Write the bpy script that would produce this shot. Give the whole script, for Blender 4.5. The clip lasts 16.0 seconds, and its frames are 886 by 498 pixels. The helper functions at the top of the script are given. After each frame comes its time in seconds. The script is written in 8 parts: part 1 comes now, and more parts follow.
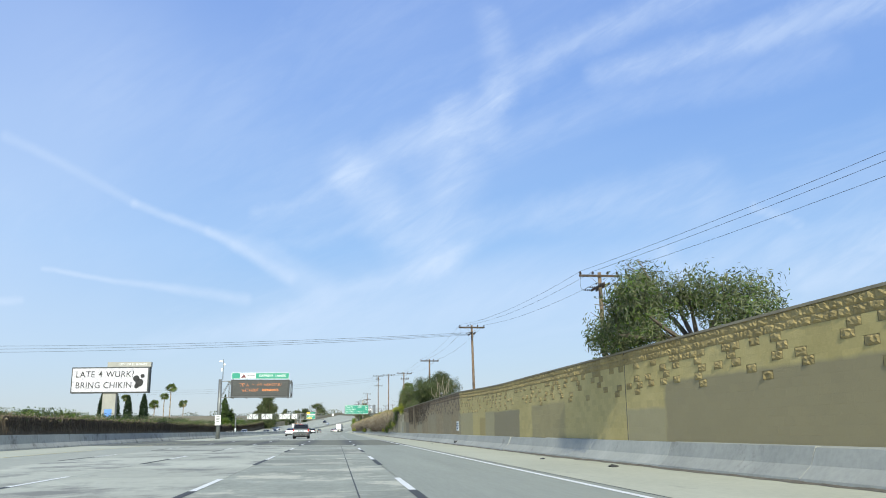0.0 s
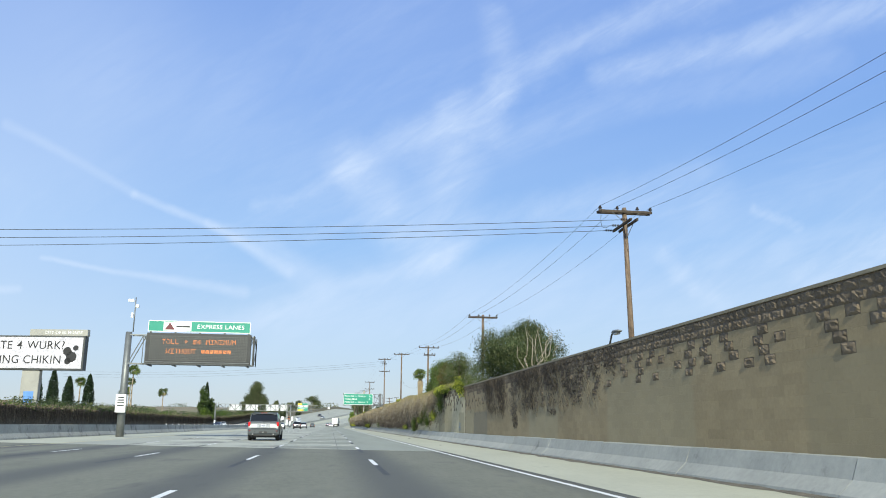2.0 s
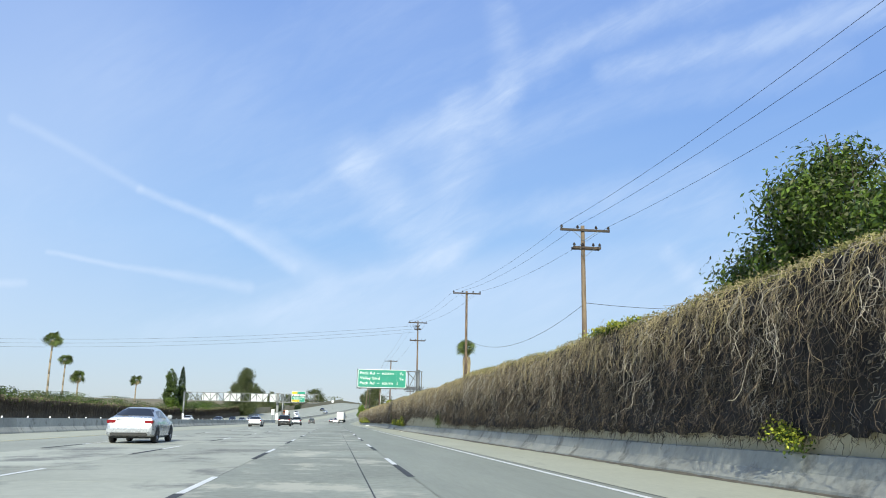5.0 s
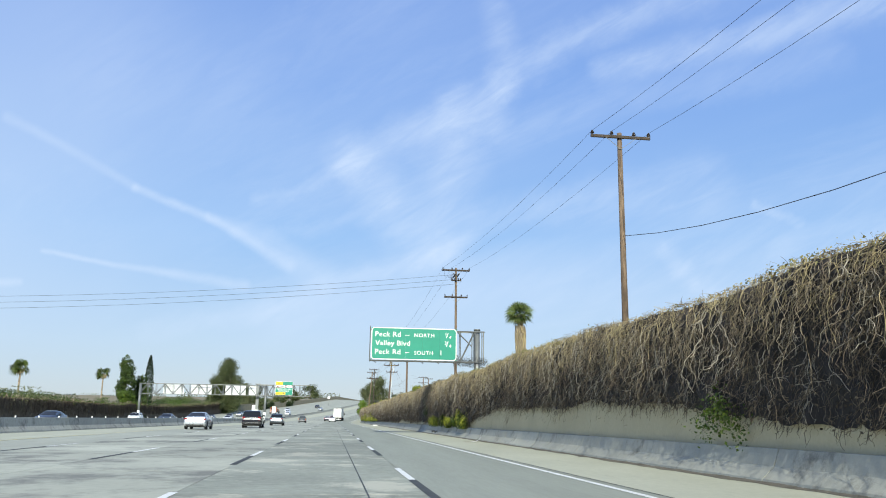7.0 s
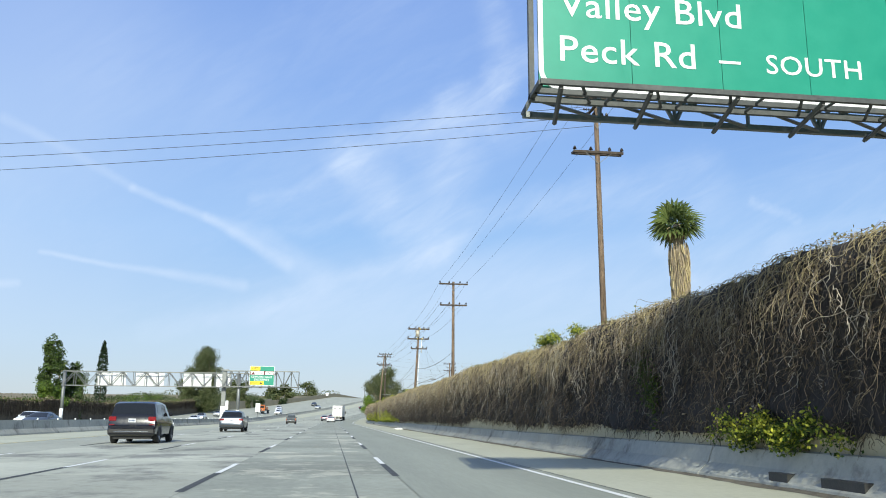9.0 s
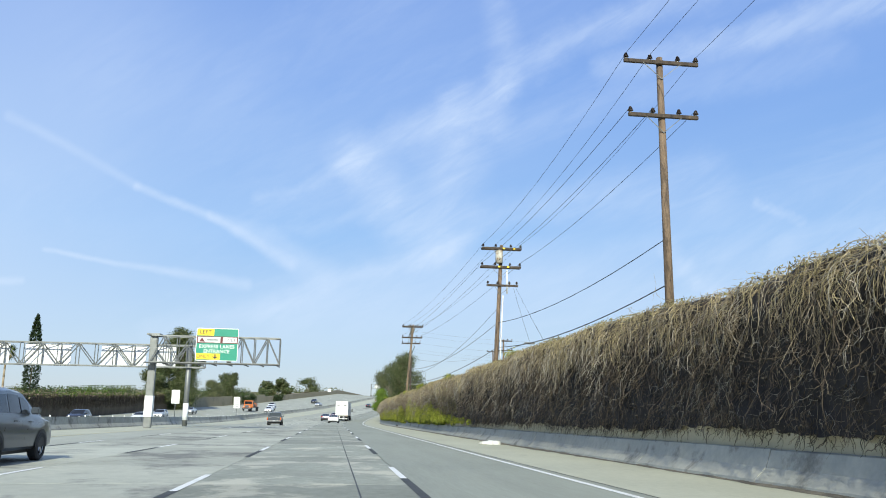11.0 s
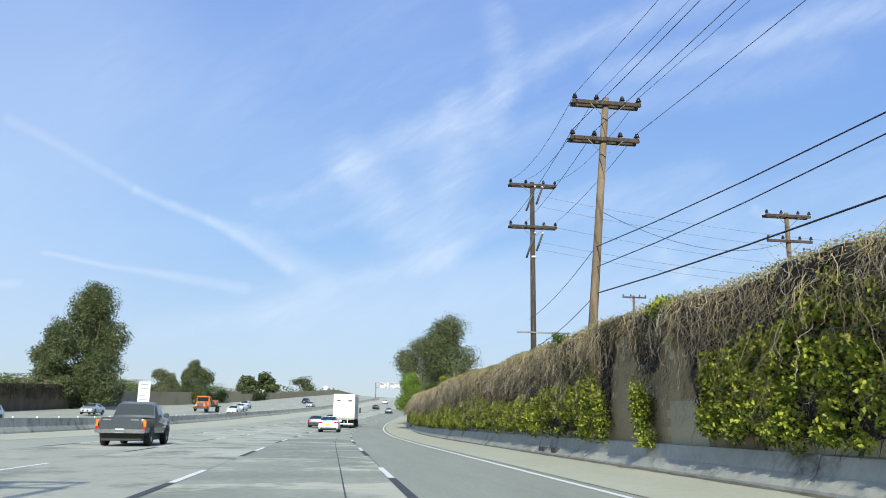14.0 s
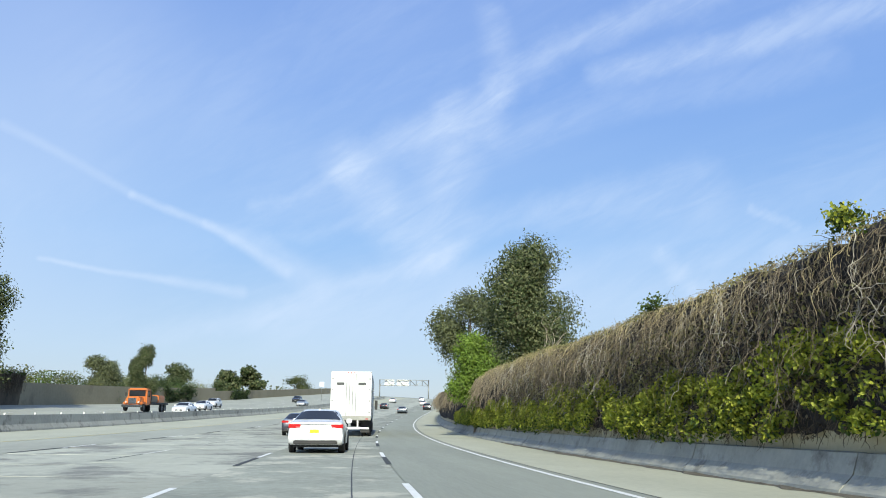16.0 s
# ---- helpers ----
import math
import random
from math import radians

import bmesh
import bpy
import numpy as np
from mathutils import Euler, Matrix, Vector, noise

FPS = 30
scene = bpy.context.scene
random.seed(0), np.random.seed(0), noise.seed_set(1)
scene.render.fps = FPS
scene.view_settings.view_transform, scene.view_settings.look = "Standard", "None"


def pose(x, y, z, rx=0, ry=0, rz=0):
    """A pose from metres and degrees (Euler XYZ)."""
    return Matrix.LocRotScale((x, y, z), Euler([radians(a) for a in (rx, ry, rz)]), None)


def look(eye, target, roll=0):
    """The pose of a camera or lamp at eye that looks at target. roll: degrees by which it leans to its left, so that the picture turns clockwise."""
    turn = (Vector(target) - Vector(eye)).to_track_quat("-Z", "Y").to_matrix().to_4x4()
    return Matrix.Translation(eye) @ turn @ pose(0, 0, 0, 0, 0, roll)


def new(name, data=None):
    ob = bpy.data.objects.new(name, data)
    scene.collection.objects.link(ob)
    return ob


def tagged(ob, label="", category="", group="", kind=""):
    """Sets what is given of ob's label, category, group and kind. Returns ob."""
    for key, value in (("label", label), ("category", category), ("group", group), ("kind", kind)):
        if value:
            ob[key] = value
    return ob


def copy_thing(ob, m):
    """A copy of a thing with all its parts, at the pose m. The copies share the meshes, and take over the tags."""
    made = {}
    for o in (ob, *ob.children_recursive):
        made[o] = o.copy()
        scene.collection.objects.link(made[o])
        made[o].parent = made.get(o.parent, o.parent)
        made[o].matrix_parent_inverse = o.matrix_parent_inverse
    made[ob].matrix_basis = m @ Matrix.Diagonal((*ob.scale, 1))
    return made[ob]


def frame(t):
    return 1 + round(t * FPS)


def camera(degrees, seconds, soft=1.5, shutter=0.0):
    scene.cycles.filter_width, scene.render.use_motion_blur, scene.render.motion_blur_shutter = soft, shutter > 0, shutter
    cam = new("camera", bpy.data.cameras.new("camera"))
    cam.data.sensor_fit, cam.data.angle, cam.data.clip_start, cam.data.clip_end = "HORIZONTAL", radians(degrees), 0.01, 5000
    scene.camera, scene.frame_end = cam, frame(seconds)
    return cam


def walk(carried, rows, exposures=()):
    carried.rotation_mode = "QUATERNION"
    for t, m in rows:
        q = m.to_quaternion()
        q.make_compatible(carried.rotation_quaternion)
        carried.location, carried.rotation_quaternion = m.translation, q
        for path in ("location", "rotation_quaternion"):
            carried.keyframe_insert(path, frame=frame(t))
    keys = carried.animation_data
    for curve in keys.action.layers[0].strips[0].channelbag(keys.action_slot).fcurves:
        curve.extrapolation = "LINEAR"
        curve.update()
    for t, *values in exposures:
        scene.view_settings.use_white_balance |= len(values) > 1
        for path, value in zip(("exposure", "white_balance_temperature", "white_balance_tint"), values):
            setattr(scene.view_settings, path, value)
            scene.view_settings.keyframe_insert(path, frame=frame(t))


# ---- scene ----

# camera and its way along the freeway (seconds, x, y, z, tilt, lean, turn)
PATH = [
    (0.0, 0.188, -0.005, 0.982, 102.521, 0.495, -7.352),
    (0.5, 0.199, 12.471, 1.007, 102.474, 0.134, -7.556),
    (1.0, 0.203, 24.982, 1.032, 102.417, -0.133, -7.695),
    (1.5, 0.217, 37.526, 1.051, 102.327, -0.383, -7.693),
    (2.0, 0.253, 50.114, 1.040, 102.293, -0.573, -7.647),
    (2.5, 0.255, 62.824, 1.073, 102.258, -0.705, -7.506),
    (3.0, 0.242, 75.421, 1.078, 102.115, -0.754, -7.359),
    (3.5, 0.169, 87.868, 1.124, 102.102, -0.758, -7.296),
    (4.0, 0.042, 100.028, 1.094, 101.971, -0.763, -7.246),
    (4.5, -0.012, 112.137, 1.055, 101.967, -0.903, -7.321),
    (5.0, -0.045, 124.276, 1.052, 102.056, -1.001, -7.402),
    (7.5, 0.023, 186.176, 1.063, 101.881, -0.732, -7.697),
    (8.0, 0.043, 199.177, 1.085, 101.907, -0.779, -7.788),
    (8.5, 0.075, 212.204, 1.133, 101.983, -0.705, -7.813),
    (9.0, 0.124, 225.044, 1.150, 101.795, -0.415, -7.699),
    (9.5, 0.134, 237.826, 1.061, 101.769, -0.390, -7.567),
    (12.0, 0.127, 299.945, 1.132, 101.798, -0.911, -7.551),
    (12.5, 0.226, 312.282, 1.075, 101.839, -0.749, -7.548),
    (13.0, 0.299, 324.668, 1.045, 101.968, -1.046, -7.641),
    (13.5, 0.311, 337.031, 1.072, 102.092, -1.022, -7.680),
    (14.0, 0.315, 349.307, 1.003, 102.152, -1.009, -7.682),
    (14.5, 0.357, 361.509, 1.042, 102.079, -1.000, -7.647),
    (15.0, 0.405, 373.718, 1.036, 102.312, -0.956, -7.693),
    (15.5, 0.464, 385.934, 1.040, 102.404, -0.888, -7.678),
    (16.0, 0.525, 398.153, 0.985, 102.288, -0.454, -7.778),
]
cam = camera(57.2, 16.0, soft=1.0)
walk(cam, [(t, pose(x, y, z, rx, ry, rz)) for t, x, y, z, rx, ry, rz in PATH])

# ---- small builders ----
def mat(name, nodes_fn):
    m = bpy.data.materials.new(name)
    m.use_nodes = True
    nt = m.node_tree
    bsdf = nt.nodes["Principled BSDF"]
    nodes_fn(nt, bsdf)
    return m


def N(nt, kind, **kw):
    n = nt.nodes.new(kind)
    for k, v in kw.items():
        if k in n.inputs:
            n.inputs[k].default_value = v
    return n


def surface(name, a, b, scale=1.0, detail_scale=12.0, rough=0.8, metal=0.0, bump=0.2, bump_scale=40.0, vary=0.0, stretch=(1, 1, 1), coat=0.0, contrast=(0.35, 0.65), island=0.0, stain=None, stain_at=(0.5, 0.7), stain_scale=0.25, subsurface=0.0):
    """A two-scale painted or mineral surface: colours a and b mixed by coarse and fine noise, with fine relief."""
    def fn(nt, p):
        co = N(nt, "ShaderNodeTexCoord")
        geo = N(nt, "ShaderNodeNewGeometry")
        mp = N(nt, "ShaderNodeMapping")
        mp.inputs["Scale"].default_value = stretch
        nt.links.new(geo.outputs["Position"], mp.inputs["Vector"])
        big = N(nt, "ShaderNodeTexNoise", Scale=scale, Detail=5.0, Roughness=0.6)
        fine = N(nt, "ShaderNodeTexNoise", Scale=detail_scale, Detail=4.0, Roughness=0.65)
        for n in (big, fine):
            nt.links.new(mp.outputs[0], n.inputs["Vector"])
        add = N(nt, "ShaderNodeMath")
        add.operation = "MULTIPLY_ADD"
        nt.links.new(fine.outputs["Fac"], add.inputs[0])
        add.inputs[1].default_value = 0.45
        half = N(nt, "ShaderNodeMath")
        half.operation = "MULTIPLY"
        nt.links.new(big.outputs["Fac"], half.inputs[0])
        half.inputs[1].default_value = 0.55
        nt.links.new(half.outputs[0], add.inputs[2])
        ramp = N(nt, "ShaderNodeMapRange")
        ramp.inputs["From Min"].default_value, ramp.inputs["From Max"].default_value = contrast
        nt.links.new(add.outputs[0], ramp.inputs["Value"])
        mix = N(nt, "ShaderNodeMix")
        mix.data_type = "RGBA"
        mix.inputs["A"].default_value = (*a, 1)
        mix.inputs["B"].default_value = (*b, 1)
        nt.links.new(ramp.outputs[0], mix.inputs["Factor"])
        out = mix.outputs["Result"]
        if stain:
            st = N(nt, "ShaderNodeTexNoise", Scale=stain_scale, Detail=6.0, Roughness=0.7)
            nt.links.new(mp.outputs[0], st.inputs["Vector"])
            sr = N(nt, "ShaderNodeMapRange")
            sr.inputs["From Min"].default_value, sr.inputs["From Max"].default_value = stain_at
            nt.links.new(st.outputs["Fac"], sr.inputs["Value"])
            m2 = N(nt, "ShaderNodeMix")
            m2.data_type = "RGBA"
            nt.links.new(sr.outputs[0], m2.inputs["Factor"])
            nt.links.new(out, m2.inputs["A"])
            m2.inputs["B"].default_value = (*stain, 1)
            out = m2.outputs["Result"]
        if vary or island:
            hsv = N(nt, "ShaderNodeHueSaturation")
            mr = N(nt, "ShaderNodeMapRange")
            w = vary or island
            mr.inputs["To Min"].default_value, mr.inputs["To Max"].default_value = 1 - w, 1 + w
            if vary:
                info = N(nt, "ShaderNodeObjectInfo")
                nt.links.new(info.outputs["Random"], mr.inputs["Value"])
            else:
                nt.links.new(geo.outputs["Random Per Island"], mr.inputs["Value"])
            nt.links.new(mr.outputs[0], hsv.inputs["Value"])
            nt.links.new(out, hsv.inputs["Color"])
            out = hsv.outputs["Color"]
        nt.links.new(out, p.inputs["Base Color"])
        rr = N(nt, "ShaderNodeMapRange")
        rr.inputs["To Min"].default_value, rr.inputs["To Max"].default_value = max(0.02, rough - 0.08), min(1, rough + 0.08)
        nt.links.new(fine.outputs["Fac"], rr.inputs["Value"])
        nt.links.new(rr.outputs[0], p.inputs["Roughness"])
        p.inputs["Metallic"].default_value = metal
        p.inputs["Coat Weight"].default_value = coat
        p.inputs["Coat Roughness"].default_value = 0.04
        if bump:
            bn = N(nt, "ShaderNodeTexNoise", Scale=bump_scale, Detail=4.0)
            nt.links.new(geo.outputs["Position"], bn.inputs["Vector"])
            bp = N(nt, "ShaderNodeBump", Strength=bump, Distance=0.02)
            nt.links.new(bn.outputs["Fac"], bp.inputs["Height"])
            nt.links.new(bp.outputs["Normal"], p.inputs["Normal"])
    return mat(name, fn)


def glow(name, colour, strength):
    def fn(nt, p):
        p.inputs["Base Color"].default_value = (*colour, 1)
        p.inputs["Emission Color"].default_value = (*colour, 1)
        p.inputs["Emission Strength"].default_value = strength
        p.inputs["Roughness"].default_value = 0.5
    return mat(name, fn)


def thing(name, m, label, category, group="", kind=""):
    ob = new(name)
    ob.empty_display_size = 0.2
    ob.matrix_world = m if isinstance(m, Matrix) else Matrix.Translation(m)
    return tagged(ob, label, category, group, kind)


def part(name, bm, material, parent=None, label="", smooth=False):
    me = bpy.data.meshes.new(name)
    bm.to_mesh(me)
    bm.free()
    for mm in (material if isinstance(material, (list, tuple)) else [material]):
        me.materials.append(mm)
    if smooth:
        for f in me.polygons:
            f.use_smooth = True
    ob = new(name, me)
    if parent:
        ob.parent = parent
    if label:
        ob["label"] = label
    return ob


def raw(name, verts, faces, material, parent=None, label="", smooth=False, index=None):
    me = bpy.data.meshes.new(name)
    me.from_pydata([tuple(map(float, v)) for v in verts], [], [tuple(map(int, f)) for f in faces])
    for mm in (material if isinstance(material, (list, tuple)) else [material]):
        me.materials.append(mm)
    if index is not None:
        me.polygons.foreach_set("material_index", np.array(index, dtype=np.int32))
    if smooth:
        me.polygons.foreach_set("use_smooth", [True] * len(me.polygons))
    me.update()
    ob = new(name, me)
    if parent:
        ob.parent = parent
    if label:
        ob["label"] = label
    return ob


def box(bm, x0, x1, y0, y1, z0, z1, bevel=0.0):
    v = [bm.verts.new((x, y, z)) for x in (x0, x1) for y in (y0, y1) for z in (z0, z1)]
    fs = [bm.faces.new([v[i] for i in f]) for f in ((0, 1, 3, 2), (4, 6, 7, 5), (0, 4, 5, 1), (2, 3, 7, 6), (0, 2, 6, 4), (1, 5, 7, 3))]
    if bevel:
        es = {e for f in fs for e in f.edges}
        bmesh.ops.bevel(bm, geom=list(es), offset=bevel, segments=2, affect="EDGES", clamp_overlap=True)
    return v


def rod(bm, a, b, ra, rb=None, n=8, caps=True):
    """A tapered bar from a to b."""
    a, b = Vector(a), Vector(b)
    rb = ra if rb is None else rb
    d = (b - a).normalized()
    u = d.orthogonal().normalized()
    w = d.cross(u)
    rings = []
    for c, r in ((a, ra), (b, rb)):
        rings.append([bm.verts.new(c + r * (math.cos(k * 2 * math.pi / n) * u + math.sin(k * 2 * math.pi / n) * w)) for k in range(n)])
    for k in range(n):
        f = bm.faces.new([rings[0][k], rings[0][(k + 1) % n], rings[1][(k + 1) % n], rings[1][k]])
        f.smooth = n > 6
    if caps:
        bm.faces.new(rings[0][::-1])
        bm.faces.new(rings[1])


def cable(name, pts, r, material, parent=None, label=""):
    v, f = tubes(np.array([[tuple(p) for p in pts]]), np.array([r]), 4, 1.0)
    return mesh_np(name, v, f, material, parent, label)


def lettering(name, text, size, m, material, parent=None, align="CENTER", wide=1.0, label="", depth=0.002, bold=0.004):
    cu = bpy.data.curves.new(name, "FONT")
    cu.body, cu.size, cu.align_x, cu.align_y, cu.extrude = text, size, align, "CENTER", depth
    cu.space_character = 1.05
    cu.resolution_u = 3
    cu.offset = bold * size
    tmp = bpy.data.objects.new(name, cu)
    scene.collection.objects.link(tmp)
    dg = bpy.context.evaluated_depsgraph_get()
    me = bpy.data.meshes.new_from_object(tmp.evaluated_get(dg))
    bpy.data.objects.remove(tmp)
    me.materials.clear()
    me.materials.append(material)
    ob = new(name, me)
    ob.matrix_world = m @ Matrix.Diagonal((wide, 1, 1, 1))
    if parent:
        ob.parent = parent
    if label:
        ob["label"] = label
    return ob


# ---- the line of the road ----
BEND, BEND_K, HILL, HILL_K = 384.0, 0.000456, 404.0, 0.000125


def road_x(y):
    d = max(0.0, y - BEND)
    return BEND_K * d * d if d < 190 else BEND_K * 190 * 190 + 2 * BEND_K * 190 * (d - 190)


def road_z(y):
    d = max(0.0, y - HILL)
    z = HILL_K * min(d, 200) ** 2
    return z + 0.05 * min(max(0.0, d - 200), 150)


def banking(y):
    """The roadway leans into the bend."""
    return 0.045 * min(1.0, max(0.0, (y - 400) / 100.0))


def on_road(x, y, z=0.0):
    return (x + road_x(y), y, z + road_z(y) + banking(y) * min(45.0, max(0.0, -x - 5.0)))


def road_turn(y):
    return -math.degrees(math.atan((road_x(y + 1) - road_x(y - 1)) / 2))


def stations(y0, y1, step):
    n = max(1, int(round((y1 - y0) / step)))
    return [y0 + (y1 - y0) * i / n for i in range(n + 1)]


def sweep(name, profile, y0, y1, step, material, parent=None, closed=True, label="", smooth=False):
    """A profile of (x, z) points drawn along the road."""
    ys = stations(y0, y1, step)
    n = len(profile)
    verts = [on_road(x, y, z) for y in ys for x, z in profile]
    faces = []
    for i in range(len(ys) - 1):
        for k in range(n if closed else n - 1):
            a, b = i * n + k, i * n + (k + 1) % n
            faces.append((a, b, b + n, a + n))
    if closed:
        faces += [tuple(range(n))[::-1], tuple(range((len(ys) - 1) * n, len(ys) * n))]
    return raw(name, verts, faces, material, parent, label, smooth)

# ---- sky and sun ----
SUN_DIR = Vector((0.09, 1.0, -0.54)).normalized()      # the way the sunlight travels
world = bpy.data.worlds.new("sky")
scene.world = world
world.use_nodes = True
wt = world.node_tree
for n in list(wt.nodes):
    wt.nodes.remove(n)


def w_math(op, a, b=None, c=None):
    n = wt.nodes.new("ShaderNodeMath")
    n.operation = op
    for i, v in enumerate((a, b, c)):
        if v is None:
            continue
        if isinstance(v, (int, float)):
            n.inputs[i].default_value = v
        else:
            wt.links.new(v, n.inputs[i])
    return n.outputs[0]


def w_range(v, lo, hi, a=0.0, b=1.0, smooth=True):
    n = wt.nodes.new("ShaderNodeMapRange")
    n.interpolation_type = "SMOOTHSTEP" if smooth else "LINEAR"
    wt.links.new(v, n.inputs["Value"])
    for key, val in (("From Min", lo), ("From Max", hi), ("To Min", a), ("To Max", b)):
        n.inputs[key].default_value = val
    return n.outputs["Result"]


def w_dot(vec, const):
    n = wt.nodes.new("ShaderNodeVectorMath")
    n.operation = "DOT_PRODUCT"
    wt.links.new(vec, n.inputs[0])
    n.inputs[1].default_value = const
    return n.outputs["Value"]


def w_noise(vec, scale, detail=5.0, rough=0.6, distortion=0.0):
    n = wt.nodes.new("ShaderNodeTexNoise")
    wt.links.new(vec, n.inputs["Vector"])
    n.inputs["Scale"].default_value, n.inputs["Detail"].default_value = scale, detail
    n.inputs["Roughness"].default_value, n.inputs["Distortion"].default_value = rough, distortion
    return n.outputs["Fac"]


w_co = N(wt, "ShaderNodeTexCoord").outputs["Generated"]
sep = N(wt, "ShaderNodeSeparateXYZ")
wt.links.new(w_co, sep.inputs[0])
up = sep.outputs["Z"]

sky = N(wt, "ShaderNodeTexSky")
sky.sky_type = "NISHITA"
sky.sun_disc = False
sky.sun_elevation = math.asin(-SUN_DIR.z)
sky.sun_rotation = math.atan2(-SUN_DIR.x, -SUN_DIR.y)
sky.air_density, sky.dust_density, sky.ozone_density = 1.1, 0.5, 3.0

# haze near the horizon and the deeper blue above it
ramp = N(wt, "ShaderNodeValToRGB")
wt.links.new(w_range(up, -0.02, 0.6, smooth=False), ramp.inputs[0])
els = ramp.color_ramp.elements
els[0].position, els[0].color = 0.0, (0.53, 0.66, 0.80, 1)
els[1].position, els[1].color = 1.0, (0.27, 0.40, 0.74, 1)
for pos, c in ((0.05, (0.58, 0.69, 0.80)), (0.17, (0.52, 0.69, 0.91)), (0.38, (0.325, 0.57, 0.97)), (0.66, (0.195, 0.41, 0.93)), (0.82, (0.17, 0.365, 0.90))):
    e = els.new(pos)
    e.color = (*c, 1)
bright = N(wt, "ShaderNodeVectorMath")
bright.operation = "SCALE"
wt.links.new(ramp.outputs[0], bright.inputs[0])
bright.inputs["Scale"].default_value = 7.6
base = N(wt, "ShaderNodeMix")
base.data_type = "RGBA"
base.inputs["Factor"].default_value = 0.8
wt.links.new(sky.outputs[0], base.inputs["A"])
wt.links.new(bright.outputs[0], base.inputs["B"])

# high thin cloud drawn out along the wind, and old vapour trails
flat = N(wt, "ShaderNodeVectorMath")
flat.operation = "DIVIDE"
wt.links.new(w_co, flat.inputs[0])
low = w_math("MAXIMUM", w_math("ADD", up, 0.12), 0.1)
comb = N(wt, "ShaderNodeCombineXYZ")
for k in range(3):
    wt.links.new(low, comb.inputs[k])
wt.links.new(comb.outputs[0], flat.inputs[1])
turn = N(wt, "ShaderNodeMapping")
turn.inputs["Rotation"].default_value = (0, 0, radians(56))
wt.links.new(flat.outputs[0], turn.inputs["Vector"])
drawn = N(wt, "ShaderNodeMapping")
drawn.inputs["Scale"].default_value = (0.55, 2.0, 1.0)
wt.links.new(turn.outputs[0], drawn.inputs["Vector"])
broad = w_noise(drawn.outputs[0], 0.9, 6.0, 0.58, 0.6)
wisps = w_noise(drawn.outputs[0], 4.5, 8.0, 0.62, 1.2)
grain = w_noise(drawn.outputs[0], 13.0, 6.0, 0.65, 0.8)
cirrus = w_math("MULTIPLY", w_range(broad, 0.38, 0.72), w_range(w_math("ADD", w_math("MULTIPLY", wisps, 0.65), w_math("MULTIPLY", grain, 0.35)), 0.34, 0.70))
cloud = w_math("MULTIPLY", cirrus, 0.13)
# milky veil towards the west, on the left of the road
west = w_range(w_dot(w_co, Vector((-0.62, 0.72, 0.30)).normalized()), 0.82, 1.0, 0.0, 0.34)
soft = w_range(w_noise(drawn.outputs[0], 0.55, 3.0, 0.5, 0.3), 0.32, 0.78, 0.03, 0.22)


def w_over(a, b):
    return w_math("SUBTRACT", w_math("ADD", a, b), w_math("MULTIPLY", a, b))


for layer in (west, soft):
    cloud = w_over(cloud, layer)

# clouds and vapour trails over the road's end, as strokes (across, up, half width) on a plane facing down the road
AHEAD_DIR = Vector((0.12, 0.97, 0.21)).normalized()
ACROSS = AHEAD_DIR.cross(Vector((0, 0, 1))).normalized()
ABOVE = ACROSS.cross(AHEAD_DIR)
fore = w_math("MAXIMUM", w_dot(w_co, AHEAD_DIR), 0.05)
plane = N(wt, "ShaderNodeCombineXYZ")
wt.links.new(w_math("DIVIDE", w_dot(w_co, ACROSS), fore), plane.inputs[0])
wt.links.new(w_math("DIVIDE", w_dot(w_co, ABOVE), fore), plane.inputs[1])


def w_vec(op, a, b=None, scale=None):
    n = wt.nodes.new("ShaderNodeVectorMath")
    n.operation = op
    for i, v in enumerate((a, b)):
        if v is None:
            continue
        if isinstance(v, tuple):
            n.inputs[i].default_value = v
        else:
            wt.links.new(v, n.inputs[i])
    if scale is not None:
        if isinstance(scale, (int, float)):
            n.inputs["Scale"].default_value = scale
        else:
            wt.links.new(scale, n.inputs["Scale"])
    return n.outputs["Value"] if op in ("LENGTH", "DOT_PRODUCT") else n.outputs["Vector"]


def w_ragged(layers):
    """The plane, pushed about by turbulence of several sizes."""
    p = plane.outputs[0]
    for scale, amount in layers:
        n = wt.nodes.new("ShaderNodeTexNoise")
        wt.links.new(plane.outputs[0], n.inputs["Vector"])
        n.inputs["Scale"].default_value, n.inputs["Detail"].default_value, n.inputs["Roughness"].default_value = scale, 5.0, 0.62
        p = w_vec("ADD", p, w_vec("SCALE", w_vec("SUBTRACT", n.outputs["Color"], (0.5, 0.5, 0.5)), scale=amount))
    return w_vec("MULTIPLY", p, (1.0, 1.0, 0.0))


# wisps combed up and to the east
comb_map = N(wt, "ShaderNodeMapping")
comb_map.inputs["Rotation"].default_value = (0, 0, radians(-32))
wt.links.new(plane.outputs[0], comb_map.inputs["Vector"])
comb_long = N(wt, "ShaderNodeMapping")
comb_long.inputs["Scale"].default_value = (1.0, 4.2, 1.0)
wt.links.new(comb_map.outputs[0], comb_long.inputs["Vector"])
combed = w_range(w_math("MULTIPLY_ADD", w_noise(comb_long.outputs[0], 11.0, 7.0, 0.62, 0.6), 0.6, w_math("MULTIPLY", w_noise(comb_long.outputs[0], 3.6, 4.0, 0.6, 0.8), 0.4)), 0.34, 0.68, 0.38, 1.05)
crisp = w_range(w_noise(plane.outputs[0], 26.0, 4.0, 0.6), 0.3, 0.7, 0.72, 1.05)


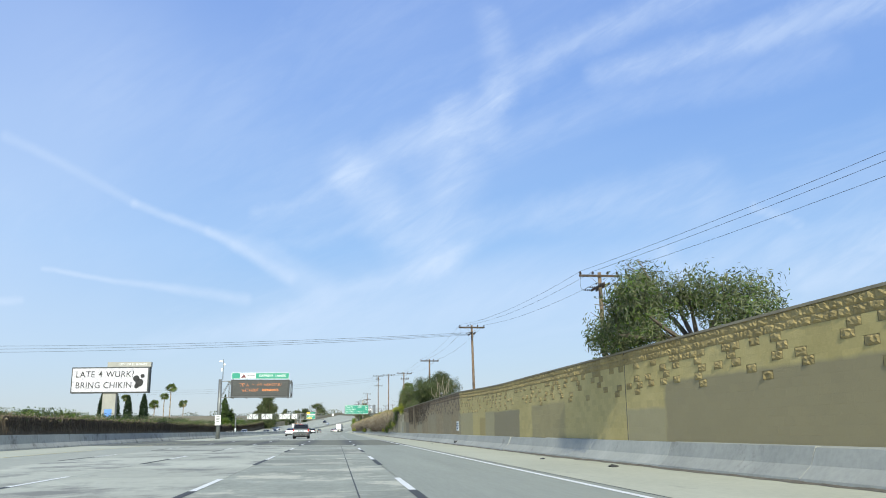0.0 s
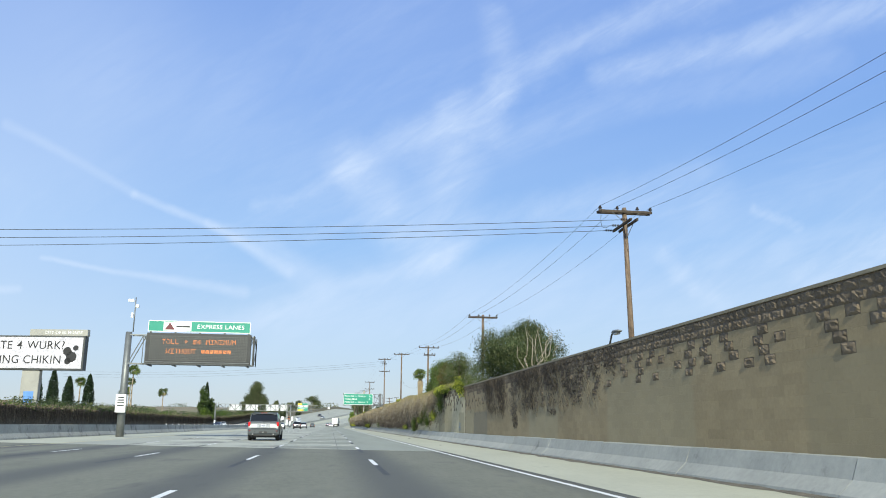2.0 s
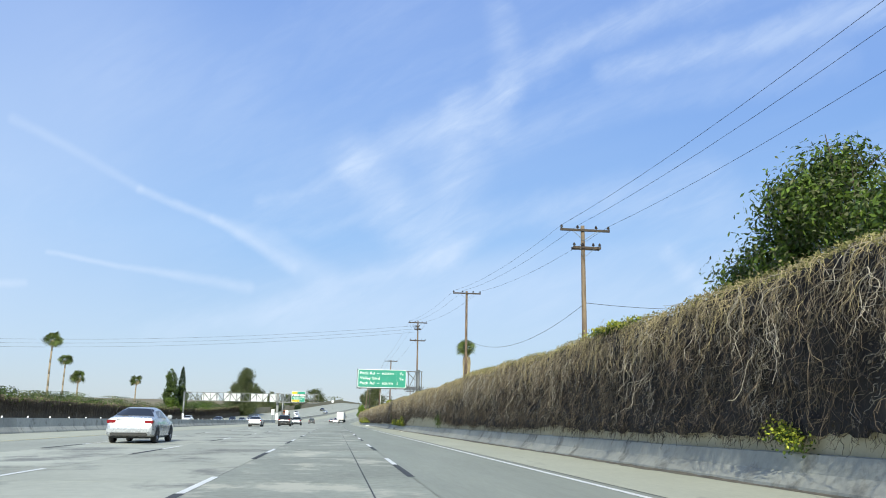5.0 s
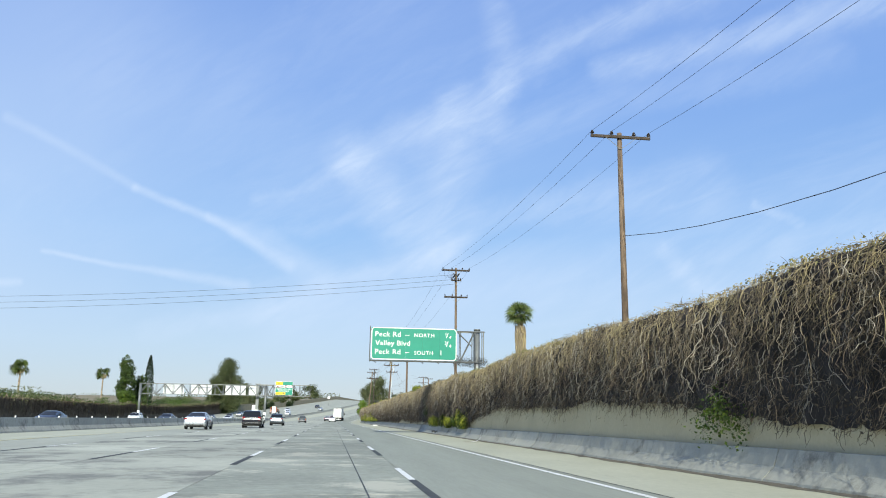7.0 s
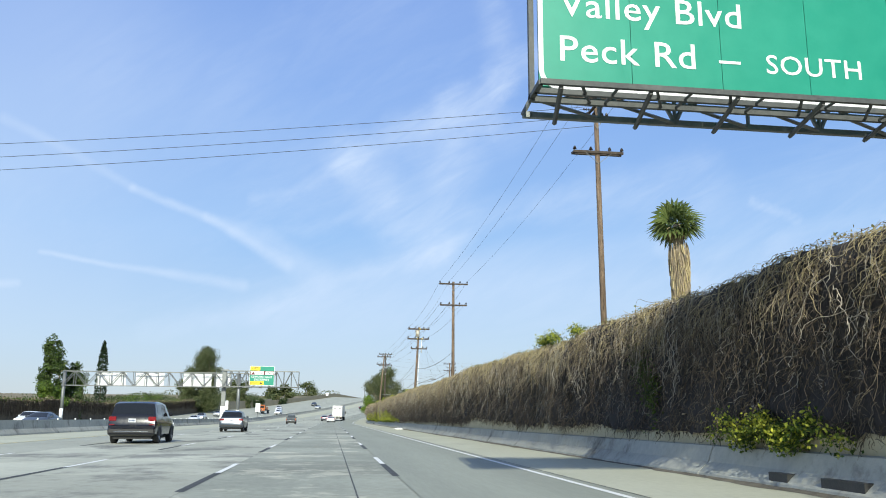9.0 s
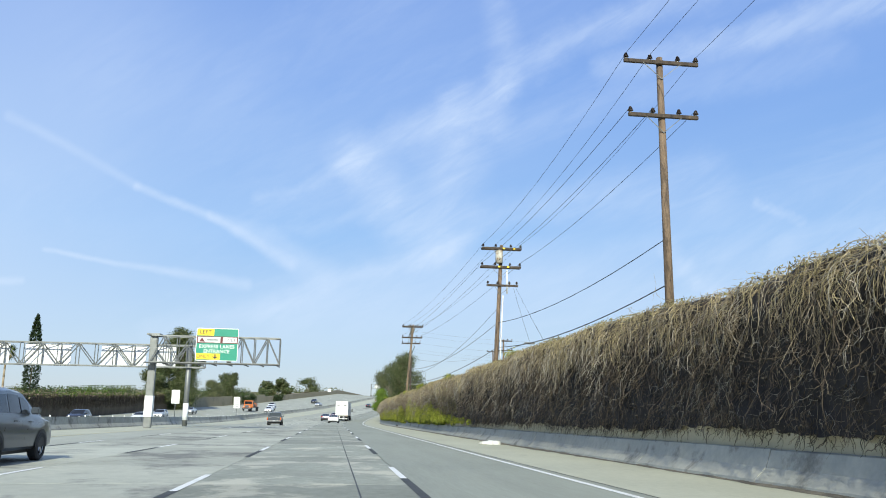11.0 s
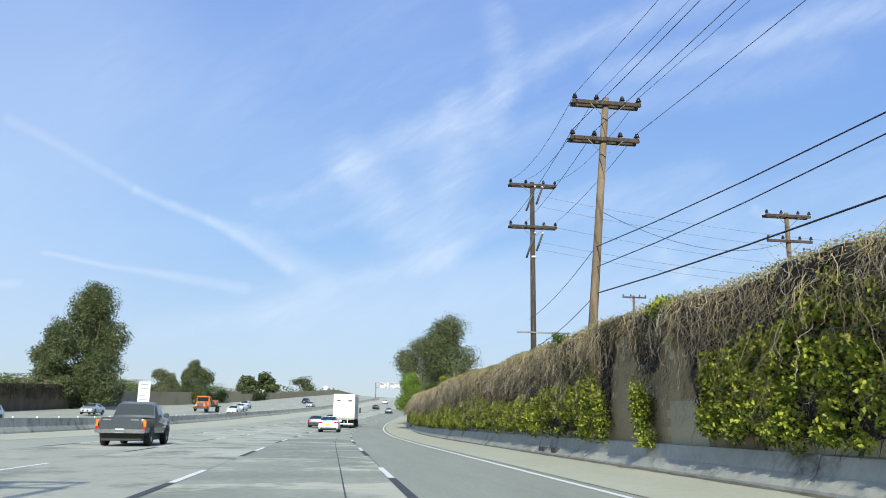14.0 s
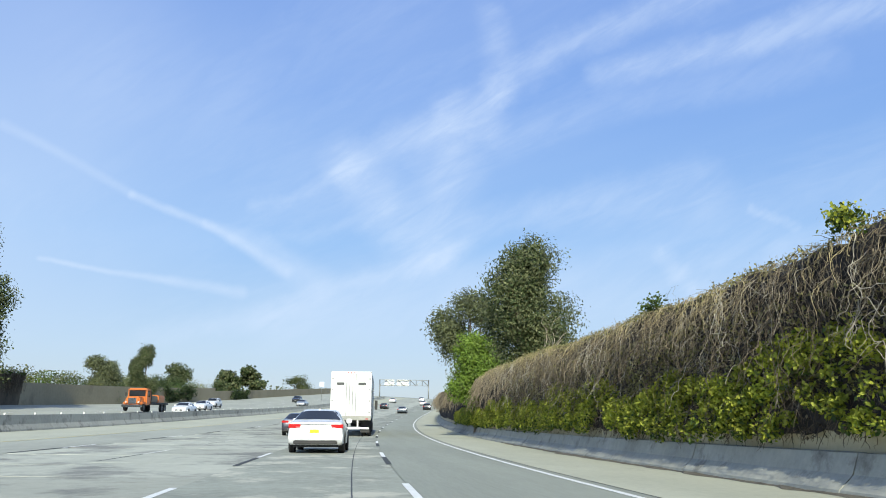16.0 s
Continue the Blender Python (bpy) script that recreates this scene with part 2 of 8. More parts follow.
def w_stroke(p, pts, texture, weight, spread):
    best = None
    for (ax, ay, aw), (bx_, by, bw) in zip(pts, pts[1:]):
        ba = (bx_ - ax, by - ay, 0.0)
        pa = w_vec("SUBTRACT", p, (ax, ay, 0.0))
        h = w_math("MULTIPLY", w_vec("DOT_PRODUCT", pa, ba), 1.0 / (ba[0] ** 2 + ba[1] ** 2))
        h.node.use_clamp = True
        line = wt.nodes.new("ShaderNodeCombineXYZ")
        line.inputs[0].default_value, line.inputs[1].default_value = ba[0], ba[1]
        d = w_vec("LENGTH", w_vec("SUBTRACT", pa, w_vec("SCALE", line.outputs[0], scale=h)))
        near = w_math("DIVIDE", d, w_math("MULTIPLY_ADD", h, bw - aw, aw))
        best = near if best is None else w_math("MINIMUM", best, near)
    return w_math("MULTIPLY", w_math("MULTIPLY", w_range(best, 0.0, spread, 1.0, 0.0), texture), weight)


TRAILS = (
    (0.22, ((-0.529, 0.15, 0.0083), (-0.469, 0.121, 0.0076), (-0.371, 0.067, 0.0070))),
    (0.40, ((-0.371, 0.067, 0.0063), (-0.266, 0.023, 0.007), (-0.182, -0.026, 0.0111))),
    (0.3, ((-0.28, 0.031, 0.007), (-0.217, 0.005, 0.0181), (-0.143, -0.039, 0.0236))),
    (0.38, ((-0.484, -0.014, 0.0042), (-0.404, -0.027, 0.0042), (-0.335, -0.037, 0.0063), (-0.237, -0.053, 0.0097))),
    (0.4, ((-0.55, -0.053, 0.007), (-0.512, -0.052, 0.0063))))
CIRRUS_LOW = (
    (0.34, ((-0.354, -0.109, 0.0153), (-0.216, -0.081, 0.0167), (-0.119, -0.039, 0.0139), (0.013, -0.01, 0.0167))),
    (0.26, ((-0.218, 0.055, 0.0097), (-0.166, 0.068, 0.0083), (-0.094, 0.099, 0.0111))),
    (0.2, ((-0.217, 0.005, 0.0097), (-0.127, 0.027, 0.0111), (-0.058, 0.044, 0.0125))),
    (0.40, ((-0.111, 0.111, 0.0278), (-0.065, 0.060, 0.034), (-0.028, 0.002, 0.036))),
    (0.46, ((0.024, 0.151, 0.040), (0.010, 0.074, 0.042), (0.002, 0.000, 0.036))),
    (0.42, ((-0.104, 0.093, 0.0209), (-0.032, 0.14, 0.0292), (0.051, 0.176, 0.0278), (0.082, 0.201, 0.0181))),
    (0.28, ((0.065, 0.159, 0.0236), (0.082, 0.229, 0.0236), (0.067, 0.291, 0.0181))),
    (0.34, ((-0.001, -0.006, 0.0181), (0.047, 0.03, 0.0209), (0.123, 0.052, 0.0236), (0.324, 0.076, 0.0417))))
CIRRUS_HIGH = (
    (0.4, ((0.079, 0.201, 0.0209), (0.154, 0.254, 0.0209), (0.237, 0.283, 0.0195), (0.347, 0.337, 0.0278))),
    (0.42, ((0.203, 0.217, 0.0181), (0.307, 0.243, 0.0195), (0.425, 0.276, 0.0209), (0.563, 0.32, 0.0278))),
    (0.18, ((0.08, 0.142, 0.0209), (0.204, 0.175, 0.0181), (0.343, 0.205, 0.0236), (0.481, 0.242, 0.0278))),
    (0.4, ((0.284, -0.004, 0.0125), (0.316, -0.035, 0.0153), (0.351, -0.065, 0.0153))),
    (0.3, ((0.392, 0.056, 0.007), (0.445, 0.035, 0.007))),
    (0.4, ((0.452, -0.036, 0.0167), (0.515, -0.011, 0.0236), (0.578, 0.024, 0.0348))),
    (0.16, ((0.368, -0.02, 0.0417), (0.424, 0.002, 0.0348))),
    (0.14, ((-0.408, 0.213, 0.0834), (-0.255, 0.188, 0.0765))),
    (0.27, ((-0.195, -0.089, 0.0417), (0.083, -0.056, 0.055), (0.361, -0.024, 0.085), (0.60, 0.05, 0.10))))
fine_plane = w_ragged(((7.0, 0.006), (45.0, 0.005)))
torn_plane = w_ragged(((5.0, 0.030), (18.0, 0.024), (60.0, 0.012)))
for group, p, texture, spread in ((TRAILS, fine_plane, crisp, 1.3), (CIRRUS_LOW, torn_plane, combed, 1.5), (CIRRUS_HIGH, torn_plane, combed, 1.6)):
    for weight, pts in group:
        cloud = w_over(cloud, w_math("MINIMUM", w_stroke(p, pts, texture, weight, spread), 0.95))
veil = w_math("MULTIPLY", cloud, w_range(up, 0.02, 0.14))
mixed = N(wt, "ShaderNodeMix")
mixed.data_type = "RGBA"
wt.links.new(w_math("MINIMUM", veil, 0.92), mixed.inputs["Factor"])
wt.links.new(base.outputs["Result"], mixed.inputs["A"])
mixed.inputs["B"].default_value = (5.65, 6.75, 8.35, 1)
w_bg = N(wt, "ShaderNodeBackground", Strength=0.116)
wt.links.new(mixed.outputs["Result"], w_bg.inputs[0])
w_out = N(wt, "ShaderNodeOutputWorld")
wt.links.new(w_bg.outputs[0], w_out.inputs[0])

sun = new("sun", bpy.data.lights.new("sun", "SUN"))
sun.data.energy, sun.data.angle, sun.data.color = 5.0, radians(0.55), (0.96, 0.955, 0.80)
sun.matrix_world = look((0, 0, 60), Vector((0, 0, 60)) + SUN_DIR)
scene.view_settings.exposure = 0.12

# ---- materials of the place ----
M_SLAB = surface("worn_lane_concrete", (0.21, 0.22, 0.18), (0.345, 0.358, 0.298), scale=0.35, detail_scale=5, stretch=(1, 0.8, 1), rough=0.85, vary=0.17, stain=(0.46, 0.45, 0.365), stain_at=(0.52, 0.60), stain_scale=0.45)
M_SLAB_LEFT = surface("pale_lane_concrete", (0.36, 0.366, 0.30), (0.48, 0.485, 0.40), scale=0.3, detail_scale=4, stretch=(1, 0.7, 1), rough=0.88, vary=0.14, stain=(0.21, 0.21, 0.185), stain_at=(0.50, 0.62), stain_scale=0.35)
M_LANE_RIGHT = surface("grey_lane_concrete", (0.255, 0.268, 0.220), (0.335, 0.35, 0.288), scale=0.5, detail_scale=9, stretch=(1.6, 0.12, 1), rough=0.8)
M_SHOULDER = surface("shoulder_concrete", (0.40, 0.402, 0.31), (0.50, 0.50, 0.388), scale=0.4, detail_scale=8, stretch=(1, 0.4, 1), rough=0.9, stain=(0.22, 0.215, 0.18), stain_at=(0.62, 0.75), stain_scale=0.6)
M_LANES_FAR = surface("far_lane_concrete", (0.315, 0.32, 0.267), (0.43, 0.438, 0.362), scale=0.3, detail_scale=5, stretch=(1, 0.2, 1), rough=0.88)
M_GRIT = surface("gutter_grit", (0.085, 0.075, 0.058), (0.19, 0.17, 0.13), scale=2, detail_scale=30, rough=0.95, bump=0.6)
M_TAR = surface("tar_seal", (0.03, 0.03, 0.03), (0.06, 0.06, 0.055), rough=0.6)
M_PAINT = surface("worn_white_paint", (0.62, 0.62, 0.58), (0.80, 0.80, 0.77), scale=2, detail_scale=30, rough=0.7, contrast=(0.3, 0.5))
M_PAINT_BLACK = surface("black_contrast_paint", (0.035, 0.037, 0.036), (0.075, 0.078, 0.075), scale=2, detail_scale=25, rough=0.75)
M_YELLOW_PAINT = surface("faded_yellow_paint", (0.55, 0.47, 0.22), (0.62, 0.55, 0.30), rough=0.7)
M_BARRIER = surface("grey_painted_barrier", (0.29, 0.30, 0.275), (0.41, 0.415, 0.375), scale=0.6, detail_scale=7, rough=0.85, vary=0.10, stain=(0.16, 0.16, 0.145), stain_at=(0.60, 0.74), stain_scale=0.8, bump=0.3)
M_BARRIER_RAW = surface("weathered_barrier", (0.30, 0.302, 0.265), (0.44, 0.435, 0.375), scale=0.5, detail_scale=6, rough=0.9, vary=0.13, stain=(0.11, 0.105, 0.09), stain_at=(0.54, 0.70), stain_scale=0.7, bump=0.4)
M_MORTAR = surface("mortar", (0.20, 0.17, 0.11), (0.27, 0.23, 0.15), rough=0.95)
M_OCHRE = surface("ochre_painted_block", (0.48, 0.39, 0.155), (0.58, 0.475, 0.21), scale=0.5, detail_scale=14, rough=0.9, island=0.07, bump=0.5, bump_scale=60)
M_BROWN = surface("brown_block", (0.29, 0.225, 0.125), (0.38, 0.30, 0.175), scale=0.5, detail_scale=12, rough=0.92, island=0.08, bump=0.5, bump_scale=60)
M_BEIGE = surface("beige_block", (0.50, 0.44, 0.285), (0.60, 0.53, 0.35), scale=0.5, detail_scale=12, rough=0.92, island=0.07, bump=0.5, bump_scale=60)
M_GREYBLOCK = surface("grey_overpainted_block", (0.27, 0.235, 0.165), (0.34, 0.30, 0.215), scale=0.6, detail_scale=12, rough=0.9, island=0.04, bump=0.4, bump_scale=60)
M_PALEBLOCK = surface("pale_overpainted_block", (0.38, 0.34, 0.225), (0.45, 0.40, 0.27), scale=0.6, detail_scale=12, rough=0.9, island=0.04, bump=0.4, bump_scale=60)
M_DARKBLOCK = surface("dark_split_block", (0.13, 0.10, 0.065), (0.21, 0.165, 0.11), scale=1.0, detail_scale=14, rough=0.95, island=0.15, bump=0.6, bump_scale=50)
M_CAP = surface("wall_cap", (0.22, 0.19, 0.13), (0.33, 0.29, 0.20), rough=0.9)
M_EARTH = surface("dry_ground", (0.16, 0.13, 0.08), (0.26, 0.22, 0.13), scale=0.05, detail_scale=1.0, rough=0.95)
# near-black: this colour carries the shade deep in the vines
M_VINEBACK = surface("shade_dark_vine_mat", (0.016, 0.014, 0.014), (0.055, 0.046, 0.040), scale=0.9, detail_scale=9, stretch=(1, 1, 0.35), rough=0.95, bump=0.8, bump_scale=22)
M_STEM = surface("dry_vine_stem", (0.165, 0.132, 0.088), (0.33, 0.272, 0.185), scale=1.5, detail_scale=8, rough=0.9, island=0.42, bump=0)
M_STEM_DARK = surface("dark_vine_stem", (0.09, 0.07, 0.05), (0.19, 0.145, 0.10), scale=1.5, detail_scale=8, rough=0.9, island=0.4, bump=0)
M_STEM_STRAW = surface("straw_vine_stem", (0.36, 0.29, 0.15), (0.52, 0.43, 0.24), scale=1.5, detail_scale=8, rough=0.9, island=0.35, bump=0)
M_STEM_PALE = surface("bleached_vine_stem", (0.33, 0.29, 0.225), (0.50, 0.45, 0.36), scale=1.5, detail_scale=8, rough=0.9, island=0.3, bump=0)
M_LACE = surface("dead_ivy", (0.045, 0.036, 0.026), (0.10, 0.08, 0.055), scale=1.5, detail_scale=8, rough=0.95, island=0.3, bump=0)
M_CONCRETE = surface("concrete", (0.30, 0.30, 0.27), (0.42, 0.41, 0.36), scale=0.5, detail_scale=6, rough=0.9)


def leafy(name, a, b, vary=0.4, glow_through=0.25):
    def fn(nt, p):
        geo = N(nt, "ShaderNodeNewGeometry")
        mix = N(nt, "ShaderNodeMix")
        mix.data_type = "RGBA"
        mix.inputs["A"].default_value, mix.inputs["B"].default_value = (*a, 1), (*b, 1)
        nt.links.new(geo.outputs["Random Per Island"], mix.inputs["Factor"])
        nz = N(nt, "ShaderNodeTexNoise", Scale=0.9, Detail=3.0)
        nt.links.new(geo.outputs["Position"], nz.inputs["Vector"])
        mr = N(nt, "ShaderNodeMapRange")
        mr.inputs["From Min"].default_value, mr.inputs["From Max"].default_value = 0.3, 0.7
        mr.inputs["To Min"].default_value, mr.inputs["To Max"].default_value = 1 - vary, 1 + vary
        nt.links.new(nz.outputs["Fac"], mr.inputs["Value"])
        hsv = N(nt, "ShaderNodeHueSaturation")
        nt.links.new(mr.outputs[0], hsv.inputs["Value"])
        nt.links.new(mix.outputs["Result"], hsv.inputs["Color"])
        nt.links.new(hsv.outputs[0], p.inputs["Base Color"])
        p.inputs["Roughness"].default_value = 0.55
        p.inputs["Specular IOR Level"].default_value = 0.3
        tr = N(nt, "ShaderNodeBsdfTranslucent")
        nt.links.new(hsv.outputs[0], tr.inputs["Color"])
        ms = N(nt, "ShaderNodeMixShader")
        ms.inputs[0].default_value = glow_through
        nt.links.new(p.outputs[0], ms.inputs[1])
        nt.links.new(tr.outputs[0], ms.inputs[2])
        nt.links.new(ms.outputs[0], nt.nodes["Material Output"].inputs["Surface"])
    return mat(name, fn)


# bright and green leaves double as sunlit and shaded ivy
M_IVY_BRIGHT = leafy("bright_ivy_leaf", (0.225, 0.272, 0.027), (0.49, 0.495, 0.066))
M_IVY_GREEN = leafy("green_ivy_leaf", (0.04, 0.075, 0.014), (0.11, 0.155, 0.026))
M_IVY_CREST = leafy("yellowed_crest_leaf", (0.21, 0.205, 0.07), (0.33, 0.295, 0.125))

# ---- ground, lanes and paint ----
def wall_out(y):
    """How much further out the wall stands near the start."""
    return 1.1 * (max(0.0, 40.0 - y) / 40.0) ** 2


ground = sweep("ground", [(x, -0.12) for x in (-1500, -400, -60, -50, -5, 11, 60, 400, 1500)], -300, 3500, 25, M_EARTH, closed=False)
tagged(ground, "dry brown open ground beyond the freeway walls", "ground", kind="structure")
road = sweep("road", [(-45.2, -0.03), (-5, -0.03), (10.5, -0.03)], -90, 1400, 6, M_LANES_FAR, closed=False)
tagged(road, "wide pale concrete freeway with several lanes", "road", kind="structure")


def lane(x0, x1, y0, y1, z, m, label):
    ob = sweep("lane", [(x0, z), (x1, z)], y0, y1, 5, m, road, closed=False, label=label)
    return ob


lane(1.50, 4.95, -90, 900, 0.0, M_LANE_RIGHT, "smooth grey concrete right lane")
lane(-13.2, -9.50, -90, 900, 0.0, M_LANES_FAR, "pale concrete lane beside the median shoulder")
lane(-18.6, -13.2, -90, 900, -0.004, M_SHOULDER, "pale inner shoulder")
sh_ys = stations(-90, 900, 5)
sh_v = [p for y in sh_ys for p in (on_road(4.95, y, 0.0), on_road(8.6 + wall_out(y), y, 0.0))]
raw("shoulder", sh_v, [(2 * i, 2 * i + 1, 2 * i + 3, 2 * i + 2) for i in range(len(sh_ys) - 1)], M_SHOULDER, road, "beige concrete outer shoulder")


def slab_mesh(w, l):
    """One paving slab with chamfered joints."""
    c, d = 0.012, 0.014
    v = [(-w / 2, 0, -d), (w / 2, 0, -d), (w / 2, l, -d), (-w / 2, l, -d), (-w / 2 + c, c, 0), (w / 2 - c, c, 0), (w / 2 - c, l - c, 0), (-w / 2 + c, l - c, 0)]
    f = [(4, 5, 6, 7), (0, 1, 5, 4), (1, 2, 6, 5), (2, 3, 7, 6), (3, 0, 4, 7)]
    me = bpy.data.meshes.new("slab")
    me.from_pydata(v, [], f)
    return me


SLAB = 5.2
for x0, x1, m, y_from, y_to in ((-2.16, 1.50, M_SLAB, -12, 480), (-5.82, -2.16, M_SLAB_LEFT, -12, 480), (-9.50, -5.82, M_SLAB_LEFT, 8, 500)):
    me = slab_mesh(x1 - x0, SLAB)
    me.materials.append(m)
    y = y_from
    while y < y_to:
        ob = new("slab", me)
        ob.parent = road
        yc = y + SLAB / 2
        dz = math.degrees(math.atan((road_z(yc + 1) - road_z(yc - 1)) / 2))
        ob.matrix_world = pose(*on_road((x0 + x1) / 2, y, 0.0), dz, math.degrees(banking(yc)) if x0 < -3 else 0, road_turn(yc))
        y += SLAB
    lane(x0, x1, y_to, 900, 0.0, m, "worn concrete lane running up the far rise")
    lane(x0, x1, -90, y_from, 0.0, m, "worn concrete lane")

# the bridge deck over the cross street, darker than the slabs on either side, with an oil-dark band down each lane
DECK = (57.2, 87.0)


def oil_band(m):
    nt = m.node_tree
    p = [n for n in nt.nodes if n.type == "BSDF_PRINCIPLED"][0]
    colour = p.inputs["Base Color"].links[0].from_socket
    sp = N(nt, "ShaderNodeSeparateXYZ")
    nt.links.new(N(nt, "ShaderNodeNewGeometry").outputs["Position"], sp.inputs[0])
    wob = N(nt, "ShaderNodeTexNoise", Scale=0.35, Detail=4.0)
    steps = (("MULTIPLY_ADD", wob.outputs["Fac"], 0.9, sp.outputs["X"]), ("ADD", None, 29.3, None), ("MODULO", None, 3.66, None), ("SUBTRACT", None, 1.83, None), ("ABSOLUTE", None, None, None))
    last = None
    for op, a, b, c in steps:
        n = N(nt, "ShaderNodeMath")
        n.operation = op
        nt.links.new(a if a is not None else last, n.inputs[0])
        if b is not None:
            n.inputs[1].default_value = b
        if c is not None:
            nt.links.new(c, n.inputs[2])
        last = n.outputs[0]
    mr = N(nt, "ShaderNodeMapRange")
    mr.interpolation_type = "SMOOTHSTEP"
    nt.links.new(last, mr.inputs["Value"])
    for key, val in (("From Min", 0.15), ("From Max", 1.25), ("To Min", 0.75), ("To Max", 0.0)):
        mr.inputs[key].default_value = val
    mx = N(nt, "ShaderNodeMix")
    mx.data_type = "RGBA"
    nt.links.new(mr.outputs[0], mx.inputs["Factor"])
    nt.links.new(colour, mx.inputs["A"])
    mx.inputs["B"].default_value = (0.075, 0.078, 0.072, 1)
    nt.links.new(mx.outputs["Result"], p.inputs["Base Color"])


M_DECK = surface("olive_grey_bridge_deck", (0.14, 0.142, 0.105), (0.215, 0.215, 0.16), scale=0.5, detail_scale=8, stretch=(1.2, 0.3, 1), rough=0.85, stain=(0.10, 0.10, 0.082), stain_at=(0.55, 0.7), stain_scale=0.5)
oil_band(M_DECK)
skew = -0.5
raw("bridge_deck", [(-18.3, DECK[0] - skew * 18.3, 0.0032), (4.93, DECK[0] + skew * 4.9, 0.0032), (4.93, DECK[1] + skew * 4.9, 0.0032), (-18.3, DECK[1] - skew * 18.3, 0.0032)], [(0, 1, 2, 3)], M_DECK, road, "dark olive-grey bridge deck")
for yj in DECK:
    raw("deck_joint", [(-18.3, yj - skew * 18.3 - 0.06, 0.0048), (4.93, yj + skew * 4.9 - 0.06, 0.0048), (4.93, yj + skew * 4.9 + 0.06, 0.0048), (-18.3, yj - skew * 18.3 + 0.06, 0.0048)], [(0, 1, 2, 3)], M_SHOULDER, road, "pale expansion joint")

strip = lambda name, x, w, y0, y1, z, m, label="": sweep(name, [(x - w / 2, z), (x + w / 2, z)], y0, y1, 5, m, road, closed=False, label=label)
strip("edge_line", 4.66, 0.13, -60, 900, 0.005, M_PAINT, "solid white edge line")
strip("edge_line", -13.4, 0.13, -60, 900, 0.005, M_YELLOW_PAINT, "faded yellow edge line")
strip("tar_joint", 0.56, 0.024, -20, DECK[0], 0.004, M_TAR, "dark sealed joint along the lane")
strip("tar_joint", 0.56, 0.024, DECK[1], 520, 0.004, M_TAR, "dark sealed joint along the lane")
strip("tar_joint", 4.95, 0.03, -60, 500, 0.004, M_TAR, "dark joint beside the shoulder")


def left_phase(y):
    return 110.0 + float(np.interp(y, [0, 117, 240, 390, 700], [-5, 0, 5.0, 9.0, 12.0]))


def right_phase(y):
    return 105.4 + float(np.interp(y, [0, 117, 240, 390, 700], [0, 0, -1.7, 0, 0]))


for i in range(-8, 32):
    for x, ph in ((1.48, right_phase), (-2.18, left_phase), (-5.84, lambda y: left_phase(y) + 2.0), (-9.6, lambda y: left_phase(y) + 6.0)):
        far = ph(110 + 14.63 * i) + 14.63 * i
        strip("lane_dash", x, 0.125, far - 3.55, far, 0.0062, M_PAINT)
        if far < 520:
            strip("contrast_dash", x, 0.15, far - 8.1, far - 3.55, 0.0052, M_PAINT_BLACK)
for i in range(0, 46):
    for x in (-24.0, -27.7, -31.4, -35.1):
        strip("lane_dash", x, 0.125, 130 + 14.63 * i, 133.6 + 14.63 * i, -0.022, M_PAINT)

# dirt swept against the barrier foot
rng = random.Random(8)
g_ys = stations(-40, 440, 0.6)
g_v = [p for y in g_ys for p in (on_road(7.86 - abs(rng.gauss(0.06, 0.07)) - 0.10 * max(0, math.sin(y / 3.7)) + wall_out(y), y, 0.004), on_road(7.90 + wall_out(y), y, 0.03 + 0.02 * rng.random()))]
raw("gutter_dirt", g_v, [(2 * i, 2 * i + 1, 2 * i + 3, 2 * i + 2) for i in range(len(g_ys) - 1)], M_GRIT, road, "dark grit along the barrier foot")

# debris and drain marks on the shoulder
rng = random.Random(5)
for x, y, r in ((7.3, 21, 0.16), (7.0, 27, 0.10), (6.9, 58, 0.08), (6.6, 118, 0.10), (7.2, 134, 0.09), (6.3, 96, 0.07)):
    bm = bmesh.new()
    bmesh.ops.create_icosphere(bm, subdivisions=1, radius=r)
    for v in bm.verts:
        v.co = Vector((v.co.x * rng.uniform(0.5, 1.4), v.co.y * rng.uniform(0.8, 1.6), max(v.co.z, 0) * 0.45))
    ob = part("debris", bm, M_TAR)
    ob.location = (x, y, 0.0)
    tagged(ob, "small dark scrap of tyre on the shoulder", "debris", "road debris")

M_SCRAP = surface("dirty_white_sheet", (0.60, 0.60, 0.57), (0.80, 0.80, 0.78), scale=2.0, detail_scale=9, rough=0.6, stain=(0.38, 0.33, 0.25), stain_at=(0.56, 0.7), stain_scale=3.0)
M_CARD = surface("dirty_brown_board", (0.20, 0.17, 0.12), (0.34, 0.29, 0.21), scale=2.0, detail_scale=12, rough=0.9)


def bent_sheet(pts, thick):
    """A torn sheet: a strip of cross rows, each two points, given thickness."""
    bm = bmesh.new()
    top = [[bm.verts.new(p) for p in row] for row in pts]
    low_ = [[bm.verts.new((p[0], p[1], p[2] - thick)) for p in row] for row in pts]
    for a, b, c, d in zip(top, top[1:], low_, low_[1:]):
        bm.faces.new((a[0], a[1], b[1], b[0]))
        bm.faces.new((c[1], c[0], d[0], d[1]))
        bm.faces.new((a[0], b[0], d[0], c[0]))
        bm.faces.new((b[1], a[1], c[1], d[1]))
    bm.faces.new((top[0][1], top[0][0], low_[0][0], low_[0][1]))
    bm.faces.new((top[-1][0], top[-1][1], low_[-1][1], low_[-1][0]))
    return bm


